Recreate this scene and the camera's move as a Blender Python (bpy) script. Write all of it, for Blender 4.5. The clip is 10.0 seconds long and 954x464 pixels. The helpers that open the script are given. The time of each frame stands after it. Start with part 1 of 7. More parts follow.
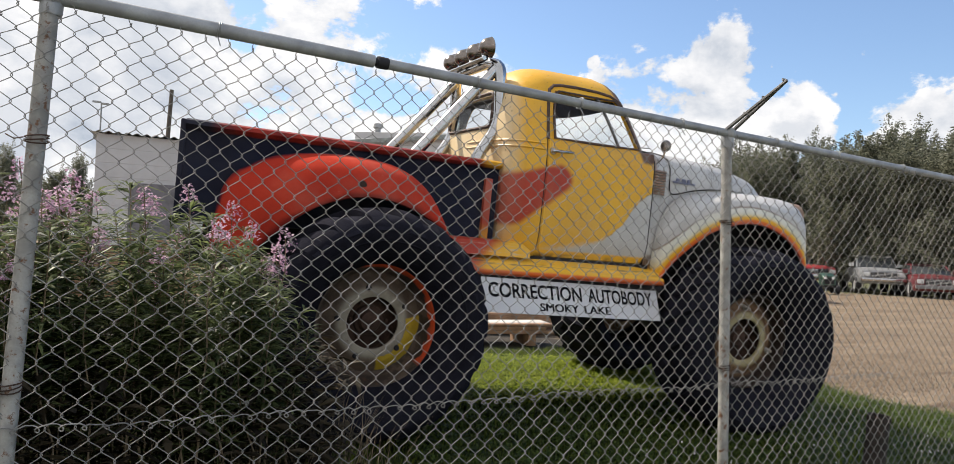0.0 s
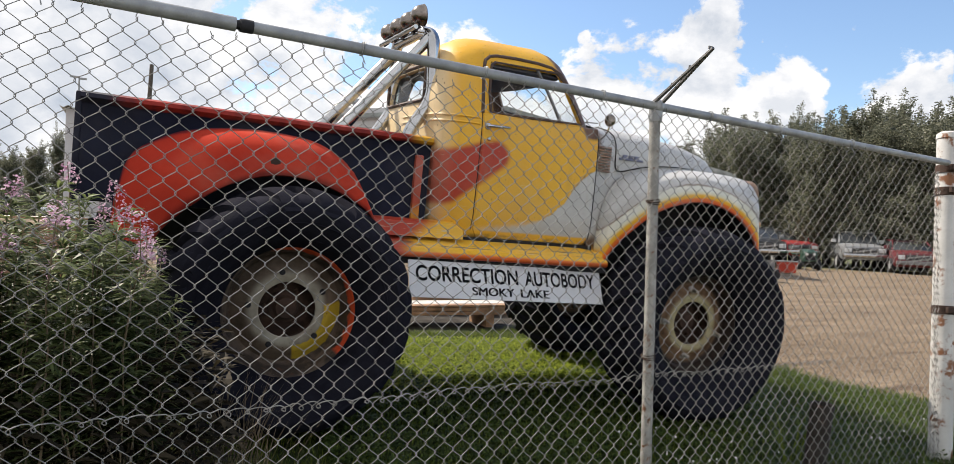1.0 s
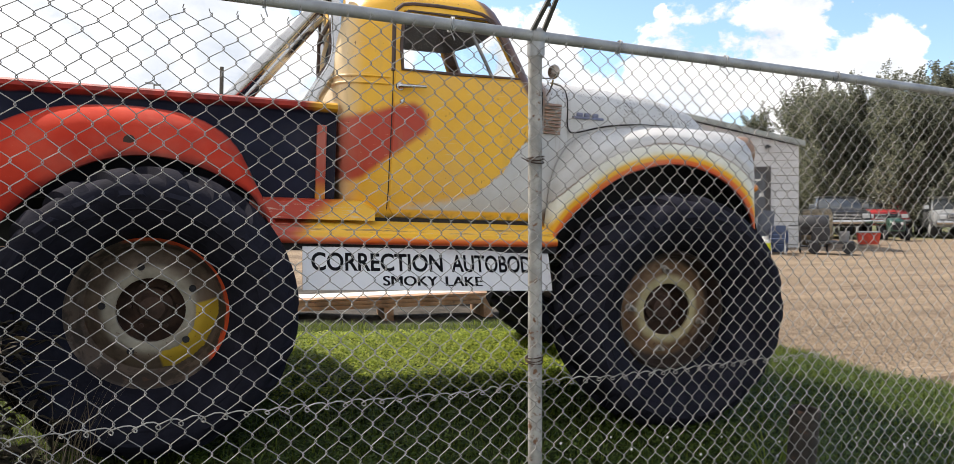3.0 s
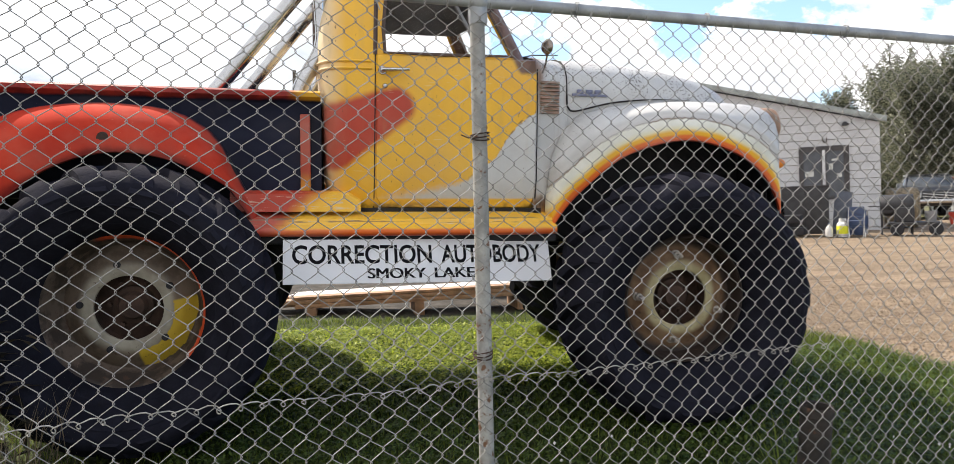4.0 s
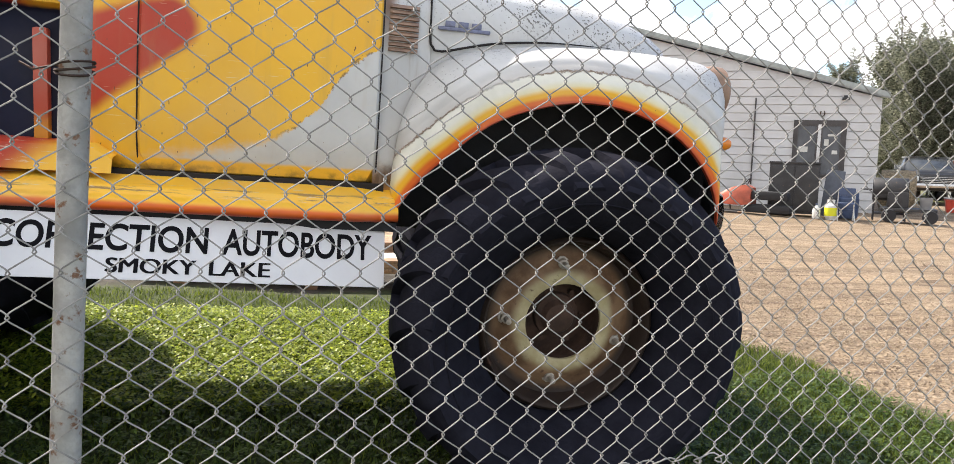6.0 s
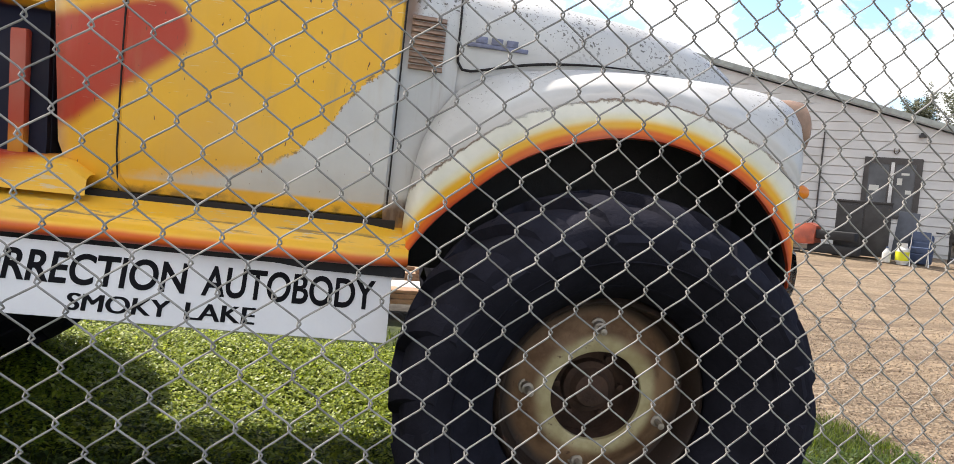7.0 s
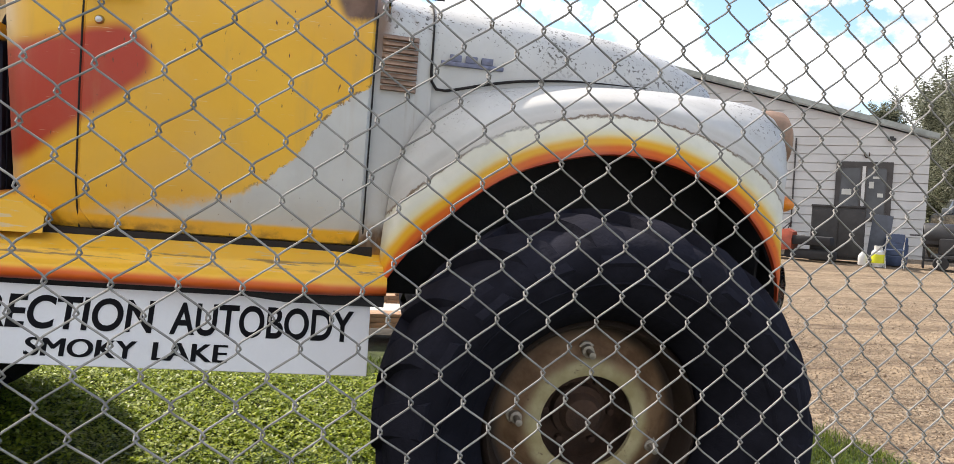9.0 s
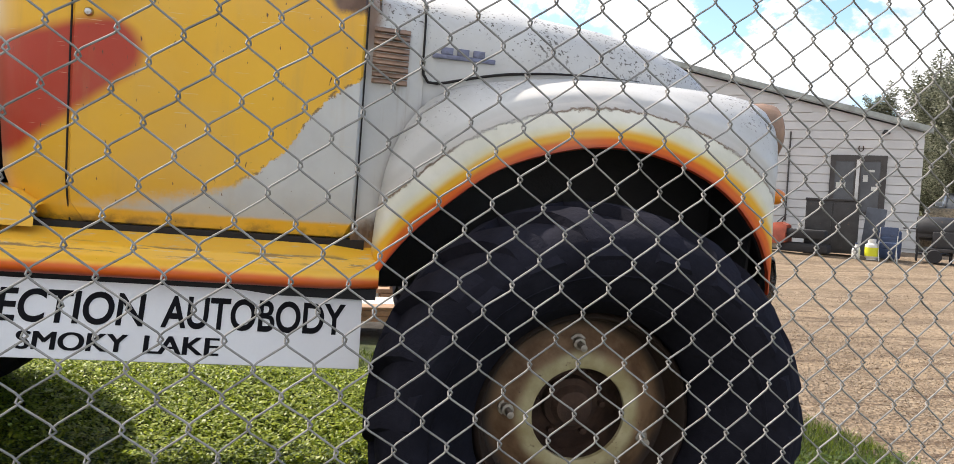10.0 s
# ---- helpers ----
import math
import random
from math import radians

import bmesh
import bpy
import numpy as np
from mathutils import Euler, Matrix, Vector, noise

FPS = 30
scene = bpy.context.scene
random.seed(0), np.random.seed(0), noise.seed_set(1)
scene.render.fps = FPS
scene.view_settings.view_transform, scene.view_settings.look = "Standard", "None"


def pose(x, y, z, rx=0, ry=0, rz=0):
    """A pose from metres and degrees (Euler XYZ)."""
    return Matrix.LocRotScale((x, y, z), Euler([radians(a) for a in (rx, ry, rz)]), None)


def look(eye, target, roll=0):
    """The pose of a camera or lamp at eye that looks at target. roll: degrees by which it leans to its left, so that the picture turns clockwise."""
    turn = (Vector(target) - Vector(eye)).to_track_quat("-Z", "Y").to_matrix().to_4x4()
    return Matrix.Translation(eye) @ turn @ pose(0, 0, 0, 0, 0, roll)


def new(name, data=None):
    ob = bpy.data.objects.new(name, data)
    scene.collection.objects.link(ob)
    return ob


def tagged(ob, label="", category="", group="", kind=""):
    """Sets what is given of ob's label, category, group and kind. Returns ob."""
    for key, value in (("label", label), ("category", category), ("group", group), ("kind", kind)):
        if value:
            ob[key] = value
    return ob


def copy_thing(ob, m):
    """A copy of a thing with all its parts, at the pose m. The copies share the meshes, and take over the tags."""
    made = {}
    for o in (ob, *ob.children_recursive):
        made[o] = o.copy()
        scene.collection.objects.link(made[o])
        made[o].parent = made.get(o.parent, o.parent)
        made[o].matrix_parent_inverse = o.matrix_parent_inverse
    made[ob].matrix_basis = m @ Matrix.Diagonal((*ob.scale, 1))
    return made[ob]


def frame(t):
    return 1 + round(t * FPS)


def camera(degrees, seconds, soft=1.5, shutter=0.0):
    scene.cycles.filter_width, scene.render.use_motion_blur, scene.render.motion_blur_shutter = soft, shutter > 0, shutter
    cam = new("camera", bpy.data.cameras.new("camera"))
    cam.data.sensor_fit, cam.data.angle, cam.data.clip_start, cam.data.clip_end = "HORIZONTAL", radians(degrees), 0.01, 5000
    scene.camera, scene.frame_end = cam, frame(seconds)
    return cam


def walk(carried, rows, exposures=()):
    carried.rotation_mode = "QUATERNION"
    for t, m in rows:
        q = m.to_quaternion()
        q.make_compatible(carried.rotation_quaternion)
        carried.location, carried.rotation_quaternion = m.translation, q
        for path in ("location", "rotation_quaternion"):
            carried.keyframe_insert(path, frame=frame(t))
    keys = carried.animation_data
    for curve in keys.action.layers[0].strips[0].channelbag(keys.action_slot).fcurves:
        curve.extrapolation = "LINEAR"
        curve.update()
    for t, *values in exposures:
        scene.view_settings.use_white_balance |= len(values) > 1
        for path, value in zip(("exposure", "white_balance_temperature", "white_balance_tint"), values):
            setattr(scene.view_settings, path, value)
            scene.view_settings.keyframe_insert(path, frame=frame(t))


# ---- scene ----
cam = camera(66.2, 10.0, soft=0.55)
# the truck and the fence lean with the bank they stand on; the path is told in their frame
LEVEL = pose(0, 0, 0, 4.0, 2.2, 0)
EXPOSURES = [(0, 0.22, 6800, 12), (0.5, 0.05, 6800, 12), (1, 0.28, 6800, 12), (1.5, 0.32, 6800, 12), (2, 0.3, 6800, 12), (2.5, 0.54, 6800, 12), (3, 0.57, 6800, 12), (4.5, 0.85, 6800, 12), (5, 0.95, 6800, 12), (5.5, 1.08, 6800, 12), (7, 0.83, 6800, 12), (8, 0.7, 6800, 12), (10, 0.7, 6800, 12)]
PATH = [
    (0, (-1.184, -4.398, 1.457), (-0.421, -2.55, 1.409), 5.8),
    (0.5, (-1.063, -4.29, 1.532), (-0.211, -2.484, 1.41), 3.4),
    (1, (-0.709, -4.295, 1.515), (0.083, -2.462, 1.405), 5.7),
    (1.5, (-0.416, -4.206, 1.495), (0.255, -2.324, 1.405), 4.2),
    (2, (-0.18, -4.044, 1.49), (0.537, -2.185, 1.324), 5.1),
    (2.5, (0.141, -4.015, 1.49), (0.753, -2.115, 1.358), 5.4),
    (3, (0.479, -3.938, 1.496), (1.066, -2.033, 1.331), 2.8),
    (4.5, (1.242, -3.671, 1.427), (1.572, -1.708, 1.237), 0.4),
    (5, (1.504, -3.251, 1.392), (1.986, -1.323, 1.167), 0.7),
    (5.5, (1.786, -3.026, 1.457), (2.267, -1.113, 1.125), 2.8),
    (7, (2.156, -2.364, 1.581), (2.412, -0.402, 1.293), 7.0),
    (7.5, (2.197, -2.309, 1.565), (2.486, -0.346, 1.32), 6.3),
    (8, (2.181, -2.276, 1.575), (2.501, -0.313, 1.369), 5.0),
    (8.5, (2.162, -2.268, 1.577), (2.471, -0.306, 1.347), 5.4),
    (9, (2.16, -2.271, 1.595), (2.47, -0.31, 1.356), 5.2),
    (9.5, (2.163, -2.271, 1.6), (2.443, -0.304, 1.374), 5.1),
    (10, (2.173, -2.275, 1.594), (2.496, -0.318, 1.339), 5.2),
]
walk(cam, [(t, LEVEL @ look(eye, target, roll)) for t, eye, target, roll in PATH], EXPOSURES)

# ---- light: sun behind the truck, broken cloud ----
SUN = (LEVEL.to_3x3() @ Vector((-0.57, 0.84, 1.0))).normalized()
sun = new("sun", bpy.data.lights.new("sun", "SUN"))
sun.data.energy, sun.data.angle, sun.data.color = 5.0, radians(0.6), (1.0, 0.94, 0.85)
sun.matrix_world = look(SUN * 50, (0, 0, 0))

world = bpy.data.worlds.new("sky")
scene.world = world
world.use_nodes = True
wt = world.node_tree
wt.nodes.clear()


def wnode(kind, **values):
    n = wt.nodes.new(kind)
    for key, value in values.items():
        n.inputs[key].default_value = value
    return n


sky = wt.nodes.new("ShaderNodeTexSky")
sky.sky_type = "NISHITA"
sky.sun_disc = False
sky.sun_elevation = math.asin(SUN.z)
sky.sun_rotation = math.atan2(SUN.x, SUN.y)
sky.air_density, sky.dust_density, sky.ozone_density = 1.0, 0.6, 1.2
coord = wt.nodes.new("ShaderNodeTexCoord")
split = wt.nodes.new("ShaderNodeSeparateXYZ")
wt.links.new(coord.outputs["Generated"], split.inputs[0])


def wmath(op, a, b=None, clamp=False):
    n = wt.nodes.new("ShaderNodeMath")
    n.operation, n.use_clamp = op, clamp
    for i, v in enumerate((a, b)):
        if v is None:
            continue
        if isinstance(v, (int, float)):
            n.inputs[i].default_value = v
        else:
            wt.links.new(v, n.inputs[i])
    return n.outputs[0]


def wmix(a, b, c):
    n = wt.nodes.new("ShaderNodeMix")
    n.data_type = "RGBA"
    for i, v in ((0, a), (6, b), (7, c)):
        if isinstance(v, tuple):
            n.inputs[i].default_value = v
        else:
            wt.links.new(v, n.inputs[i])
    return n.outputs[2]


def puffs(lift, scale, detail, rough=0.56):
    """Cloud density in the direction looked at, raised by lift to compare with what lies above."""
    m = wt.nodes.new("ShaderNodeMapping")
    m.inputs["Scale"].default_value = (1, 1, 1.4)
    m.inputs["Location"].default_value = (2.65, 0.4, 1.3 + lift)
    wt.links.new(coord.outputs["Generated"], m.inputs[0])
    n = wnode("ShaderNodeTexNoise", Scale=scale, Detail=detail, Roughness=rough, Distortion=0.15)
    wt.links.new(m.outputs[0], n.inputs["Vector"])
    return n.outputs["Fac"]


def wstep(v, lo, hi):
    n = wt.nodes.new("ShaderNodeMapRange")
    n.interpolation_type = "SMOOTHSTEP"
    wt.links.new(v, n.inputs["Value"])
    n.inputs["From Min"].default_value, n.inputs["From Max"].default_value = lo, hi
    return n.outputs[0]


# more cloud low down and towards the west than overhead in the east
dens = puffs(0.0, 9.0, 10, 0.58)
west = wstep(wmath("MULTIPLY", split.outputs[0], -1.0), -0.55, 0.15)
high = wstep(split.outputs[2], 0.10, 0.34)
heaps = None
for way, wide in (((0.62, 0.745, 0.185), 0.165), ((0.625, 0.736, 0.250), 0.075), ((0.57, 0.80, 0.18), 0.14), ((0.676, 0.696, 0.242), 0.030), ((0.743, 0.621, 0.249), 0.028), ((0.732, 0.649, 0.206), 0.024),
                  ((0.80, 0.575, 0.135), 0.14), ((0.499, 0.828, 0.254), 0.018), ((0.53, 0.82, 0.13), 0.16), ((0.69, 0.695, 0.165), 0.125), ((0.9, 0.40, 0.12), 0.2), ((0.38, 0.90, 0.12), 0.18)):
    dot = wt.nodes.new("ShaderNodeVectorMath")
    dot.operation = "DOT_PRODUCT"
    wt.links.new(coord.outputs["Generated"], dot.inputs[0])
    dot.inputs[1].default_value = Vector(way).normalized()
    heap = wmath("SUBTRACT", 1.0, wmath("DIVIDE", wmath("ARCCOSINE", dot.outputs["Value"]), wide), True)
    if wide < 0.05:
        heap = wmath("MULTIPLY", heap, 0.62)
    heaps = heap if heaps is None else wmath("MAXIMUM", heaps, heap)
cover = wmath("ADD", wmath("ADD", wmath("MULTIPLY", dens, 0.8), -0.03), wmath("ADD", wmath("MULTIPLY", west, 0.27), wmath("MULTIPLY", wstep(heaps, 0.0, 0.9), 0.25)))
cover = wmath("SUBTRACT", cover, wmath("MULTIPLY", high, 0.03))
# heaped cloud stands thicker, and fully lit, on the side away from the sun
facing = wstep(wmath("MULTIPLY", split.outputs[1], -1.0), -0.1, 0.6)
cover = wmath("ADD", cover, wmath("MULTIPLY", facing, 0.09))
mask = wstep(cover, 0.475, 0.525)
relief = wmath("ADD", wmath("MULTIPLY", wmath("SUBTRACT", dens, puffs(0.06, 9.0, 8, 0.58)), 2.4), 0.66, True)
body = wmath("SUBTRACT", 1.0, wmath("MULTIPLY", wstep(cover, 0.60, 0.74), 0.55))
lit = wmath("MULTIPLY", relief, body)
cloud = wmix(lit, (3.8, 4.5, 5.5, 1), (8.8, 9.0, 9.2, 1))
cloud = wmix(facing, cloud, wmix(lit, (5.2, 5.7, 6.5, 1), (9.6, 9.6, 9.6, 1)))
tone = wt.nodes.new("ShaderNodeMix")
tone.data_type, tone.blend_type = "RGBA", "MULTIPLY"
tone.inputs[0].default_value = 1.0
tone.inputs[7].default_value = (1.22, 1.36, 1.50, 1)
wt.links.new(sky.outputs[0], tone.inputs[6])
mixed = wmix(mask, tone.outputs[2], cloud)
back = wnode("ShaderNodeBackground", Strength=0.105)
wt.links.new(mixed, back.inputs["Color"])
out = wt.nodes.new("ShaderNodeOutputWorld")
wt.links.new(back.outputs[0], out.inputs["Surface"])


# ---- materials ----
class Nodes:
    """A small wrapper round a material's node tree."""

    def __init__(self, name):
        self.m = bpy.data.materials.new(name)
        self.m.use_nodes = True
        self.t = self.m.node_tree
        self.p = self.t.nodes["Principled BSDF"]
        self.co = self.t.nodes.new("ShaderNodeTexCoord").outputs["Object"]

    def put(self, socket, v):
        if hasattr(v, "is_linked"):
            self.t.links.new(v, socket)
        elif isinstance(v, tuple) and len(v) == 3 and socket.type == "RGBA":
            socket.default_value = (*v, 1)
        else:
            socket.default_value = v

    def noise(self, scale, detail=4.0, rough=0.55, vec=None, warp=0.0):
        n = self.t.nodes.new("ShaderNodeTexNoise")
        n.inputs["Scale"].default_value, n.inputs["Detail"].default_value = scale, detail
        n.inputs["Roughness"].default_value, n.inputs["Distortion"].default_value = rough, warp
        self.t.links.new(vec or self.co, n.inputs["Vector"])
        return n.outputs["Fac"]

    def math(self, op, a, b=0.0, c=0.0, clamp=False):
        n = self.t.nodes.new("ShaderNodeMath")
        n.operation, n.use_clamp = op, clamp
        for i, v in enumerate((a, b, c)):
            self.put(n.inputs[i], v)
        return n.outputs[0]

    def step(self, v, lo, hi):
        """0 below lo, 1 above hi, smooth between; falls where lo is above hi."""
        n = self.t.nodes.new("ShaderNodeMapRange")
        n.interpolation_type = "SMOOTHSTEP"
        up = lo < hi
        self.put(n.inputs["Value"], v)
        n.inputs["From Min"].default_value, n.inputs["From Max"].default_value = (lo, hi) if up else (hi, lo)
        n.inputs["To Min"].default_value, n.inputs["To Max"].default_value = (0, 1) if up else (1, 0)
        return n.outputs[0]

    def mix(self, f, a, b, blend="MIX"):
        n = self.t.nodes.new("ShaderNodeMix")
        n.data_type, n.blend_type = "RGBA", blend
        self.put(n.inputs[0], f)
        self.put(n.inputs[6], a)
        self.put(n.inputs[7], b)
        return n.outputs[2]

    def xyz(self, vec=None):
        n = self.t.nodes.new("ShaderNodeSeparateXYZ")
        self.t.links.new(vec or self.co, n.inputs[0])
        return n.outputs

    def stretch(self, a, b, c):
        m = self.t.nodes.new("ShaderNodeMapping")
        m.inputs["Scale"].default_value = (a, b, c)
        self.t.links.new(self.co, m.inputs[0])
        return m.outputs[0]

    def curve(self, v, pts):
        """A piecewise line through pts (x, value), as a chain of map ranges."""
        total = None
        for (x0, y0), (x1, y1) in zip(pts, pts[1:]):
            n = self.t.nodes.new("ShaderNodeMapRange")
            self.put(n.inputs["Value"], v)
            n.inputs["From Min"].default_value, n.inputs["From Max"].default_value = x0, x1
            n.inputs["To Min"].default_value, n.inputs["To Max"].default_value = 0, y1 - y0
            total = n.outputs[0] if total is None else self.math("ADD", total, n.outputs[0])
        return self.math("ADD", total, pts[0][1])

    def bump(self, h, dist, strength=1.0):
        n = self.t.nodes.new("ShaderNodeBump")
        n.inputs["Distance"].default_value, n.inputs["Strength"].default_value = dist, strength
        self.put(n.inputs["Height"], h)
        self.put(self.p.inputs["Normal"], n.outputs[0])

    def done(self, col=None, rough=0.6, metal=0.0, spec=0.5):
        if col is not None:
            self.put(self.p.inputs["Base Color"], col)
        self.put(self.p.inputs["Roughness"], rough)
        self.put(self.p.inputs["Metallic"], metal)
        self.p.inputs["Specular IOR Level"].default_value = spec
        return self.m


def surf(name, col, rough=0.6, metal=0.0, var=0.25, scale=5.0, fine=90.0, dist=0.002, dirt=None, dirt_at=0.6, spec=0.5):
    """A plain worn surface: broad blotches, fine grain, relief, and spots of dirt or rust."""
    n = Nodes(name)
    broad, grain = n.noise(scale, 5), n.noise(fine, 3)
    dark, light = tuple(c * (1 - var) for c in col), tuple(min(1, c * (1 + var)) for c in col)
    c = n.mix(n.step(broad, 0.3, 0.7), dark, light)
    c = n.mix(n.math("MULTIPLY", n.step(grain, 0.35, 0.7), 0.25), c, dark)
    if dirt:
        spots = n.noise(scale * 2.7, 8, 0.65)
        c = n.mix(n.step(spots, dirt_at, dirt_at + 0.09), c, dirt)
    n.bump(n.math("ADD", grain, n.math("MULTIPLY", broad, 2.0)), dist)
    return n.done(c, n.math("ADD", n.math("MULTIPLY", broad, 0.2), rough - 0.1, clamp=True), metal, spec)


YELLOW, RED, ORANGE = (0.86, 0.475, 0.035), (0.46, 0.048, 0.022), (0.75, 0.13, 0.012)
WHITE, RUST = (0.60, 0.60, 0.58), (0.10, 0.048, 0.028)


def scuffs(n, c, dusty=0.16):
    """Small chips to dark primer, dust and faint streaks over any paint."""
    chips = n.step(n.noise(38, 9, 0.7), 0.69, 0.72)
    c = n.mix(chips, c, (0.09, 0.05, 0.03))
    return n.mix(n.math("MULTIPLY", n.step(n.noise(2.3, 6), 0.42, 0.75), dusty), c, (0.42, 0.36, 0.28))


def cab_paint():
    n = Nodes("cab_paint")
    x, y, z = n.xyz()
    wob = n.math("SUBTRACT", n.noise(3.0, 3), 0.5)
    rag = n.math("SUBTRACT", n.noise(26, 8, 0.75), 0.5)
    c = n.mix(n.step(n.noise(2.0, 4), 0.3, 0.75), (0.79, 0.41, 0.026), YELLOW)
    # red flame: a fat stroke rising from the cab's rear corner into the door
    dx, dz = n.math("SUBTRACT", x, 1.00), n.math("SUBTRACT", z, 1.595)
    along = n.math("MULTIPLY", n.math("ADD", n.math("MULTIPLY", dx, 0.35), n.math("MULTIPLY", dz, 0.175)), 1 / 0.1532, clamp=True)
    ex = n.math("SUBTRACT", dx, n.math("MULTIPLY", along, 0.35))
    ez = n.math("SUBTRACT", dz, n.math("MULTIPLY", along, 0.175))
    d = n.math("SQRT", n.math("ADD", n.math("MULTIPLY", ex, ex), n.math("MULTIPLY", ez, ez)))
    d = n.math("ADD", d, n.math("ADD", n.math("MULTIPLY", wob, 0.05), n.math("MULTIPLY", along, 0.085)))
    c = n.mix(n.step(d, 0.212, 0.160), c, RED)
    # white primer sweeping up towards the front of the door
    line = n.curve(x, [(1.15, 1.235), (1.32, 1.285), (1.55, 1.322), (1.75, 1.365), (1.83, 1.415), (1.925, 1.50), (1.99, 1.61), (2.05, 1.68), (2.17, 1.765), (2.20, 2.4)])
    under = n.math("SUBTRACT", line, n.math("ADD", z, n.math("MULTIPLY", rag, 0.075)))
    soft = n.curve(x, [(1.2, 0.09), (1.7, 0.035), (1.85, 0.008), (2.2, 0.006)])
    white = n.step(n.math("DIVIDE", under, soft), -0.3, 1.0)
    lower = n.step(n.math("ADD", z, n.math("MULTIPLY", rag, 0.012)), 1.245, 1.262)
    white = n.math("MULTIPLY", white, lower)
    c = n.mix(white, c, n.mix(n.step(n.noise(5, 5), 0.3, 0.7), (0.52, 0.52, 0.51), WHITE))
    # flakes and dark chips along the torn edge of the white
    rim = n.math("MULTIPLY", n.step(n.math("ABSOLUTE", under), 0.012, 0.004), n.math("MULTIPLY", n.step(x, 1.72, 1.85), n.step(n.noise(60, 4), 0.50, 0.58)))
    c = n.mix(n.math("MULTIPLY", n.math("MULTIPLY", rim, lower), 0.8), c, (0.16, 0.10, 0.05))
    # the cab's back mixes towards cream, sunlight painted into its faded colour
    c = n.mix(n.math("MULTIPLY", n.step(x, 1.09, 0.94), 0.75), c, n.mix(n.step(d, 0.22, 0.16), (0.80, 0.68, 0.47), (0.58, 0.18, 0.12)))
    # rust along the front pillar and the cowl's shoulder
    pillar = n.math("MULTIPLY", n.step(n.math("ADD", x, n.math("MULTIPLY", z, 0.47)), 2.965, 3.00), n.step(n.math("ADD", z, n.math("MULTIPLY", rag, 0.05)), 1.955, 1.985))
    c = n.mix(pillar, c, n.mix(n.step(n.noise(9, 5), 0.4, 0.6), RUST, (0.17, 0.09, 0.06)))
    foot = n.step(n.math("ADD", z, n.math("MULTIPLY", wob, 0.02)), 1.20, 1.185)
    c = n.mix(foot, c, (0.03, 0.02, 0.02))
    # grime along the sill, short rusty specks, and hairline scratches
    grime = n.math("MULTIPLY", n.step(n.math("ADD", z, n.math("MULTIPLY", rag, 0.05)), 1.245, 1.205), n.step(n.noise(11, 6), 0.42, 0.6))
    c = n.mix(n.math("MULTIPLY", grime, 0.75), c, (0.10, 0.055, 0.028))
    specks = n.step(n.noise(1.0, 3, 0.5, n.stretch(70, 70, 22)), 0.70, 0.73)
    c = n.mix(specks, c, (0.13, 0.06, 0.03))
    scratch = n.step(n.noise(1.0, 2, 0.5, n.stretch(9, 9, 190)), 0.715, 0.73)
    c = n.mix(n.math("MULTIPLY", scratch, 0.45), c, (0.75, 0.62, 0.40))
    stain = n.math("MULTIPLY", n.step(n.noise(1.0, 5, 0.6, n.stretch(14, 14, 1.6)), 0.52, 0.75), 0.22)
    c = n.mix(stain, c, (0.42, 0.26, 0.10))
    c = scuffs(n, c)
    n.bump(n.noise(6, 3), 0.004)
    return n.done(c, n.math("ADD", n.math("MULTIPLY", n.noise(4), 0.25), 0.28), 0.0, 0.4)


def board_paint():
    n = Nodes("board_paint")
    x, y, z = n.xyz()
    wob = n.math("MULTIPLY", n.math("SUBTRACT", n.noise(4, 4), 0.5), 0.02)
    h = n.math("ADD", z, wob)
    c = n.mix(n.step(h, 1.088, 1.108), ORANGE, YELLOW)
    c = n.mix(n.step(h, 1.060, 1.082), (0.42, 0.045, 0.012), c)
    # red flame from the rear fender
    reach = n.math("ADD", x, n.math("ADD", n.math("MULTIPLY", wob, 8), n.math("MULTIPLY", n.math("SUBTRACT", z, 1.1), -1.2)))
    c = n.mix(n.step(reach, 0.80, 0.62), c, RED)
    worn = n.math("MULTIPLY", n.step(n.noise(1.0, 6, 0.65, n.stretch(5, 30, 60)), 0.50, 0.60), n.math("MULTIPLY", n.step(h, 1.118, 1.130), n.step(h, 1.158, 1.150)))
    c = n.mix(n.math("MULTIPLY", worn, 0.8), c, (0.17, 0.11, 0.06))
    bare = n.math("MULTIPLY", n.step(n.noise(1.0, 5, 0.6, n.stretch(11, 40, 120)), 0.60, 0.66), n.step(h, 1.112, 1.122))
    c = n.mix(n.math("MULTIPLY", bare, 0.7), c, (0.62, 0.52, 0.38))
    c = scuffs(n, c)
    return n.done(c, 0.42, 0.0, 0.4)


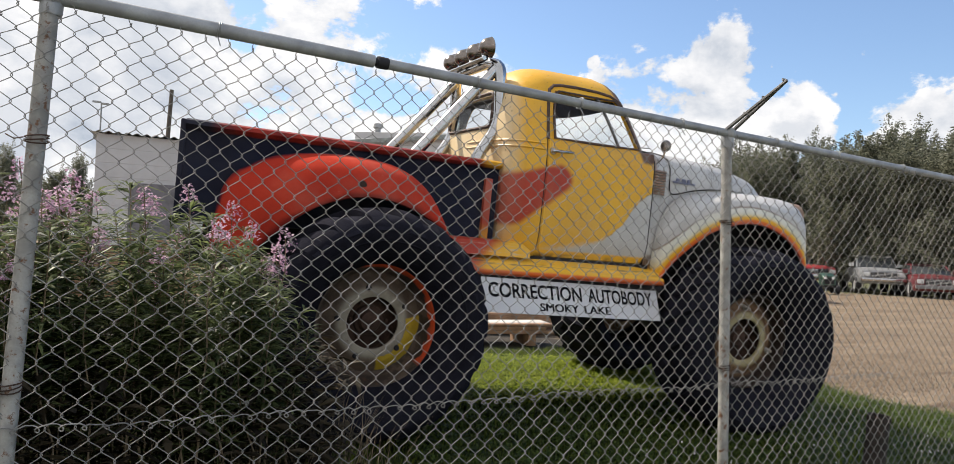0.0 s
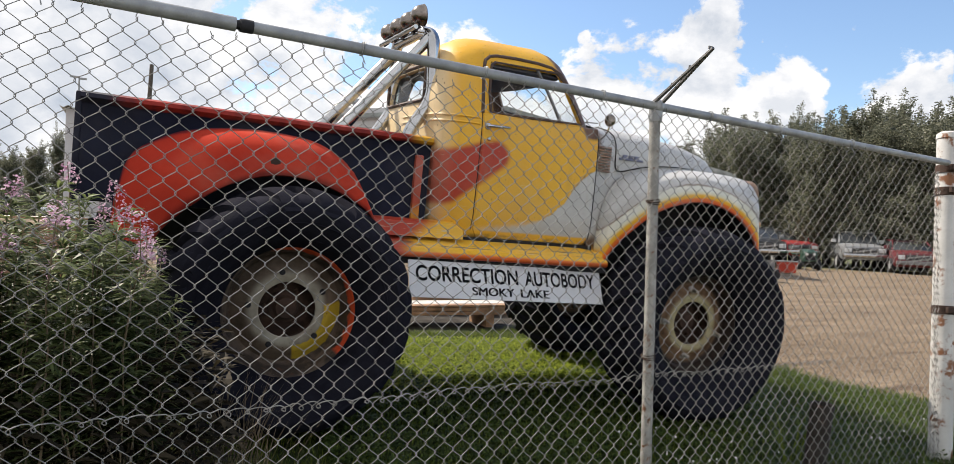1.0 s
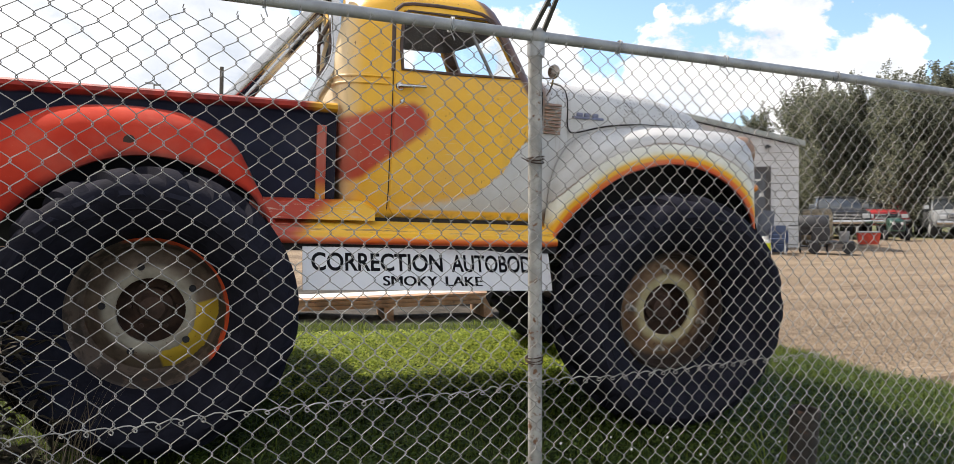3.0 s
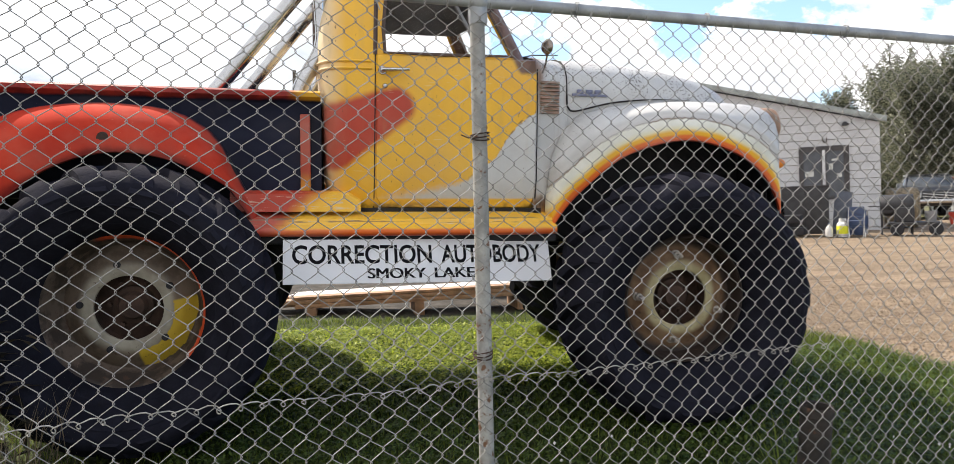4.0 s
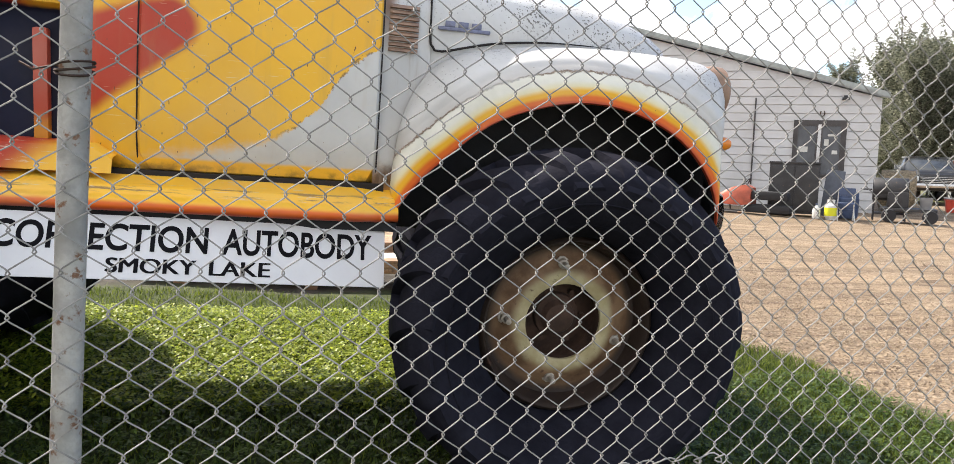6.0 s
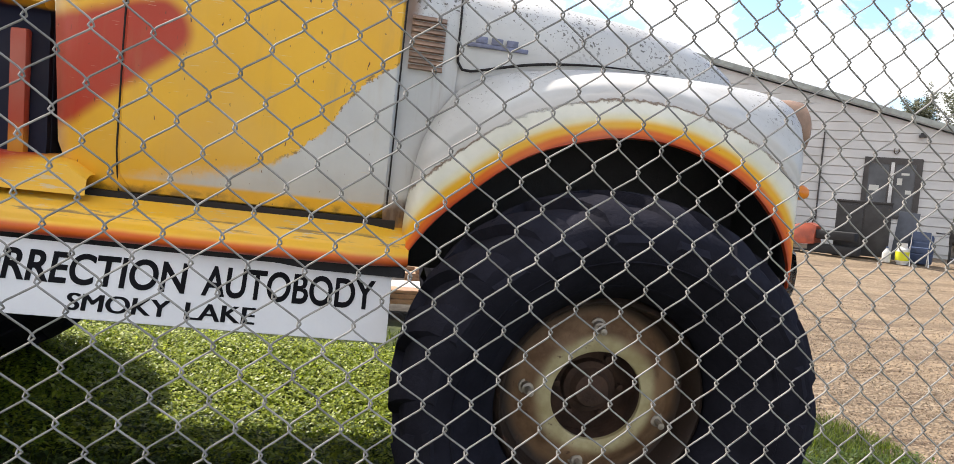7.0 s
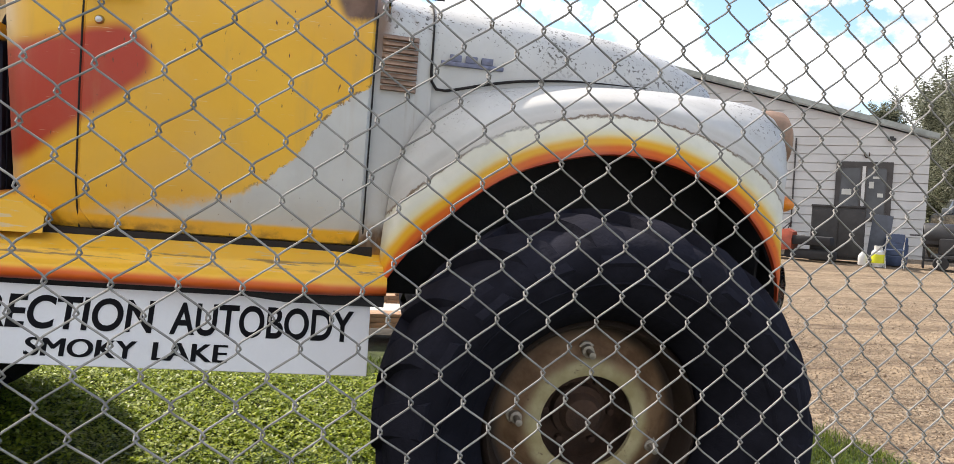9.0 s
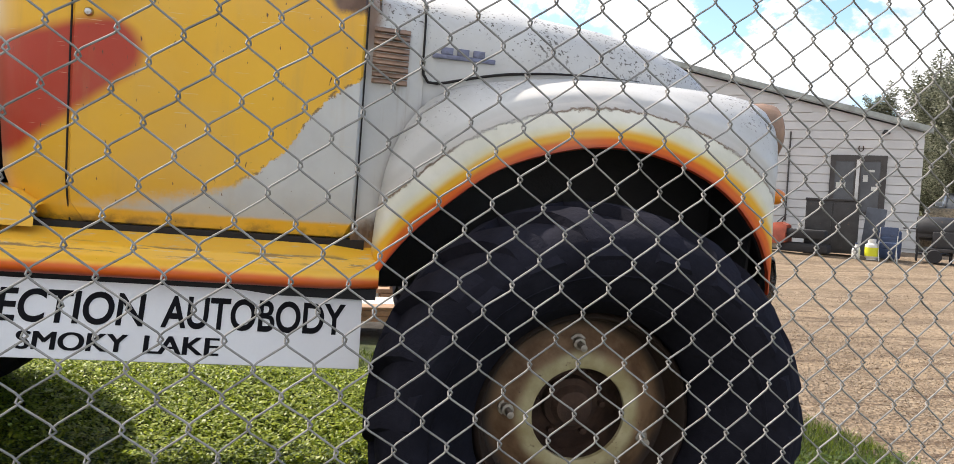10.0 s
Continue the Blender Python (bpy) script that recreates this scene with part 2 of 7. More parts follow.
def fender_paint():
    """Front fender; the second coordinate of the UV map is the distance from the wheel arch in metres."""
    n = Nodes("fender_paint")
    uv = n.t.nodes.new("ShaderNodeUVMap").outputs[0]
    u, v, w = n.xyz(uv)
    rag = n.math("SUBTRACT", n.noise(30, 7, 0.75), 0.5)
    wob = n.math("SUBTRACT", n.noise(5, 3), 0.5)
    d = n.math("ADD", v, n.math("MULTIPLY", wob, 0.018))
    c = n.mix(n.step(n.noise(3.5, 6), 0.3, 0.7), (0.50, 0.495, 0.48), (0.59, 0.585, 0.57))
    cream = n.mix(n.step(n.noise(8, 5), 0.35, 0.7), (0.66, 0.65, 0.56), (0.76, 0.74, 0.65))
    edge = n.math("ADD", v, n.math("MULTIPLY", rag, 0.045))
    c = n.mix(n.math("MULTIPLY", n.step(edge, 0.147, 0.140), n.step(n.noise(4, 4), 0.36, 0.56)), c, (0.22, 0.15, 0.10))
    c = n.mix(n.math("MULTIPLY", n.step(v, 0.20, 0.139), 0.22), c, (0.36, 0.27, 0.20))
    c = n.mix(n.step(edge, 0.140, 0.133), c, cream)
    c = n.mix(n.math("MULTIPLY", n.step(d, 0.105, 0.060), 0.55), c, (0.78, 0.62, 0.16))
    c = n.mix(n.step(d, 0.078, 0.052), c, (0.78, 0.40, 0.010))
    c = n.mix(n.step(d, 0.046, 0.024), c, (0.70, 0.125, 0.006))
    c = n.mix(n.step(d, 0.018, 0.000), c, (0.44, 0.045, 0.008))
    moss = n.math("MULTIPLY", n.step(n.math("ADD", n.noise(75, 4, 0.6), n.math("MULTIPLY", n.noise(5, 4), 0.35)), 0.785, 0.82), n.step(v, 0.20, 0.32))
    c = n.mix(moss, c, (0.13, 0.12, 0.105))
    film = n.math("MULTIPLY", n.step(v, 0.17, 0.36), n.step(n.noise(6, 8, 0.68), 0.34, 0.66))
    c = n.mix(n.math("MULTIPLY", film, 0.55), c, (0.30, 0.29, 0.27))
    c = scuffs(n, c)
    # the pressed step along the torn edge and a shallow bead above it
    press = n.math("ADD", n.math("MULTIPLY", n.step(edge, 0.132, 0.146), 0.9), n.math("MULTIPLY", n.math("MULTIPLY", n.step(v, 0.165, 0.20), n.step(v, 0.245, 0.20)), 1.6))
    n.bump(n.math("ADD", n.noise(7, 4), press), 0.004)
    return n.done(c, 0.5, 0.0, 0.4)


def hood_paint():
    n = Nodes("hood_paint")
    x, y, z = n.xyz()
    c = n.mix(n.step(n.noise(3, 6), 0.3, 0.7), (0.50, 0.495, 0.48), (0.59, 0.585, 0.57))
    moss = n.math("MULTIPLY", n.step(n.math("ADD", n.noise(75, 4, 0.6), n.math("MULTIPLY", n.noise(5, 4), 0.35)), 0.765, 0.80), n.step(n.math("ADD", z, n.math("MULTIPLY", x, 0.08)), 2.06, 2.18))
    c = n.mix(moss, c, (0.12, 0.11, 0.10))
    c = n.mix(n.math("MULTIPLY", n.step(n.noise(9, 8, 0.7), 0.5, 0.68), n.math("MULTIPLY", n.step(z, 1.9, 2.08), 0.35)), c, (0.30, 0.29, 0.27))
    rust = n.math("MULTIPLY", n.step(n.math("ADD", x, n.math("MULTIPLY", n.noise(6, 5), 0.2)), 2.36, 2.28), n.step(z, 1.70, 1.95))
    c = n.mix(rust, c, (0.27, 0.17, 0.12))
    foot = n.step(n.math("ADD", z, n.math("MULTIPLY", n.noise(14, 6, 0.65), 0.10)), 1.36, 1.27)
    c = n.mix(foot, c, n.mix(n.step(n.noise(8, 5), 0.4, 0.6), (0.11, 0.062, 0.035), (0.42, 0.22, 0.06)))
    drips = n.math("MULTIPLY", n.step(n.noise(1.0, 5, 0.6, n.stretch(22, 22, 2.2)), 0.52, 0.70), n.step(x, 2.42, 2.30))
    c = n.mix(n.math("MULTIPLY", drips, 0.45), c, (0.30, 0.23, 0.17))
    c = scuffs(n, c)
    n.bump(n.noise(5, 4), 0.005)
    return n.done(c, 0.52, 0.0, 0.35)


def bed_paint():
    n = Nodes("bed_paint")
    x, y, z = n.xyz()
    wob = n.math("MULTIPLY", n.math("SUBTRACT", n.noise(5, 4), 0.5), 0.03)
    c = n.mix(n.step(n.noise(6, 6), 0.3, 0.7), (0.006, 0.008, 0.022), (0.011, 0.014, 0.033))
    streak = n.step(n.noise(9, 7, 0.7), 0.62, 0.68)
    c = n.mix(n.math("MULTIPLY", streak, 0.2), c, (0.03, 0.033, 0.05))
    end = n.mix(n.step(n.math("ADD", x, wob), 0.74, 0.86), n.mix(n.step(n.noise(7, 6, 0.65), 0.35, 0.65), (0.16, 0.016, 0.014), (0.36, 0.034, 0.022)), (0.52, 0.27, 0.02))
    end = n.mix(n.step(n.math("ADD", x, n.math("MULTIPLY", wob, 6)), -0.85, -1.05), end, (0.02, 0.02, 0.035))
    c = n.mix(n.step(n.math("ADD", z, wob), 1.792, 1.806), c, end)
    return n.done(scuffs(n, c, 0.05), 0.6, 0.0, 0.2)


def stake_paint():
    n = Nodes("stake_paint")
    x, y, z = n.xyz()
    c = n.mix(n.step(n.math("ADD", z, n.math("MULTIPLY", n.noise(5), 0.08)), 1.45, 1.36), (0.40, 0.055, 0.025), (0.56, 0.24, 0.02))
    return n.done(scuffs(n, c), 0.45)


def rear_fender_paint():
    n = Nodes("rear_fender_paint")
    uv = n.t.nodes.new("ShaderNodeUVMap").outputs[0]
    u, v, w = n.xyz(uv)
    x, y, z = n.xyz()
    wob = n.math("SUBTRACT", n.noise(6, 4), 0.5)
    c = n.mix(n.step(n.noise(2.5, 5), 0.3, 0.7), (0.43, 0.036, 0.020), (0.56, 0.056, 0.028))
    c = n.mix(n.step(n.math("ADD", u, n.math("MULTIPLY", wob, 0.10)), 0.935, 1.0), c, (0.009, 0.011, 0.028))
    dust = n.step(n.noise(40, 9, 0.75), 0.63, 0.70)
    c = n.mix(n.math("MULTIPLY", dust, 0.35), c, (0.50, 0.24, 0.17))
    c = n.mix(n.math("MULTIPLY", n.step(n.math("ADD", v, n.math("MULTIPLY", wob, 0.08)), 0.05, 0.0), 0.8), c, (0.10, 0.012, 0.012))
    return n.done(scuffs(n, c), 0.88, 0.0, 0.06)


def rim_paint(rear):
    n = Nodes("rear_rim_paint" if rear else "front_rim_paint")
    x, y, z = n.xyz()
    r = n.math("SQRT", n.math("ADD", n.math("MULTIPLY", x, x), n.math("MULTIPLY", z, z)))
    blot = n.noise(7, 7, 0.65)
    rr = n.math("ADD", r, n.math("MULTIPLY", n.math("SUBTRACT", blot, 0.5), 0.06))
    tan = n.mix(n.step(blot, 0.35, 0.65), (0.13, 0.070, 0.036), (0.26, 0.160, 0.090))
    # the outer ring goes near black: the recess's shade put into the colour
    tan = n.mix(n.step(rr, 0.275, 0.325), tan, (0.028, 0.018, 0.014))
    c = n.mix(n.step(rr, 0.232, 0.190), tan, n.mix(n.step(n.noise(11, 5), 0.3, 0.7), (0.34, 0.28, 0.14), (0.48, 0.42, 0.25)))
    if rear:
        c = n.mix(n.step(rr, 0.246, 0.196), n.mix(n.step(blot, 0.35, 0.65), (0.075, 0.054, 0.038), (0.15, 0.112, 0.08)), n.mix(n.step(n.noise(9, 5), 0.3, 0.7), (0.25, 0.22, 0.17), (0.37, 0.34, 0.27)))
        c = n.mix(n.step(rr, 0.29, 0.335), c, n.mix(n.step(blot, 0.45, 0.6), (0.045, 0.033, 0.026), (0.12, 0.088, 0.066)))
        ang = n.math("ARCTAN2", z, x)
        patch = n.math("MULTIPLY", n.step(rr, 0.215, 0.222), n.step(rr, 0.318, 0.312))
        patch = n.math("MULTIPLY", patch, n.math("MULTIPLY", n.step(ang, -1.42, -1.36), n.step(ang, 0.20, 0.14)))
        c = n.mix(patch, c, (0.52, 0.35, 0.03))
        arc = n.math("MULTIPLY", n.step(rr, 0.352, 0.360), n.math("MULTIPLY", n.step(ang, -0.72, -0.62), n.step(ang, 1.95, 1.75)))
        c = n.mix(arc, c, (0.62, 0.075, 0.02))
    rust = n.step(n.noise(24, 9, 0.7), 0.60, 0.67)
    c = n.mix(n.math("MULTIPLY", rust, 0.8), c, (0.09, 0.045, 0.03))
    n.bump(n.noise(40, 5), 0.002)
    return n.done(c, 0.62, 0.0, 0.35)


def ground_paint():
    """Grass round the truck, gravel in the yard beyond, a worn edge between."""
    n = Nodes("ground_soil")
    x, y, z = n.xyz()
    wob = n.math("MULTIPLY", n.math("SUBTRACT", n.noise(0.9, 6, 0.65), 0.5), 1.1)
    edge = n.math("ADD", n.math("ADD", x, n.math("MULTIPLY", y, 0.42)), wob)
    away = n.math("ADD", y, wob)
    yard = n.math("MAXIMUM", n.step(edge, 5.55, 5.95), n.step(away, 6.2, 6.8))
    stones = n.t.nodes.new("ShaderNodeTexVoronoi")
    stones.inputs["Scale"].default_value = 26
    n.t.links.new(n.co, stones.inputs["Vector"])
    pebble = n.mix(n.step(n.noise(60, 4), 0.3, 0.7), (0.105, 0.075, 0.050), (0.30, 0.225, 0.155))
    drag = n.t.nodes.new("ShaderNodeMapping")
    drag.inputs["Rotation"].default_value, drag.inputs["Scale"].default_value = (0, 0, 0.5), (0.35, 2.2, 1)
    n.t.links.new(n.co, drag.inputs[0])
    tracks = n.noise(0.55, 6, 0.6, drag.outputs[0])
    grit = n.t.nodes.new("ShaderNodeSeparateColor")
    n.t.links.new(stones.outputs["Color"], grit.inputs[0])
    gravel = n.mix(n.math("MULTIPLY", n.step(tracks, 0.40, 0.62), n.step(n.noise(7, 6, 0.7), 0.25, 0.6)), pebble, (0.285, 0.212, 0.140))
    gravel = n.mix(n.math("MULTIPLY", n.step(grit.outputs[0], 0.62, 0.75), n.math("MULTIPLY", n.step(n.noise(1.1, 5), 0.35, 0.6), 0.6)), gravel, (0.34, 0.27, 0.19))
    gravel = n.mix(n.math("MULTIPLY", n.step(grit.outputs[1], 0.72, 0.85), 0.4), gravel, (0.11, 0.078, 0.052))
    gravel = n.mix(n.math("MULTIPLY", n.step(n.noise(2.4, 9, 0.7, drag.outputs[0]), 0.54, 0.62), 0.85), gravel, (0.095, 0.064, 0.044))
    ruts = n.math("MULTIPLY", n.step(n.noise(1.0, 9, 0.68, drag.outputs[0]), 0.50, 0.60), n.step(n.noise(5, 7, 0.7), 0.30, 0.55))
    gravel = n.mix(n.math("MULTIPLY", ruts, 0.60), gravel, (0.125, 0.088, 0.060))
    soil = n.mix(n.step(n.noise(9, 6), 0.3, 0.7), (0.026, 0.036, 0.012), (0.06, 0.075, 0.024))
    far = n.math("MULTIPLY", n.step(n.math("ADD", x, y), 44, 52), n.step(wob, -0.3, 0.2))
    # bare ground towards the lumber, its colour darkened for the shadow lying there
    bare = n.mix(n.step(n.noise(5, 6), 0.35, 0.7), (0.035, 0.030, 0.024), (0.075, 0.066, 0.055))
    soil = n.mix(n.step(away, 3.2, 3.6), soil, bare)
    c = n.mix(yard, soil, gravel)
    # unseen pale ground behind the camera, added to bounce light onto the truck
    road = n.step(n.math("ADD", y, n.math("MULTIPLY", wob, 0.3)), -5.1, -5.5)
    c = n.mix(road, c, n.mix(n.step(n.noise(30, 5), 0.3, 0.7), (0.20, 0.19, 0.175), (0.33, 0.31, 0.285)))
    c = n.mix(far, c, (0.07, 0.10, 0.03))
    n.bump(n.math("ADD", n.math("MULTIPLY", stones.outputs["Distance"], yard), n.math("MULTIPLY", n.noise(14, 6), 0.8)), 0.02)
    return n.done(c, 0.9, 0.0, 0.2)


def leaf_mat(name, lo, hi, rough=0.55, thin=0.25):
    n = Nodes(name)
    rnd = n.t.nodes.new("ShaderNodeNewGeometry").outputs["Random Per Island"]
    c = n.mix(rnd, lo, hi)
    c = n.mix(n.math("MULTIPLY", n.noise(25, 3), 0.3), c, lo)
    n.p.inputs["Transmission Weight"].default_value = 0.0
    tr = n.t.nodes.new("ShaderNodeBsdfTranslucent")
    n.put(tr.inputs["Color"], c)
    add = n.t.nodes.new("ShaderNodeMixShader")
    add.inputs[0].default_value = thin
    n.done(c, rough, 0.0, 0.3)
    n.t.links.new(n.p.outputs[0], add.inputs[1])
    n.t.links.new(tr.outputs[0], add.inputs[2])
    n.t.links.new(add.outputs[0], n.t.nodes["Material Output"].inputs[0])
    return n.m


def glass_mat(name, tint=(0.95, 0.97, 0.97)):
    """Thin glass: clear straight through, with a mirror sheen at a slant and a little dust."""
    n = Nodes(name)
    clear = n.t.nodes.new("ShaderNodeBsdfTransparent")
    n.put(clear.inputs["Color"], n.mix(n.math("MULTIPLY", n.step(n.noise(5, 6), 0.5, 0.8), 0.3), tint, (0.78, 0.77, 0.74)))
    sheen = n.t.nodes.new("ShaderNodeBsdfGlossy")
    sheen.inputs["Roughness"].default_value = 0.03
    edge = n.t.nodes.new("ShaderNodeLayerWeight")
    edge.inputs["Blend"].default_value = 0.3
    both = n.t.nodes.new("ShaderNodeMixShader")
    n.put(both.inputs[0], n.math("MULTIPLY", edge.outputs["Facing"], 0.22))
    n.t.links.new(clear.outputs[0], both.inputs[1])
    n.t.links.new(sheen.outputs[0], both.inputs[2])
    n.t.links.new(both.outputs[0], n.t.nodes["Material Output"].inputs[0])
    return n.m


CAB, BOARD, FENDER, HOOD = cab_paint(), board_paint(), fender_paint(), hood_paint()
BED, STAKE, REAR_FENDER = bed_paint(), stake_paint(), rear_fender_paint()
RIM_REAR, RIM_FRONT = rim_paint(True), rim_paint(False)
GROUND = ground_paint()
RUBBER = surf("tyre_rubber", (0.0170, 0.0170, 0.0245), 0.92, spec=0.04, var=0.3, scale=6, fine=60, dist=0.003, dirt=(0.016, 0.015, 0.017), dirt_at=0.64)
BLACK = surf("black_underbody", (0.016, 0.016, 0.019), 0.75, var=0.3)
SEAM = surf("seam_black", (0.012, 0.009, 0.008), 0.8, var=0.3, scale=20)
CHROME = surf("worn_chrome", (0.50, 0.50, 0.50), 0.18, 1.0, var=0.15, scale=7, dist=0.0006, dirt=(0.25, 0.16, 0.10), dirt_at=0.66)
GALV = surf("galvanised_steel", (0.34, 0.35, 0.355), 0.55, 0.35, var=0.22, scale=9, fine=160, dist=0.0006, dirt=(0.19, 0.12, 0.08), dirt_at=0.66)
WIRE = surf("galvanised_wire", (0.275, 0.265, 0.25), 0.78, 0.1, var=0.3, scale=14, fine=200, dist=0.0002, dirt=(0.16, 0.12, 0.09), dirt_at=0.64)
POSTM = surf("weathered_post", (0.335, 0.325, 0.30), 0.65, 0.1, var=0.3, scale=12, fine=140, dist=0.001, dirt=(0.17, 0.085, 0.045), dirt_at=0.555)
CORNERM = surf("rusty_white_post", (0.60, 0.59, 0.57), 0.6, 0.0, var=0.15, scale=3, fine=90, dist=0.001, dirt=(0.24, 0.10, 0.045), dirt_at=0.53)
RUSTY = surf("rusty_iron", (0.065, 0.036, 0.025), 0.85, 0.1, var=0.4, scale=12, fine=80, dist=0.003)
SIGNM = surf("sign_white", (0.68, 0.68, 0.695), 0.45, var=0.05, scale=3, dist=0.0004, dirt=(0.55, 0.53, 0.50), dirt_at=0.70)
INK = surf("sign_black", (0.010, 0.010, 0.012), 0.9, var=0.2, spec=0.08)
GLASS = glass_mat("window_glass")
DARKTRIM = surf("dark_brown_trim", (0.075, 0.042, 0.030), 0.6, var=0.4, scale=15, dist=0.001)
BROWNLOUVER = surf("louver_rust", (0.30, 0.19, 0.13), 0.65, var=0.35, scale=9, dist=0.001)
EMBLEM = surf("faded_blue_metal", (0.17, 0.18, 0.26), 0.45, 0.3, var=0.25, scale=30)
INTERIOR = surf("cab_interior", (0.15, 0.15, 0.155), 0.8, var=0.2)
SEATM = surf("seat_cover", (0.05, 0.045, 0.042), 0.85, var=0.3)
AMBER = surf("amber_plastic", (0.75, 0.22, 0.01), 0.3, var=0.1)
LAMPSHELL = surf("smoked_chrome", (0.26, 0.225, 0.20), 0.25, 1.0, var=0.3, scale=12, dist=0.0006)
DARKSTEEL = surf("dark_steel_strip", (0.17, 0.165, 0.16), 0.5, 0.5, var=0.3)
LENS = surf("lamp_glass", (0.30, 0.24, 0.19), 0.15, 0.3, var=0.3, scale=12)


# ---- mesh helpers ----
def part(name, bm, material, parent=None, label="", at=None, smooth=True, angle=35):
    me = bpy.data.meshes.new(name)
    bmesh.ops.recalc_face_normals(bm, faces=bm.faces[:])
    if smooth:
        lim = radians(angle)
        for f in bm.faces:
            f.smooth = True
        for e in bm.edges:
            if len(e.link_faces) == 2 and e.calc_face_angle(0) > lim:
                e.smooth = False
    bm.to_mesh(me)
    bm.free()
    me.materials.append(material)
    ob = new(name, me)
    if parent:
        ob.parent = parent
    if at is not None:
        ob.matrix_basis = at if isinstance(at, Matrix) else Matrix.Translation(at)
    if label:
        tagged(ob, label)
    return ob


def add_box(bm, x0, x1, y0, y1, z0, z1, bevel=0.0):
    r = bmesh.ops.create_cube(bm, size=1)
    for v in r["verts"]:
        v.co = Vector((x0 + (v.co.x + .5) * (x1 - x0), y0 + (v.co.y + .5) * (y1 - y0), z0 + (v.co.z + .5) * (z1 - z0)))
    if bevel:
        edges = list({e for v in r["verts"] for e in v.link_edges})
        bmesh.ops.bevel(bm, geom=edges, offset=bevel, segments=2, affect="EDGES", profile=0.6)
    return bm


def box(x0, x1, y0, y1, z0, z1, bevel=0.0):
    return add_box(bmesh.new(), x0, x1, y0, y1, z0, z1, bevel)


def add_grid(bm, rows, closed=False, caps=False):
    """Faces over rows of points; closed joins each row's end to its start."""
    vs = [[bm.verts.new(p) for p in row] for row in rows]
    n = len(vs[0])
    for a, b in zip(vs, vs[1:]):
        for i in range(n if closed else n - 1):
            j = (i + 1) % n
            bm.faces.new((a[i], a[j], b[j], b[i]))
    if caps and n > 2:
        for row in (vs[0], vs[-1]):
            if bm.faces.get(row) is None:
                bm.faces.new(row)
    return vs


def add_tube(bm, pts, r, sides=8, caps=True):
    pts = [Vector(p) for p in pts]
    rad = r if isinstance(r, (list, tuple)) else [r] * len(pts)
    rows, up = [], None
    for i, p in enumerate(pts):
        d = (pts[min(i + 1, len(pts) - 1)] - pts[max(i - 1, 0)]).normalized()
        if up is None:
            up = Vector((0, 0, 1)) if abs(d.z) < 0.9 else Vector((1, 0, 0))
        a = d.cross(up).normalized()
        up = a.cross(d)
        rows.append([p + (a * math.cos(k * 2 * math.pi / sides) + up * math.sin(k * 2 * math.pi / sides)) * rad[i] for k in range(sides)])
    add_grid(bm, rows, True, caps)
    return bm


def tube(pts, r, sides=8):
    return add_tube(bmesh.new(), pts, r, sides)


def bend(pts, r=0.1, steps=5):
    """The same way with its corners rounded."""
    pts = [Vector(p) for p in pts]
    done = [pts[0]]
    for a, b, c in zip(pts, pts[1:], pts[2:]):
        p, q = b + (a - b).normalized() * min(r, (a - b).length / 2), b + (c - b).normalized() * min(r, (c - b).length / 2)
        for i in range(steps + 1):
            s = i / steps
            done.append(p * (1 - s) ** 2 + b * 2 * s * (1 - s) + q * s * s)
    return done + [pts[-1]]


def add_lathe(bm, prof, n=48, axis="y", at=(0, 0, 0)):
    """A solid of revolution from (radius, along) pairs."""
    rows = []
    for r, h in prof:
        row = []
        for k in range(n):
            a = 2 * math.pi * k / n
            p = {"y": (r * math.cos(a), h, r * math.sin(a)), "z": (r * math.cos(a), r * math.sin(a), h), "x": (h, r * math.cos(a), r * math.sin(a))}[axis]
            row.append(Vector(p) + Vector(at))
        rows.append(row)
    add_grid(bm, rows, True)
    return bm


def lathe(prof, n=48, axis="y", at=(0, 0, 0)):
    return add_lathe(bmesh.new(), prof, n, axis, at)


def spline(pts, n):
    """n points evenly along a smooth curve through pts."""
    P = [np.array(p, float) for p in pts]
    P = [2 * P[0] - P[1]] + P + [2 * P[-1] - P[-2]]
    dense = []
    for i in range(1, len(P) - 2):
        for s in np.linspace(0, 1, 20, endpoint=False):
            a, b, c, d = P[i - 1:i + 3]
            dense.append(0.5 * (2 * b + (c - a) * s + (2 * a - 5 * b + 4 * c - d) * s ** 2 + (3 * b - a - 3 * c + d) * s ** 3))
    dense.append(P[-2])
    dense = np.array(dense)
    run = np.concatenate([[0], np.cumsum(np.linalg.norm(np.diff(dense, axis=0), axis=1))])
    want = np.linspace(0, run[-1], n)
    return np.stack([np.interp(want, run, dense[:, k]) for k in range(dense.shape[1])], 1)


def fast_mesh(name, verts, faces, material):
    me = bpy.data.meshes.new(name)
    me.from_pydata(verts, [], faces)
    me.materials.append(material)
    return me


# ---- ground ----
def gz(x, y):
    """Height of the ground: a bank that rises away from the road under the truck and flattens into the yard."""
    lift = 0.070 * np.clip(y, -9, 2.2) + 0.019 * np.clip(y - 2.2, 0, 12)
    fall = -0.0384 * np.clip(x, -8, 4.5) - 0.012 * np.clip(x - 4.5, 0, 40)
    return lift + fall


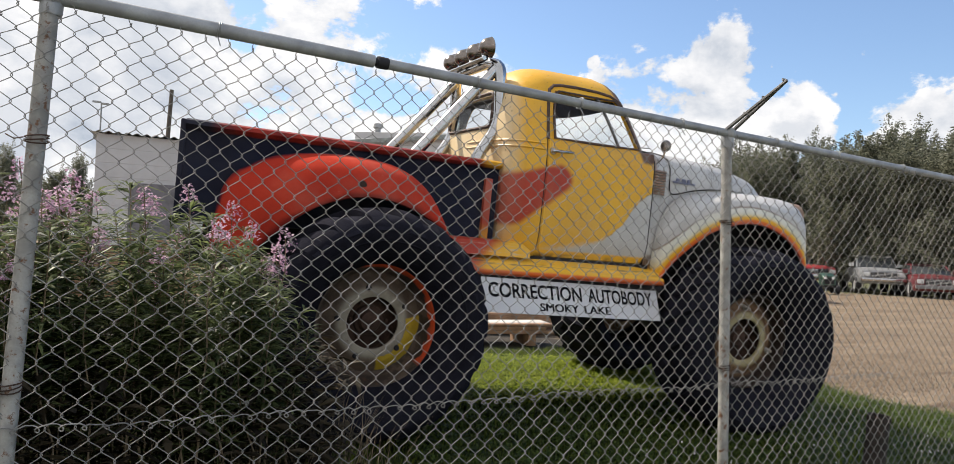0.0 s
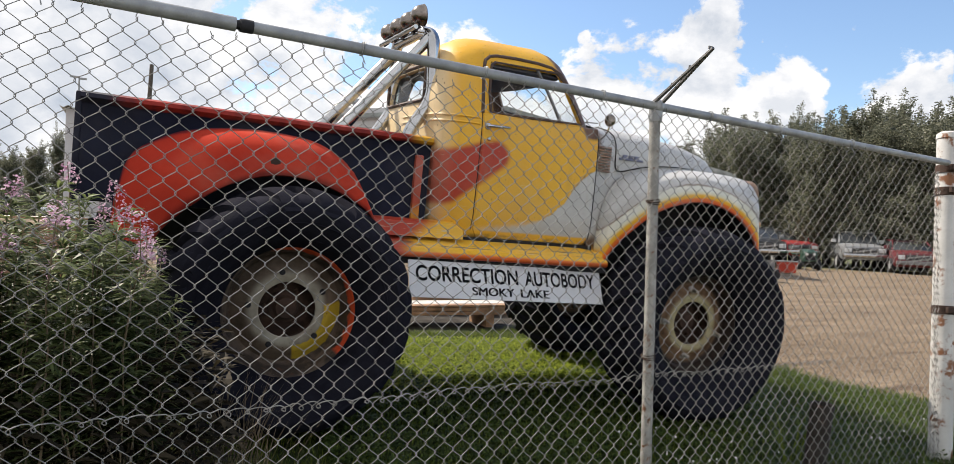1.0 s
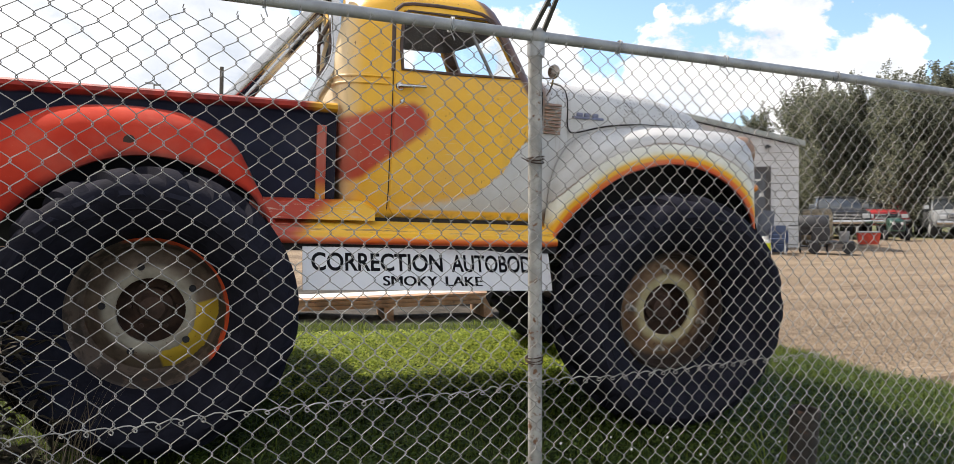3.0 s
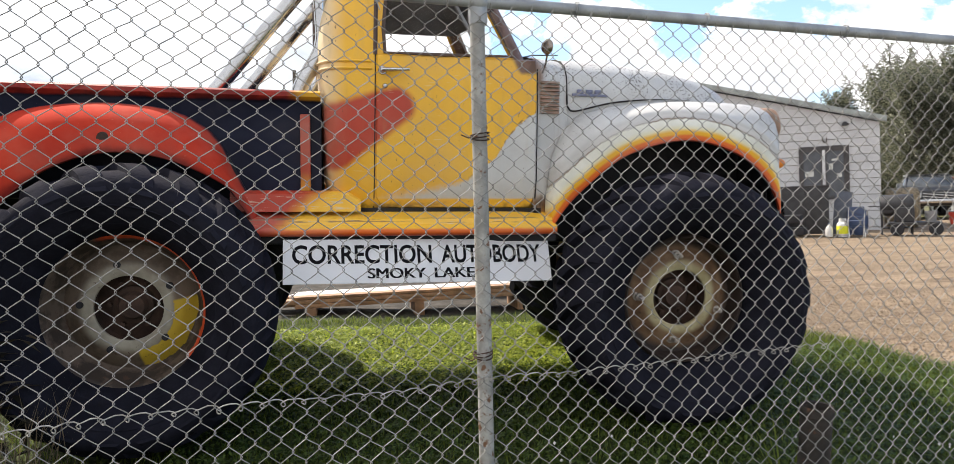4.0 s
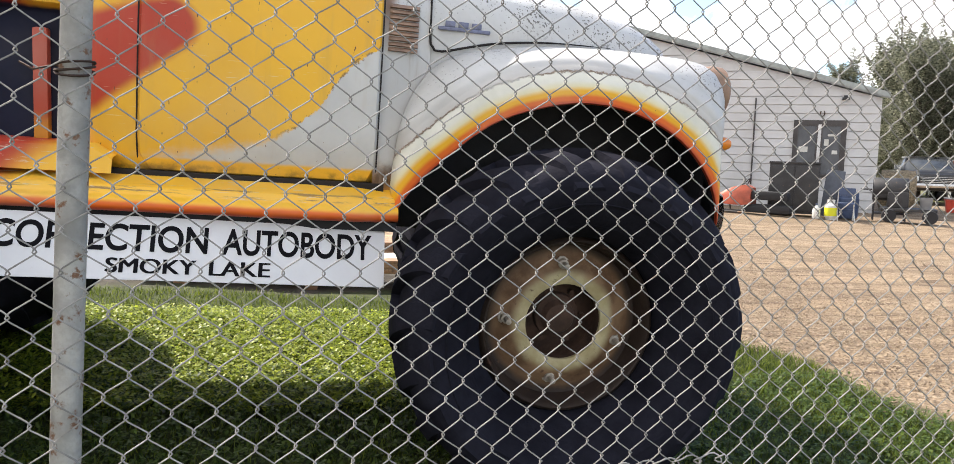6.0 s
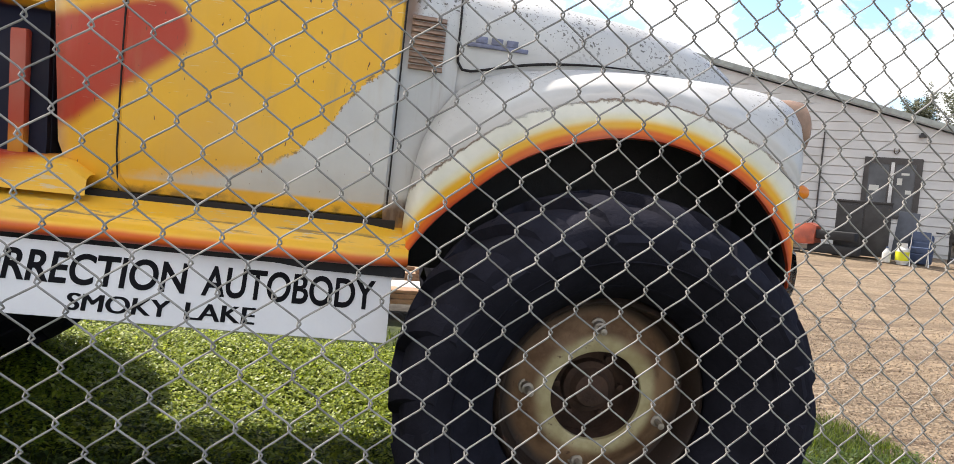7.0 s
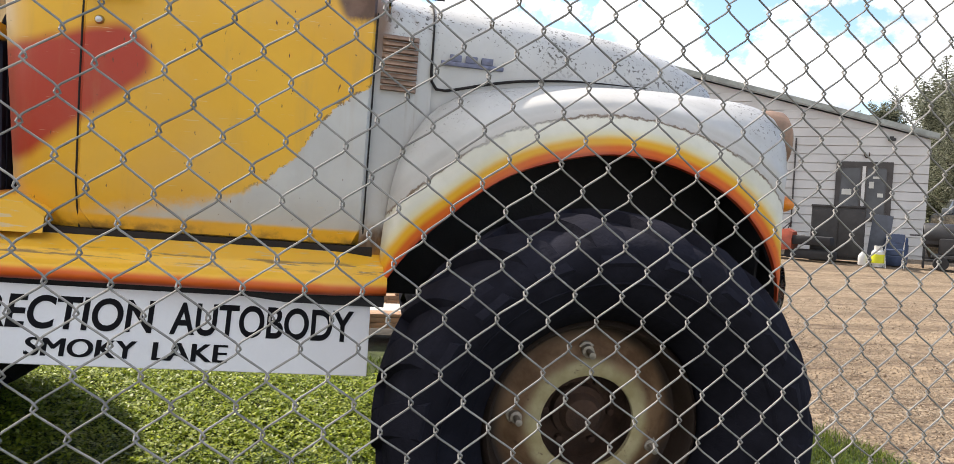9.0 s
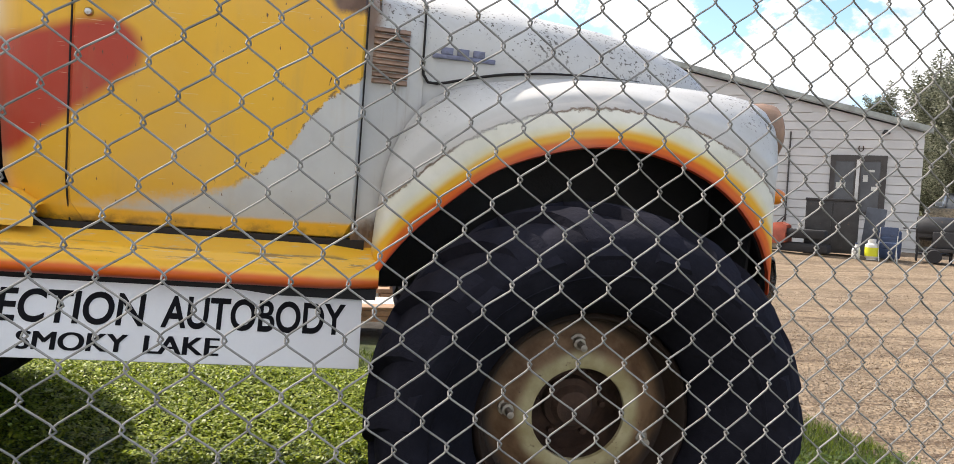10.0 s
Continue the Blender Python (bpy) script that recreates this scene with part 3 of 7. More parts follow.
def build_ground():
    xs = np.concatenate([[-3000, -600, -120, -40, -15], np.arange(-8, 14, 0.35), [15, 18, 22, 28, 36, 50, 80, 140, 600, 3000]])
    ys = np.concatenate([[-3000, -600, -120, -40, -15], np.arange(-9, 12, 0.35), [13, 16, 20, 26, 34, 50, 80, 140, 600, 3000]])
    verts = []
    for y in ys:
        for x in xs:
            near = -8 < x < 14 and -9 < y < 12
            dz = 0.035 * noise.noise(Vector((x * 0.9, y * 0.9, 0))) if near else 0
            verts.append((x, y, float(gz(x, y)) - 0.02 + dz))
    w = len(xs)
    faces = [(j * w + i, j * w + i + 1, (j + 1) * w + i + 1, (j + 1) * w + i) for j in range(len(ys) - 1) for i in range(w - 1)]
    me = fast_mesh("ground", verts, faces, GROUND)
    for p in me.polygons:
        p.use_smooth = True
    tagged(new("ground", me), "rough grass verge running into a tan gravel yard", "ground", kind="structure")


build_ground()


# ---- the truck, in its own frame (x forward, y away from the fence) ----
YC = 1.05
truck = tagged(new("monster_truck"), "old pickup on huge tractor tyres, painted with red and yellow flames", "pickup truck")
truck.matrix_basis = LEVEL

ZC = [1.17, 1.22, 1.35, 1.70, 1.95, 2.06, 2.12, 2.20, 2.28, 2.36, 2.42, 2.49, 2.55, 2.60, 2.63]
CW = [0.70, 0.735, 0.765, 0.765, 0.755, 0.735, 0.722, 0.702, 0.682, 0.66, 0.635, 0.59, 0.52, 0.42, 0.25]
CR = [1.04, 1.00, 0.965, 0.945, 0.93, 0.925, 0.925, 0.93, 0.94, 0.96, 0.985, 1.03, 1.09, 1.17, 1.30]
CF = [2.19, 2.20, 2.20, 2.20, 2.185, 2.105, 2.078, 2.04, 2.0, 1.96, 1.93, 1.895, 1.85, 1.78, 1.66]


def side_y(z, proud=0.0):
    return YC - float(np.interp(z, ZC, CW)) - proud


def pillar_x(z):
    return float(np.interp(z, ZC, CF)) - 0.095


def build_cab():
    bm = bmesh.new()
    rows = []
    for z, w, xr, xf in zip(ZC, CW, CR, CF):
        a, b = xr + 0.2, xf - 0.095
        half = [(xr - 0.02, 0), (xr - 0.015, min(0.44, 0.6 * w)), (xr, w * 0.74), (xr + 0.035, w * 0.885), (xr + 0.10, w * 0.97), (a, w)]
        half += [(a + f * (b - a), w) for f in (0.11, 0.186, 0.45, 0.72)]
        half += [(b, w), (xf - 0.05, w * 0.985), (xf, w * 0.9), (xf + 0.06, w * 0.45), (xf + 0.085, 0)]
        rows.append([(x, YC - h, z) for x, h in half] + [(x, YC + h, z) for x, h in half[-2:0:-1]])
    n = len(rows[0])
    vs = add_grid(bm, rows, True, True)
    gone = []
    side = lambda i: 7 <= i < 10 or n - 10 <= i < n - 5
    for k, (z0, z1) in enumerate(zip(ZC, ZC[1:])):
        for i in range(n):
            f = bm.faces.get((vs[k][i], vs[k][(i + 1) % n], vs[k + 1][(i + 1) % n], vs[k + 1][i]))
            if 2.06 <= z0 and z1 <= 2.42 and (side(i) or 12 <= i < 16):
                gone.append(f)
            if 2.12 <= z0 and z1 <= 2.36 and i in (0, n - 1):
                gone.append(f)
    bmesh.ops.delete(bm, geom=gone, context="FACES")
    bmesh.ops.solidify(bm, geom=bm.faces[:], thickness=0.025)
    return part("cab", bm, CAB, truck, "yellow cab with a red flame and a faded rear painted pale as if sunlit", angle=40)


cab = build_cab()


def build_liner():
    """Dark lining just inside the cab's skin, open at the windows."""
    bm = bmesh.new()
    rows = []
    zs = ZC[3:]
    for z, w, xr, xf in zip(zs, CW[3:], CR[3:], CF[3:]):
        w, a, b = w - 0.034, xr + 0.2, xf - 0.095
        half = [(xr + 0.02, 0), (xr + 0.022, min(0.44, 0.6 * w)), (xr + 0.035, w * 0.74), (xr + 0.07, w * 0.885), (xr + 0.13, w * 0.97), (a, w)]
        half += [(a + f * (b - a), w) for f in (0.11, 0.186, 0.45, 0.72)] + [(b, w), (xf - 0.07, w * 0.985), (xf - 0.035, w * 0.9), (xf + 0.02, w * 0.45), (xf + 0.045, 0)]
        lower = z if z < 2.4 else z - 0.03
        rows.append([(x, YC - h, lower) for x, h in half] + [(x, YC + h, lower) for x, h in half[-2:0:-1]])
    n = len(rows[0])
    vs = add_grid(bm, rows, True)
    bm.faces.new(vs[-1])
    gone = []
    for k, (z0, z1) in enumerate(zip(zs, zs[1:])):
        for i in range(n):
            if (2.06 <= z0 and z1 <= 2.42 and (7 <= i < n - 5)) or (2.12 <= z0 and z1 <= 2.36 and i in (0, n - 1)):
                gone.append(bm.faces.get((vs[k][i], vs[k][(i + 1) % n], vs[k + 1][(i + 1) % n], vs[k + 1][i])))
    bmesh.ops.delete(bm, geom=gone, context="FACES")
    part("cab_lining", bm, INTERIOR, cab, "grey cab lining")


build_liner()


def build_door(near=True):
    bm = bmesh.new()
    sgn = lambda y: y if near else 2 * YC - y
    zs = list(np.linspace(1.205, 2.045, 15))
    rows = []
    for z in zs:
        x0, x1 = 1.232 + 0.012 * (z - 1.2), 2.158
        if z < 1.25:
            x0, x1 = x0 + (1.25 - z) * 0.8, x1 - (1.25 - z) * 0.6
        row = [(x0, sgn(side_y(z, 0.001)), z)]
        row += [(x, sgn(side_y(z, 0.012)), z) for x in np.linspace(x0 + 0.008, x1 - 0.008, 16)]
        row += [(x1, sgn(side_y(z, 0.001)), z)]
        rows.append(row)
    rows.insert(0, [(x, sgn(side_y(1.2, 0.0)), 1.198) for x, _, _ in rows[0]])
    rows.append([(x, sgn(side_y(2.05, -0.004)), 2.053) for x, _, _ in rows[-1]])
    add_grid(bm, rows)
    return part("door", bm, CAB, cab, "yellow door with a white lower sweep")


def build_window(door, near=True):
    sgn = lambda y: y if near else 2 * YC - y
    # frame round the opening, then two panes
    lo, hi = 2.062, 2.418
    edge = [(1.29, lo), (1.282, 2.2), (1.30, hi - 0.03), (1.335, hi), (pillar_x(hi) - 0.02, hi - 0.004), (pillar_x(2.36), 2.36), (pillar_x(2.2), 2.2), (pillar_x(lo) + 0.0, lo + 0.004), (1.6, lo - 0.002)]
    loop = [(x, sgn(side_y(z, 0.013)), z) for x, z in edge]
    bm = bmesh.new()
    rows = []
    c = Vector((1.66, 0, 2.24))
    for d, o in ((-0.010, 0.004), (-0.007, 0.009), (0.006, 0.009), (0.010, 0.0)):
        row = []
        for p in loop:
            q = Vector(p)
            away = Vector((q.x - c.x, 0, (q.z - c.z) * 1.4)).normalized()
            row.append(q + away * d + Vector((0, -o if near else o, 0)))
        rows.append(row)
    add_grid(bm, rows, True)
    part("window_frame", bm, DARKTRIM, door, "dark brown window frame", angle=60)
    bm = bmesh.new()
    zs = np.linspace(lo, hi, 6)
    add_grid(bm, [[(x, sgn(side_y(z, -0.004)), z) for x in np.linspace(1.285, pillar_x(z) - 0.18, 5)] for z in zs])
    pane = part("window_pane", bm, GLASS, door)
    pane.visible_shadow = False
    bm = bmesh.new()
    add_grid(bm, [[(x, sgn(side_y(z, -0.004)), z) for x in np.linspace(pillar_x(z) - 0.165, pillar_x(z), 3)] for z in zs])
    pane = part("vent_pane", bm, GLASS, door)
    pane.visible_shadow = False
    part("vent_bar", tube([(pillar_x(z) - 0.172, sgn(side_y(z, 0.002)), z) for z in zs], 0.012, 6), DARKSTEEL, door)


def build_seams():
    for pts in ([(1.226 + 0.012 * (z - 1.2), z) for z in np.linspace(1.20, 2.06, 12)], [(1.236, 2.05), (1.240, 2.2), (1.245, 2.36), (1.26, 2.42), (1.30, 2.455), (1.36, 2.468), (1.5, 2.472), (1.68, 2.466), (1.79, 2.45), (1.855, 2.41), (1.91, 2.33)],
                [(2.163, z) for z in np.linspace(1.22, 2.0, 12)]):
        bm = tube([(x, side_y(z, 0.001), z) for x, z in pts], 0.013 if len(pts) == 11 else 0.0033, 6)
        part("door_seam", bm, DARKTRIM if len(pts) == 11 else SEAM, cab, "dark door gap")


def build_rear_trim():
    """Two pressed belt beads round the cab's back, and the rear window's rubber."""
    for z in (2.012, 1.972):
        w, xr = (float(np.interp(z, ZC, v)) for v in (CW, CR))
        half = [(xr - 0.02, 0), (xr - 0.015, 0.44), (xr, w * 0.74), (xr + 0.035, w * 0.885), (xr + 0.10, w * 0.97), (xr + 0.2, w), (1.215, w)]
        path = spline([(x - 0.001, YC - h - 0.001, z) for x, h in half], 26)
        part("belt_bead", tube(path, 0.008, 6), CAB, cab)
    loop = bend([(0.905, YC - h, z) for h, z in ((0, 2.115), (0.45, 2.115), (0.45, 2.365), (-0.45, 2.365), (-0.45, 2.115), (0, 2.115))], 0.05)
    part("rear_window_seal", tube(loop, 0.014, 6), DARKTRIM, cab, "dark rear window seal")


def door_fittings(door):
    y = side_y(1.96, 0.012)
    bm = tube(bend([(1.275, y + 0.005, 1.962), (1.275, y - 0.04, 1.962), (1.42, y - 0.045, 1.966)], 0.02), [0.017] * 3 + [0.012] * 4 + [0.009], 10)
    add_lathe(bm, [(0.0, -0.012), (0.022, -0.010), (0.026, 0.002)], 16, "y", (1.275, y, 1.962))
    part("door_handle", bm, CHROME, door, "chrome door handle")
    part("door_lock", lathe([(0.0, -0.012), (0.010, -0.011), (0.014, -0.006), (0.016, 0.004)], 16, "y", (1.288, side_y(1.88, 0.012), 1.878)), CHROME, door)


door = build_door()
build_window(door)
door_fittings(door)
build_seams()
build_rear_trim()
build_door(False)

for name, x0, x1, pick in (("windshield", 0, 0, 1), ("rear_window", 0, 0, 0)):
    bm = bmesh.new()
    rows = []
    for z in ((2.07, 2.2, 2.3, 2.415) if pick else (2.12, 2.24, 2.36)):
        w, xr, xf = (float(np.interp(z, ZC, v)) for v in (CW, CR, CF))
        rows.append([(xf - 0.005, YC - 0.88 * w, z), (xf + 0.05, YC - 0.45 * w, z), (xf + 0.075, YC, z), (xf + 0.05, YC + 0.45 * w, z), (xf - 0.005, YC + 0.88 * w, z)] if pick
                    else [(xr + 0.0, YC - 0.43, z), (xr - 0.005, YC, z), (xr + 0.0, YC + 0.43, z)])
    add_grid(bm, rows)
    part(name, bm, GLASS, cab).visible_shadow = False

part("bench_seat", add_box(box(1.15, 1.62, 0.42, 1.68, 1.35, 1.62, 0.05), 1.03, 1.18, 0.42, 1.68, 1.5, 2.13, 0.05), SEATM, cab, "dark bench seat")
bm = lathe([(0.20 + 0.013 * math.cos(a), 0.013 * math.sin(a)) for a in np.linspace(0, 2 * math.pi, 9)], 24, "x", (0, 0, 0))
add_tube(bm, [(0, -0.2, 0), (0, 0.2, 0)], 0.012, 6)
add_tube(bm, [(0, 0, 0), (0.35, 0, -0.05)], 0.02, 6)
part("steering_wheel", bm, BLACK, cab, at=pose(1.78, 0.72, 1.90, 0, 35, 0))


# hood, cowl and nose
def hood_rows(xs, zt, zb, wh):
    rows = []
    for x in xs:
        t, b, w = (float(np.interp(x, *v)) for v in (zt, zb, wh))
        half = [(w, b), (w + 0.004, b + 0.3 * (t - b)), (w - 0.012, b + 0.52 * (t - b)), (w * 0.93, b + 0.70 * (t - b)), (w * 0.80, b + 0.85 * (t - b)), (w * 0.58, b + 0.945 * (t - b)), (w * 0.30, b + 0.988 * (t - b)), (0, t)]
        rows.append([(x, YC - h, z) for h, z in half] + [(x, YC + h, z) for h, z in half[-2::-1]])
    return rows


bm = bmesh.new()
TOPZ = ([2.16, 2.34, 2.7, 3.1, 3.3, 3.45, 3.58, 3.66, 3.70], [2.125, 2.125, 2.118, 2.085, 2.055, 2.015, 1.94, 1.84, 1.74])
rows = hood_rows([2.372, 2.40, 2.5, 2.7, 2.9, 3.1, 3.25, 3.38, 3.48, 3.56, 3.62, 3.66, 3.69], TOPZ, ([2.3, 2.45, 2.7, 3.7], [1.80, 1.755, 1.74, 1.60]), ([2.3, 2.7, 3.1, 3.4, 3.56, 3.66, 3.7], [0.693, 0.662, 0.60, 0.52, 0.43, 0.32, 0.20]))
rows.insert(0, [(2.360, YC + (y - YC) * 0.996, 1.9 + (z - 1.9) * 0.985) for _, y, z in rows[0]])
add_grid(bm, rows)
part("hood", bm, HOOD, truck, "dull white hood with dark moss specks", angle=50)
bm = bmesh.new()
rows = []
for x in (2.150, 2.20, 2.26, 2.31, 2.366):
    f = (x - 2.15) / 0.216
    w = 0.748 - 0.056 * f
    half = [(w, float(np.interp(x, [2.2, 2.366], [1.10, 1.44]))), (w, 1.70), (w - 0.004, 1.90), (w - 0.012, 1.957), (w * (0.975 - 0.045 * f), 2.018), (w * (0.92 - 0.12 * f), 2.065), (w * (0.70 - 0.12 * f), 2.100), (w * 0.30, 2.114), (0, 2.118)]
    rows.append([(x, YC - h, z) for h, z in half] + [(x, YC + h, z) for h, z in half[-2::-1]])
add_grid(bm, rows)
cowl = part("cowl", bm, HOOD, truck, "white cowl panel rusting at its shoulder", angle=50)
# the dark line where hood and cowl meet
part("hood_gap", tube([(2.361, YC - h, z) for h, z in ((0.694, 1.85), (0.694, 1.9), (0.682, 1.97), (0.64, 2.03), (0.55, 2.075), (0.40, 2.105), (0.2, 2.117))], 0.004, 5), SEAM, truck)

bm = tube(spline([(2.361, 0.355, 1.86), (2.364, 0.352, 1.80), (2.385, 0.348, 1.770), (2.43, 0.350, 1.772), (2.5, 0.356, 1.790), (2.6, 0.368, 1.815), (2.7, 0.380, 1.833), (2.85, 0.400, 1.850), (3.0, 0.425, 1.858), (3.2, 0.46, 1.862)], 30), [0.0055] * 14 + [0.0055 - 0.00028 * k for k in range(16)], 6)
part("hood_gap", bm, SEAM, truck)

for k in range(9):
    z = 1.758 + k * 0.0215
    y0, y1 = 0.309 + 0.006, 0.335 + 0.006
    bm = bmesh.new()
    rows = []
    for x, f in ((2.186, 0.2), (2.196, 1), (2.25, 1), (2.30, 1), (2.310, 0.2)):
        y = YC - float(np.interp(x, [2.165, 2.30, 2.36], [0.742, 0.715, 0.692])) - 0.002
        rows.append([(x, y + 0.006, z - 0.010), (x, y - 0.014 * f, z - 0.007), (x, y - 0.011 * f, z - 0.001), (x, y + 0.004, z + 0.008)])
    add_grid(bm, rows)
    part("louver", bm, BROWNLOUVER, cowl)

bm = box(-0.115, 0.115, 0, 0.012, 1.858, 1.874, 0.004)
for k in range(3):
    add_box(bm, -0.085 + k * 0.058, -0.042 + k * 0.058, 0.0, 0.010, 1.874, 1.898, 0.003)
part("emblem", bm, EMBLEM, truck, "faded blue metal hood emblem", at=pose(2.507, 0.357, 0.0, 0, 0, 6))


# ---- fenders ----
def build_fender(name, arch, crown, yo, yi, material, near, label, lip=0.02):
    """A bulging fender between its wheel arch and the line where it meets the body."""
    n, m = 44, 11
    A, B = spline(arch, n), spline(crown, n)
    Yo, Yi = np.interp(np.linspace(0, 1, n), np.linspace(0, 1, len(yo)), yo), np.interp(np.linspace(0, 1, n), np.linspace(0, 1, len(yi)), yi)
    bm = bmesh.new()
    uvl = bm.loops.layers.uv.new("UVMap")
    sgn = lambda y: y if near else 2 * YC - y
    rows, info = [], {}
    for i in range(n):
        row = [(A[i][0], sgn(Yo[i] + lip), A[i][1] - 0.004), (A[i][0], sgn(Yo[i] + 0.012), A[i][1] - 0.006)]
        full = math.dist(A[i], B[i])
        for k in range(m + 1):
            v = k / m * math.pi / 2
            f, g = math.sin(v) ** 1.02, (1 - math.cos(v)) ** 1.15
            p = A[i] + (B[i] - A[i]) * f
            row.append((p[0], sgn(Yo[i] + (Yi[i] - Yo[i]) * g), p[1]))
        rows.append(row)
        info[i] = full
    vs = add_grid(bm, rows)
    where = {}
    for i, row in enumerate(vs):
        for k, v in enumerate(row):
            f = 0 if k < 2 else math.sin((k - 2) / m * math.pi / 2)
            where[v] = (f, info[i] * f)
    bm.normal_update()
    for f in bm.faces:
        for l in f.loops:
            l[uvl].uv = where[l.vert][::1]
    return part(name, bm, material, truck, label, angle=60)


F_ARCH = [(2.222, 1.055), (2.30, 1.185), (2.40, 1.304), (2.61, 1.487), (2.83, 1.575), (3.02, 1.602), (3.215, 1.574), (3.42, 1.487), (3.57, 1.352), (3.648, 1.22), (3.672, 1.12)]
F_CROWN = [(2.225, 1.075), (2.235, 1.30), (2.285, 1.55), (2.43, 1.735), (2.72, 1.815), (3.05, 1.845), (3.40, 1.85), (3.66, 1.825), (3.745, 1.70), (3.725, 1.45), (3.70, 1.15)]
F_OUT, F_IN = [0.205, 0.16, 0.115, 0.10, 0.105, 0.12, 0.16], [0.31, 0.325, 0.37, 0.42, 0.48, 0.52, 0.52]
R_ARCH = [(-0.76, 1.02), (-0.70, 1.14), (-0.544, 1.295), (-0.35, 1.425), (-0.10, 1.495), (0.167, 1.465), (0.437, 1.34), (0.53, 1.22), (0.60, 1.10)]
R_CROWN = [(-0.99, 1.08), (-0.965, 1.32), (-0.885, 1.55), (-0.66, 1.69), (-0.38, 1.75), (-0.08, 1.757), (0.18, 1.715), (0.375, 1.585), (0.50, 1.35), (0.62, 1.14)]
for near in (True, False):
    build_fender("front_fender", F_ARCH, F_CROWN, F_OUT, F_IN, FENDER, near, "white front fender with a fading orange and yellow arch" if near else "")
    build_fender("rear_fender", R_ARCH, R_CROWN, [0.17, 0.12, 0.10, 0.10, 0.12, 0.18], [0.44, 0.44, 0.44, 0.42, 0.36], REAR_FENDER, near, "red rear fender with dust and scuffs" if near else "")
    # black inner sheets, added so that the arches look deep in shade
    for kind, arch, crown, yo, yi in (("front_liner", F_ARCH, F_CROWN, F_OUT, F_IN), ("rear_liner", R_ARCH, R_CROWN, [0.17, 0.12, 0.10, 0.10, 0.12, 0.18], [0.44, 0.44, 0.44, 0.42, 0.36])):
        inner = [(a[0] + (b[0] - a[0]) * 0.02, a[1] + (b[1] - a[1]) * 0.02) for a, b in zip(spline(arch, 12), spline(crown, 12))]
        outer = [(b[0] + (a[0] - b[0]) * 0.05, b[1] + (a[1] - b[1]) * 0.05) for a, b in zip(spline(arch, 12), spline(crown, 12))]
        build_fender("fender_liner", inner, outer, [v + 0.018 for v in yo], [v + 0.03 for v in yi], BLACK, near, "black sheet inside the wheel arch, standing for its shade" if near else "", 0.03)

# inner panels, frame, axles
for y in (0.368, 2 * YC - 0.380):
    part("cowl_side", box(2.20, 2.62, y, y + 0.012, 1.63, 1.79), HOOD, truck)
# flat dark plates behind the tyres, added for the shade in the arches
for y in (0.60, 2 * YC - 0.60):
    part("arch_shade_plate", box(2.24, 3.66, y - 0.01, y + 0.01, 0.98, 1.80), BLACK, truck)
    part("arch_shade_plate", box(-0.95, 0.55, y - 0.01, y + 0.01, 1.10, 1.70), BLACK, truck)
for y0, y1 in ((0.25, 0.62), (2 * YC - 0.62, 2 * YC - 0.25)):
    part("baffle", box(3.62, 3.63, y0, y1, 1.02, 1.60), BLACK, truck)
part("wheel_house_roof", box(2.26, 3.64, 0.45, 2 * YC - 0.45, 1.66, 1.70), BLACK, truck)
for y in (0.72, 1.32):
    part("frame_rail", box(-1.12, 3.7, y, y + 0.07, 0.95, 1.12, 0.01), BLACK, truck)
for x in (0, 2.95):
    bm = tube([(x, 0.25, 0.72), (x, 1.85, 0.72)], 0.07, 12)
    bmesh.ops.create_uvsphere(bm, u_segments=14, v_segments=8, radius=0.19, matrix=Matrix.Translation((x, 1.05, 0.72)))
    part("axle", bm, BLACK, truck)
    for y in (0.62, 1.42):
        bm = bmesh.new()
        for k in range(4):
            add_box(bm, x - 0.5 + k * 0.06, x + 0.5 - k * 0.06, y, y + 0.06, 0.83 - k * 0.014, 0.842 - k * 0.014)
        add_box(bm, x - 0.07, x + 0.07, y - 0.005, y + 0.065, 0.78, 0.97)
        part("leaf_spring", bm, BLACK, truck)
part("gearbox", box(1.2, 2.1, 0.85, 1.25, 0.94, 1.15, 0.05), BLACK, truck)

# running board with its stepped, rounded edge
prof = [(0.40, 1.188), (0.318, 1.184), (0.290, 1.176), (0.262, 1.164), (0.185, 1.153), (0.170, 1.149), (0.163, 1.142), (0.158, 1.124), (0.150, 1.116), (0.118, 1.112), (0.104, 1.102), (0.098, 1.086), (0.102, 1.070), (0.115, 1.060), (0.16, 1.056), (0.55, 1.056)]
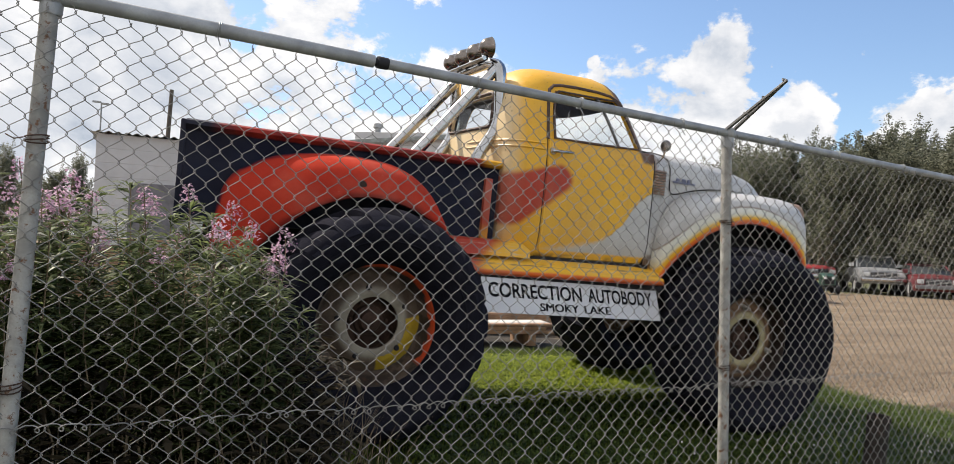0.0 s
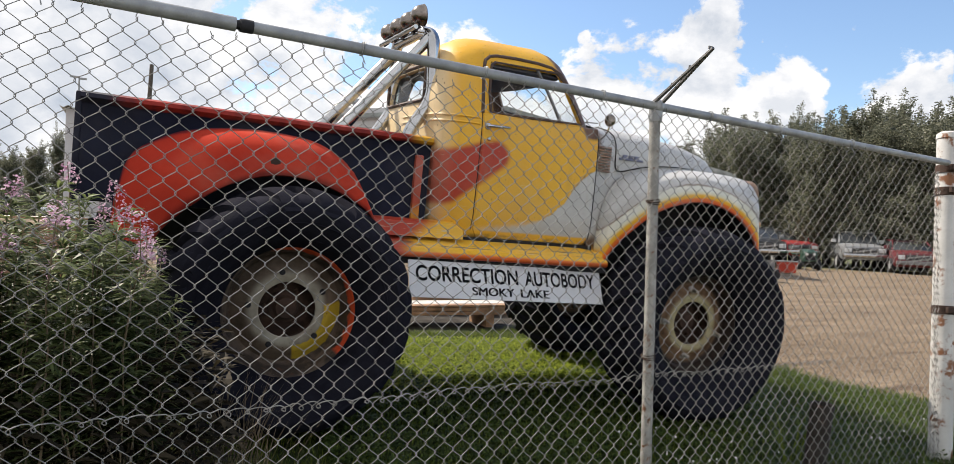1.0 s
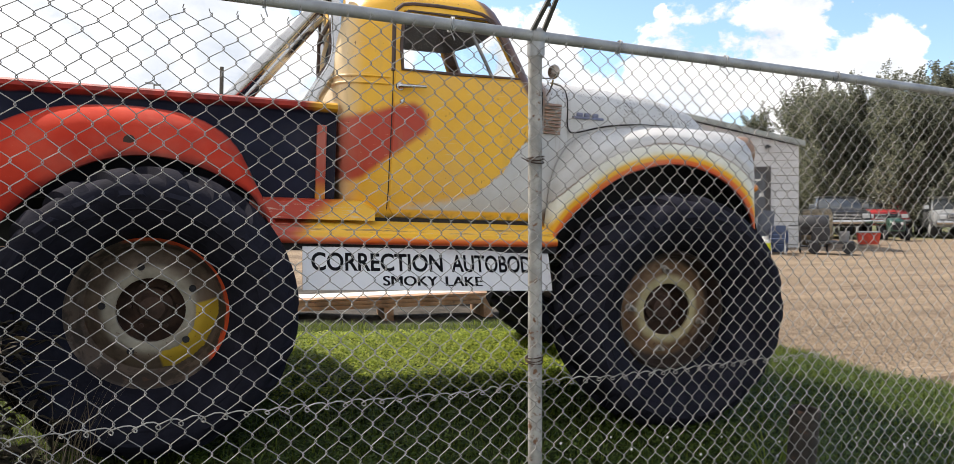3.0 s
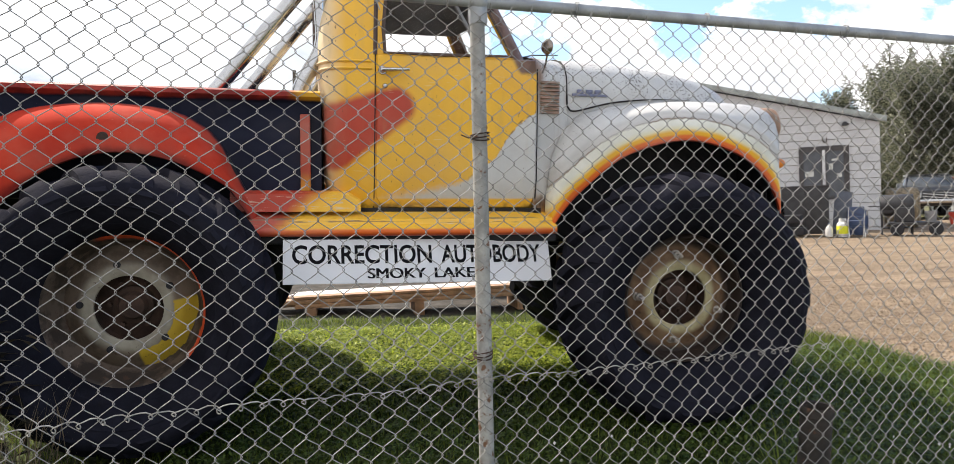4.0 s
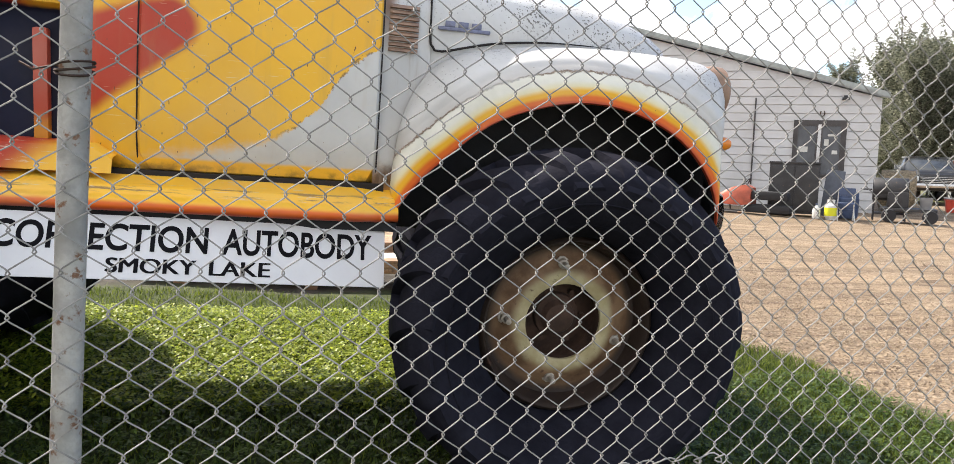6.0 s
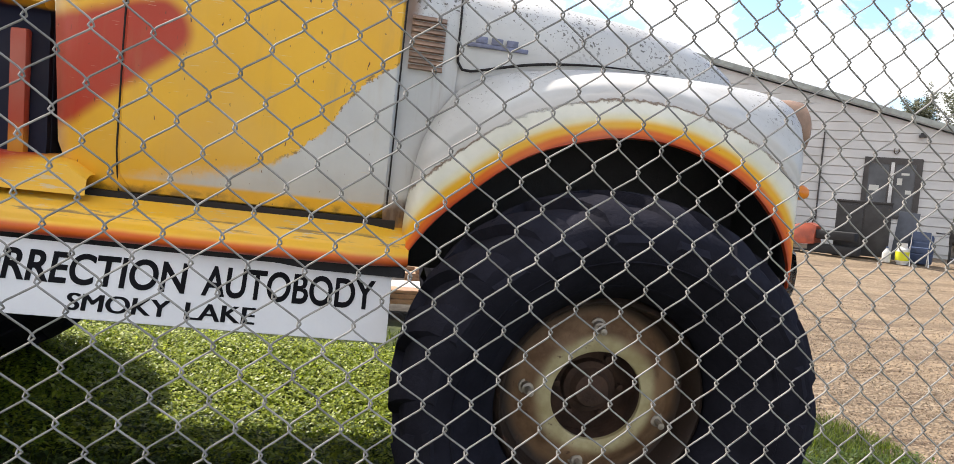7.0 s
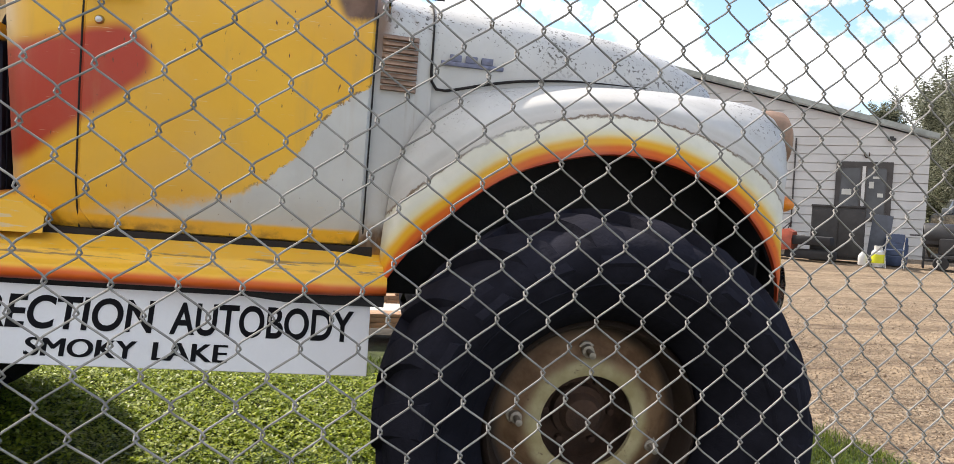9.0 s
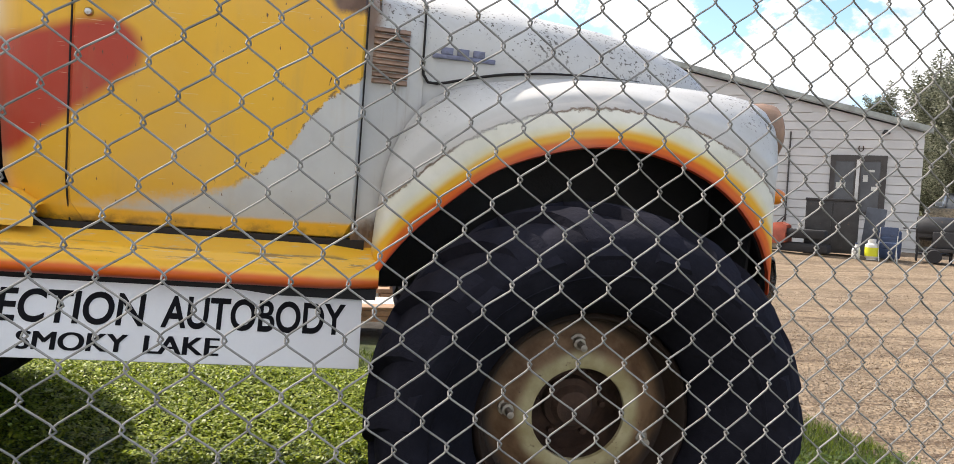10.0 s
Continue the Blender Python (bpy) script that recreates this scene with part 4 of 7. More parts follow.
for near in (True, False):
    bm = bmesh.new()
    rows = []
    for x in np.linspace(0.42, 2.255, 12):
        pull = 0.045 * max(0, (x - 2.0) / 0.25) ** 2 + 0.07 * max(0, (0.60 - x) / 0.2) ** 2
        rows.append([(x, (y + pull) if near else 2 * YC - max(y, 0.26) - pull, z) for y, z in prof])
    add_grid(bm, rows)
    part("running_board", bm, BOARD, truck, "yellow running board with an orange lip" if near else "", angle=50)
    s = 1 if near else -1
    bm = bmesh.new()
    rows = []
    for x in (0.46, 0.55, 0.75, 0.95, 1.08, 1.15):
        top = 1.292 if x < 1.1 else 1.25
        rows.append([(x, (y if near else 2 * YC - y), z) for y, z in ((0.50, top), (0.27, top), (0.245, top - 0.012), (0.235, 1.2), (0.232, 1.185))])
    add_grid(bm, rows)
    part("splash_panel", bm, BOARD, truck, "yellow and red splash panel" if near else "", angle=50)
part("sill_gap", box(1.06, 2.20, 0.300, 0.36, 1.160, 1.199, 0.004), SEAM, truck, "dark gap under the door")
part("board_skirt", box(0.55, 2.25, 0.16, 0.19, 1.02, 1.057), BLACK, truck)

# ---- pickup bed ----
BY = 0.435
for near in (True, False):
    y = lambda v: v if near else 2 * YC - v
    bm = bmesh.new()
    rows = []
    for x in np.linspace(-1.17, 0.935, 8):
        up = 0.012 * (0.9 - x) / 2
        rows.append([(x, y(BY + 0.035), 1.24), (x, y(BY), 1.25), (x, y(BY), 1.6), (x, y(BY), 1.775 + up), (x, y(BY - 0.012), 1.793 + up), (x, y(BY - 0.040), 1.800 + up), (x, y(BY - 0.055), 1.815 + up),
                     (x, y(BY - 0.050), 1.838 + up), (x, y(BY - 0.02), 1.850 + up), (x, y(BY + 0.02), 1.845 + up), (x, y(BY + 0.03), 1.82 + up), (x, y(BY + 0.03), 1.24)])
    add_grid(bm, rows, False, True)
    part("bed_side", bm, BED, truck, "navy bed side with a red rolled rail" if near else "", angle=50)
    for x0 in (0.822,):
        part("stake_pocket", box(x0, x0 + 0.056, min(y(BY - 0.045), y(BY)), max(y(BY - 0.045), y(BY)), 1.285, 1.72, 0.012), STAKE, truck, "red and orange stake pocket" if near else "")
part("bed_front", box(0.90, 0.94, BY + 0.03, 2 * YC - BY - 0.03, 1.24, 1.80, 0.008), BED, truck)
part("tailgate", box(-1.20, -1.165, BY - 0.01, 2 * YC - BY + 0.01, 1.22, 1.86, 0.012), BED, truck)
part("bed_floor", box(-1.16, 0.90, BY + 0.03, 2 * YC - BY - 0.03, 1.24, 1.28), BLACK, truck)
bm = lathe([(0.0, -0.05), (0.028, -0.048), (0.032, -0.03), (0.026, -0.02), (0.05, -0.005), (0.055, 0.03)], 18, "y", (-0.122, 0.155, 1.565))
part("fuel_filler", bm, RUSTY, truck, "rusty fuel filler neck")

# ---- wheels ----
TYRE_PROF = [(r * 0.925 if r > 0.41 else r, y - 0.055) for r, y in [(0.372, 0.06), (0.378, -0.035), (0.395, -0.055), (0.43, -0.075), (0.50, -0.145), (0.57, -0.200), (0.63, -0.225), (0.68, -0.212), (0.715, -0.172), (0.735, -0.11), (0.742, -0.02), (0.740, 0.10), (0.725, 0.22), (0.695, 0.34), (0.665, 0.43), (0.63, 0.485), (0.59, 0.512), (0.55, 0.520), (0.52, 0.505), (0.43, 0.455), (0.395, 0.45), (0.372, 0.34)]]


def tyre_mesh():
    bm = lathe(TYRE_PROF, 72)
    # raised lettering band and wear ring on the sidewall
    for r0 in (0.428, 0.520):
        y0 = float(np.interp(r0 / 0.925, [0.43, 0.50, 0.57, 0.63], [-0.075, -0.145, -0.200, -0.225])) - 0.055
        add_lathe(bm, [(r0, y0 + 0.004), (r0 + 0.004, y0 - 0.008), (r0 + 0.011, y0 - 0.013), (r0 + 0.015, y0 - 0.008)], 72)
    return bm


def lug_mesh(left):
    """One chevron bar, from the shoulder to just past the middle of the tread."""
    bm = bmesh.new()
    rows = []
    for s in np.linspace(0, 1, 9):
        yy = -0.222 + s * 0.42
        yy = yy if left else 0.275 - yy
        rr = float(np.interp(yy, [-0.225, -0.212, -0.172, -0.11, -0.02, 0.10, 0.22, 0.34, 0.43, 0.485, 0.51], [0.63, 0.68, 0.715, 0.735, 0.742, 0.740, 0.725, 0.695, 0.665, 0.63, 0.60])) * 0.925
        hh = min(0.036, 0.004 + 0.085 * s)
        wd = 0.036 + 0.014 * (1 - s)
        y = yy - 0.055
        row = []
        for da, dr in ((-wd * 1.35, -0.012), (-wd, hh), (wd, hh), (wd * 1.35, -0.012)):
            t = s * 0.36 + da / rr
            row.append(((rr + dr) * math.cos(t), y - (0.010 if dr > 0 and s < 0.1 else 0) * (1 if left else -1), (rr + dr) * math.sin(t)))
        rows.append(row)
    add_grid(bm, rows, False, True)
    return bm


def rim_mesh(front):
    prof = [(0.372, 0.10), (0.384, -0.05), (0.400, -0.075), (0.392, -0.092), (0.376, -0.084), (0.364, -0.06), (0.356, -0.015), (0.342, 0.0), (0.334, 0.055), (0.318, 0.068), (0.295, 0.050), (0.262, 0.020), (0.235, 0.008), (0.175, 0.003), (0.164, 0.008), (0.163, 0.022)]
    if front:
        prof = [(0.374, 0.10), (0.374, -0.02), (0.364, -0.048), (0.352, -0.055), (0.342, -0.045), (0.336, 0.0), (0.326, 0.05), (0.305, 0.058), (0.275, 0.042), (0.245, 0.020), (0.222, 0.008), (0.172, 0.002), (0.162, 0.007), (0.161, 0.022)]
    return lathe(prof, 64)


def hub_mesh():
    bm = lathe([(0.20, 0.045), (0.205, 0.09), (0.19, 0.16), (0.15, 0.15), (0.12, 0.13), (0.10, 0.13), (0.095, 0.10), (0.075, 0.09), (0.06, 0.06), (0.035, 0.055), (0.0, 0.054)], 28)
    return bm


def bolt_mesh():
    return lathe([(0.0, -0.072), (0.012, -0.070), (0.012, -0.026), (0.021, -0.024), (0.022, -0.002), (0.030, 0.0), (0.030, 0.03)], 10)


LUGS = {}
DARKBOLT = surf("dull_bolt", (0.40, 0.36, 0.31), 0.55, 0.5, var=0.3, scale=30)


def build_wheel(front, near, x, z, inset=0.0):
    m = pose(x, 0.0 if near else 2 * YC - inset, z, 0, 0, 0 if near else 180)
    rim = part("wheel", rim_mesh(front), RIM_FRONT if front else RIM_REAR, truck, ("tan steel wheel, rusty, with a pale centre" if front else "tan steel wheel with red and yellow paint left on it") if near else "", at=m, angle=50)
    if not LUGS:
        LUGS["tyre"] = part("tyre", tyre_mesh(), RUBBER, truck, "black tractor tyre with chevron lugs", at=m, angle=40)
        tyre = LUGS["tyre"]
        for left in (True, False):
            LUGS[left] = part("lug", lug_mesh(left), RUBBER, tyre, at=pose(0, 0, 0, 0, 0 if left else 9.47, 0), angle=40)
    else:
        tyre = new("tyre", LUGS["tyre"].data)
        tyre.parent, tyre.matrix_basis = truck, m
        tagged(tyre, "black tractor tyre with chevron lugs")
    for k in range(19):
        for left in (True, False):
            if k == 0 and tyre is LUGS["tyre"]:
                continue
            lug = new("lug", LUGS[left].data)
            lug.parent, lug.matrix_basis = tyre, pose(0, 0, 0, 0, k * 360 / 19 + (0 if left else 9.47), 0)
    part("hub", hub_mesh(), RUSTY, rim, "dark greasy hub")
    for k in range(6):
        part("hub_bolt", lathe([(0.0, 0.105), (0.012, 0.106), (0.013, 0.14)], 8), RUSTY, rim, at=(0.118 * math.cos(k * math.pi / 3), 0, 0.118 * math.sin(k * math.pi / 3)))
    for k in range(4 if front else 5):
        a = math.radians((95, 178, -18, -98)[k] if front else 30 + 72 * k)
        rr = 0.245
        if front:
            part("wheel_bolt", bolt_mesh(), DARKBOLT, rim, at=(rr * math.cos(a), 0.03, rr * math.sin(a)))
        else:
            part("bolt_hole", lathe([(0.0, -0.001), (0.015, -0.001), (0.018, 0.004), (0.018, 0.03)], 10, "y", (0.225 * math.cos(a), -0.004, 0.225 * math.sin(a))), BLACK, rim)


build_wheel(False, True, 0.0, 0.72)
build_wheel(True, True, 2.952, 0.700)
build_wheel(False, False, 0.0, 0.72, 0.17)
build_wheel(True, False, 3.13, 0.700)

# ---- roll bar and its lamps ----
for y, near in ((0.58, True), (2 * YC - 0.58, False)):
    part("roll_bar_leg", tube(bend([(0.80, y, 1.28), (0.80, y, 1.86), (0.955, y, 2.12), (0.93, y, 2.56), (0.90, y + (0.16 if near else -0.16), 2.60)], 0.09), 0.045, 14), CHROME, truck, "chrome roll bar tube")
    part("roll_bar_brace", tube([(0.905, y + (0.04 if near else -0.04), 2.54), (0.24, y, 1.72), (-0.05, y, 1.29)], 0.042, 14), CHROME, truck, "chrome diagonal brace")
part("roll_bar_top", tube([(0.90, 0.70, 2.60), (0.90, 2 * YC - 0.70, 2.60)], 0.038, 12), CHROME, truck, "chrome cross tube")
part("lamp_rail", tube([(0.80, 0.60, 2.60), (0.80, 2 * YC - 0.60, 2.60)], 0.016, 8), CHROME, truck)
for k in range(4):
    y = 0.66 + k * 0.26
    bm = lathe([(0.0, -0.070), (0.032, -0.064), (0.056, -0.042), (0.070, -0.012), (0.074, 0.012), (0.079, 0.022), (0.072, 0.028)], 24, "x", (0, 0, 0))
    lampshell = part("roof_lamp", bm, LAMPSHELL, truck, "round smoked chrome off-road lamp", at=pose(0.845, y, 2.695, 0, -8, 0))
    part("lamp_lens", lathe([(0.0, 0.042), (0.036, 0.038), (0.072, 0.027)], 20, "x"), LENS, lampshell)
    part("lamp_bracket", tube([(-0.05, 0, -0.1), (-0.01, 0, -0.075)], 0.014, 6), BLACK, lampshell)

# ---- front end ----
bm = lathe([(0.115, -0.10), (0.125, -0.02), (0.122, 0.015), (0.105, 0.03), (0.095, 0.032)], 28, "x")
for y in (0.42, 2 * YC - 0.42):
    rim = part("headlamp", bm.copy(), BROWNLOUVER, truck, "round headlamp with a rusty bezel", at=(3.715, y, 1.70))
    part("headlamp_lens", lathe([(0.0, 0.06), (0.05, 0.053), (0.096, 0.03)], 24, "x"), LENS, rim)
    part("turn_signal", lathe([(0.0, 0.045), (0.02, 0.04), (0.03, 0.02), (0.032, -0.01)], 14, "x", (3.71, y - 0.14 if y < 1 else y + 0.14, 1.475)), AMBER, truck, "amber turn signal")
bm.free()
bm = bmesh.new()
rows = []
for y in np.linspace(0.20, 2 * YC - 0.20, 22):
    d = abs(y - YC) / 0.88
    x = 3.87 - 0.19 * d ** 3
    rows.append([(x - 0.03, y, 1.04), (x + 0.01, y, 1.06), (x + 0.025, y, 1.11), (x + 0.025, y, 1.18), (x + 0.01, y, 1.24), (x - 0.03, y, 1.26)])
add_grid(bm, rows)
part("front_bumper", bm, CHROME, truck, "chrome front bumper", angle=60)
for k in range(6):
    part("grille_bar", box(3.70, 3.75, 0.62, 1.48, 1.22 + k * 0.075, 1.26 + k * 0.075, 0.01), CHROME, truck)
part("nose_panel", box(3.62, 3.70, 0.62, 1.48, 1.15, 1.72, 0.02), HOOD, truck)
bm = tube(bend([(2.205, 0.345, 1.98), (2.20, 0.26, 2.02), (2.20, 0.235, 2.07)], 0.03), 0.006, 6)
mirror_arm = part("mirror_arm", bm, CHROME, truck)
part("mirror", lathe([(0.0, -0.02), (0.034, -0.016), (0.045, 0.0), (0.043, 0.008), (0.0, 0.008)], 22, "x", (0, 0, 0)), LAMPSHELL, truck, "round dark chrome door mirror", at=pose(2.20, 0.235, 2.118, 0, 0, 25))
part("wiper", tube([(2.12, 0.6, 2.10), (2.22, 0.62, 2.125), (2.42, 0.75, 2.15)], 0.004, 5), BLACK, truck)

# ---- sign on the running board ----
sign = tagged(new("shop_sign"), "white sign board with black capitals hung below a running board", "sign")
sign.matrix_basis = LEVEL @ pose(0.742, 0.012, 0.822, -24, 0.65, 2.6)
part("sign_board", box(0, 1.468, 0, 0.006, 0, 0.245, 0.002), SIGNM, sign, smooth=False)


def letters(text, x0, x1, z0, h, parent, name, bold):
    cu = bpy.data.curves.new(name, "FONT")
    cu.body, cu.size, cu.extrude, cu.resolution_u, cu.offset = text, 1.0, 0.001, 6, 0.021 if bold == 0 else 0.0
    ob = new(name, cu)
    bpy.context.view_layer.update()
    me = bpy.data.meshes.new_from_object(ob.evaluated_get(bpy.context.evaluated_depsgraph_get()))
    bpy.data.objects.remove(ob)
    co = np.array([v.co for v in me.vertices])
    lo, hi = co.min(0), co.max(0)
    for v in me.vertices:
        u, w = (v.co.x - lo[0]) / (hi[0] - lo[0]), (v.co.y - lo[1]) / (hi[1] - lo[1])
        v.co = (x0 + u * (x1 - x0), -0.0015 - 0.5 * v.co.z, z0 + w * h)
    if bold:
        # a second stroke beside the first makes the small capitals heavy
        bm = bmesh.new()
        bm.from_mesh(me)
        twin = bmesh.ops.duplicate(bm, geom=bm.verts[:] + bm.edges[:] + bm.faces[:])
        for v in twin["geom"]:
            if isinstance(v, bmesh.types.BMVert):
                v.co += Vector((bold, -0.0003, 0))
        bm.to_mesh(me)
        bm.free()
    me.materials.append(INK)
    o = new(name, me)
    o.parent = parent
    return o


for text, a, b in (("CORRECTION", 0.047, 0.789), ("AUTOBODY", 0.842, 1.415)):
    letters(text, a, b, 0.108, 0.105, sign, "top_lettering", 0)
for text, a, b in (("SMOKY", 0.437, 0.748), ("LAKE", 0.80, 1.02)):
    letters(text, a, b, 0.026, 0.056, sign, "lower_lettering", 0.0055)


# ---- chain-link fence, in the truck's frame ----
def fy(x, z):
    """The leaning fence's plane."""
    return -1.265 + 0.131 * (z - 1.93) + 0.148 * (x - 1.5)


def rail_z(x):
    return 2.025 + 0.006 * (x - 1.5)


fence = tagged(new("chain_link_fence"), "galvanised chain-link fence with leaning pipe posts and a sagging top edge", "fence")
fence.matrix_basis = LEVEL


def build_wires():
    pitch = 0.0389
    first = 142
    x0 = 2.2469 - first * pitch
    count = int((4.10 - x0) / pitch)
    for i in range(count):
        xc = x0 + (i + 0.5) * pitch
        slack = float(np.interp(xc, [-1.5, -1.2, -0.9, -0.3, 0.2, 0.6, 1.7], [0.010, 0.018, 0.030, 0.030, 0.020, 0.016, 0.014]))
        top = rail_z(xc) - slack - min(0.05, slack) * max(0, noise.noise(Vector((xc * 1.7, 5, 0))))
        j0, j1 = math.ceil((0.03 - 1.3805) / pitch), math.floor((top - 1.3805) / pitch)
        loose = float(np.interp(xc, [1.2, 1.9, 2.8, 3.3], [0.016, 0.005, 0.005, 0.014]))
        pts = []
        for j in range(j1, j0 - 1, -1):
            s = 1 if (i - first + 1 + j) % 2 == 0 else -1
            z = 1.3805 + j * pitch
            for dz, back, front in ((0.0085, 0.0062, -0.8), (0.0022, 0.0002, -1), (-0.0022, 0.0002, 1), (-0.0085, 0.0062, 0.8)):
                if s < 0:
                    front = -front
                px, pz = xc + s * (pitch * 0.5 + 0.0026 - back), z + dz
                q = Vector((px * 2.2, pz * 2.2, 1.7))
                dx = loose * noise.noise(q) + 0.0035 * noise.noise(q * 5) + 0.0012 * noise.noise(q * 60)
                dv = loose * 1.1 * noise.noise(q + Vector((9, 4, 2))) + 0.003 * noise.noise(q * 4 + Vector((3, 1, 1)))
                # the slack top of the mesh droops between the ties
                dv -= 0.35 * slack * max(0.0, 1 - (top - pz) / 0.25) * (0.6 + 0.8 * noise.noise(Vector((px * 3.1, 0.5, 9))))
                slump = max(0.0, 1 - (top - pz) / 0.30) * float(np.interp(px, [0.2, 0.8], [1.0, 0.0]))
                dx += 0.030 * slump * noise.noise(Vector((px * 5.5, pz * 5.5, 3.3)))
                dv += 0.030 * slump * noise.noise(Vector((px * 4.5, pz * 6.5, 8.8)))
                bulge = 0.04 * noise.noise(Vector((px * 0.8, pz * 0.8, 7.1))) * min(1, loose * 100)
                hold = min(1.0, abs(pz - rail_z(px)) * 3)
                pts.append((px + dx * hold, fy(px, pz) - 0.033 + 0.0026 * front + bulge * hold, pz + dv))
        if i % 2 == 0:
            a = Vector(pts[0])
            pts.insert(0, a + Vector((0.004 * (1 if i % 4 else -1), -0.002, 0.011)))
        bm = bmesh.new()
        add_tube(bm, pts, 0.0016, 5, False)
        part("wire", bm, WIRE, fence)
    # the knuckled bottom selvage of the upper roll
    bm = bmesh.new()
    pts, u = [], x0
    k = 0
    while u < 2.95:
        wob = 0.012 * noise.noise(Vector((u * 3, 2, 8)))
        sink = 0.70 + 0.012 * u + 0.015 * noise.noise(Vector((u * 1.1, 4, 4)))
        size = 0.011 + 0.006 * noise.noise(Vector((u * 7, 1, 3)))
        for a in np.linspace(0, 2 * math.pi, 10, endpoint=False):
            px = u + 0.062 * (a / (2 * math.pi)) + 0.020 * math.sin(a)
            pts.append((px, fy(px, sink) - 0.045 + 0.006 * math.sin(a * 2), sink + wob + size * math.cos(a)))
        u += 0.062
        k += 1
    add_tube(bm, pts, 0.0021, 5, False)
    part("selvage_wire", bm, WIRE, fence, "curled bottom edge wire")


build_wires()
# the cut end of the mesh, bunched beside the gate post
for k in range(6):
    pts = []
    for z in np.arange(0.05, 1.98, 0.022):
        q = Vector((k * 3.1, z * 9, 2.0))
        x = 4.085 + 0.012 * k + 0.03 * noise.noise(q) + 0.012 * (1 if int(z / 0.022) % 2 else -1)
        pts.append((x, fy(x, z) - 0.03 + 0.02 * noise.noise(q + Vector((5, 5, 5))), z))
    bm = bmesh.new()
    add_tube(bm, pts, 0.0016, 5, False)
    part("end_wire", bm, WIRE, fence)


def fp(x, z, d=0.0):
    return (x, fy(x, z) + d, z)


POSTS = (-1.60, 1.51)
for x in POSTS:
    bm = tube([fp(x + 0.008 * (1.5 - z), z, 0.01) for z in (-0.15, 0.5, 1.0, 1.5, 1.97)], 0.0268, 16)
    post = part("post", bm, POSTM, fence, "weathered steel pipe post with rust streaks")
    bm = tube([fp(x, 1.945, 0.01), fp(x, 1.955, 0.01), fp(x, 2.0, 0.01), fp(x, 2.045, 0.012)], [0.031, 0.034, 0.034, 0.035], 16)
    bmesh.ops.create_uvsphere(bm, u_segments=16, v_segments=8, radius=0.036, matrix=Matrix.Translation(fp(x, rail_z(x), 0.0)))
    part("post_cap", bm, GALV, post, "cast grey rail cap")
    for z in (1.552, 0.80):
        bm = bmesh.new()
        for k in range(3):
            zz = z + (k - 1) * 0.008
            ring = [(x + 0.033 * math.cos(a), fy(x, zz) + 0.008 + 0.036 * math.sin(a), zz + 0.006 * math.sin(a + k)) for a in np.linspace(0, 2 * math.pi, 14)]
            add_tube(bm, ring, 0.0024, 5, False)
        add_tube(bm, [(x - 0.03, fy(x, z) - 0.03, z), (x - 0.05, fy(x, z) - 0.05, z - 0.008), (x - 0.075, fy(x, z) - 0.04, z + 0.003)], 0.0022, 5)
        part("tie_wire", bm, RUSTY, post, "rusty twisted tie wire")

# barbed-wire arm, a folded steel strip
def arm(x):
    a, b = Vector(fp(x, rail_z(x) + 0.02)), Vector((x - 0.028, fy(x, 2.03) - 0.40, 2.255))
    bm = bmesh.new()
    side = Vector((1, 0, 0))
    d = (b - a).normalized()
    up = side.cross(d).normalized()
    # two folded flanges that meet at the tip
    for sign in (-1, 1):
        rows = []
        for s in np.linspace(0, 1, 9):
            p = a.lerp(b, s) + side * sign * (0.021 * (1 - s) + 0.0015)
            w, h = 0.0085 - 0.003 * s, 0.012 - 0.004 * s
            rows.append([p - side * w, p - side * w + up * h, p + side * w + up * h, p + side * w, p + side * w * 0.5 - up * 0.004, p - side * w * 0.5 - up * 0.004])
        add_grid(bm, rows, True, True)
    for s in (0.3, 0.62, 0.95):
        p = a.lerp(b, s)
        add_box(bm, p.x - 0.010, p.x + 0.010, p.y - 0.003, p.y + 0.003, p.z + 0.006, p.z + 0.02)
    part("barb_arm", bm, DARKSTEEL, fence, "dark angled steel arm")


arm(1.51)

# top rail in lengths, joined by a swaged sleeve, with tie bands
for x0, x1, r in ((-3.3, -0.52, 0.0255), (-0.50, 4.31, 0.0215)):
    bm = tube([fp(x, rail_z(x)) for x in np.linspace(x0, x1, 7)], r, 16)
    part("top_rail", bm, GALV, fence, "grey galvanised pipe rail")
bm = tube([fp(x, rail_z(x)) for x in (-0.54, -0.50)], [0.017, 0.017], 12)
add_tube(bm, [fp(x, rail_z(x)) for x in (-0.505, -0.495, -0.46)], [0.0225, 0.0240, 0.0232], 14)
part("rail_sleeve", bm, BLACK, fence, "dark rusted rail joint")
for x in (-2.6, -1.1, -0.05, 0.50, 1.15, 1.885, 2.45, 3.15):
    bm = bmesh.new()
    for k in range(2):
        xx = x + k * 0.007
        ring = [(xx + 0.004 * math.sin(a), fy(xx, rail_z(xx)) + 0.027 * math.cos(a), rail_z(xx) + 0.027 * math.sin(a)) for a in np.linspace(0, 2 * math.pi, 13)]
        add_tube(bm, ring, 0.0024, 5, False)
    add_tube(bm, [fp(x, rail_z(x) - 0.026, -0.01), fp(x + 0.01, rail_z(x) - 0.06, -0.03)], 0.0022, 5)
    part("rail_tie", bm, GALV, fence)

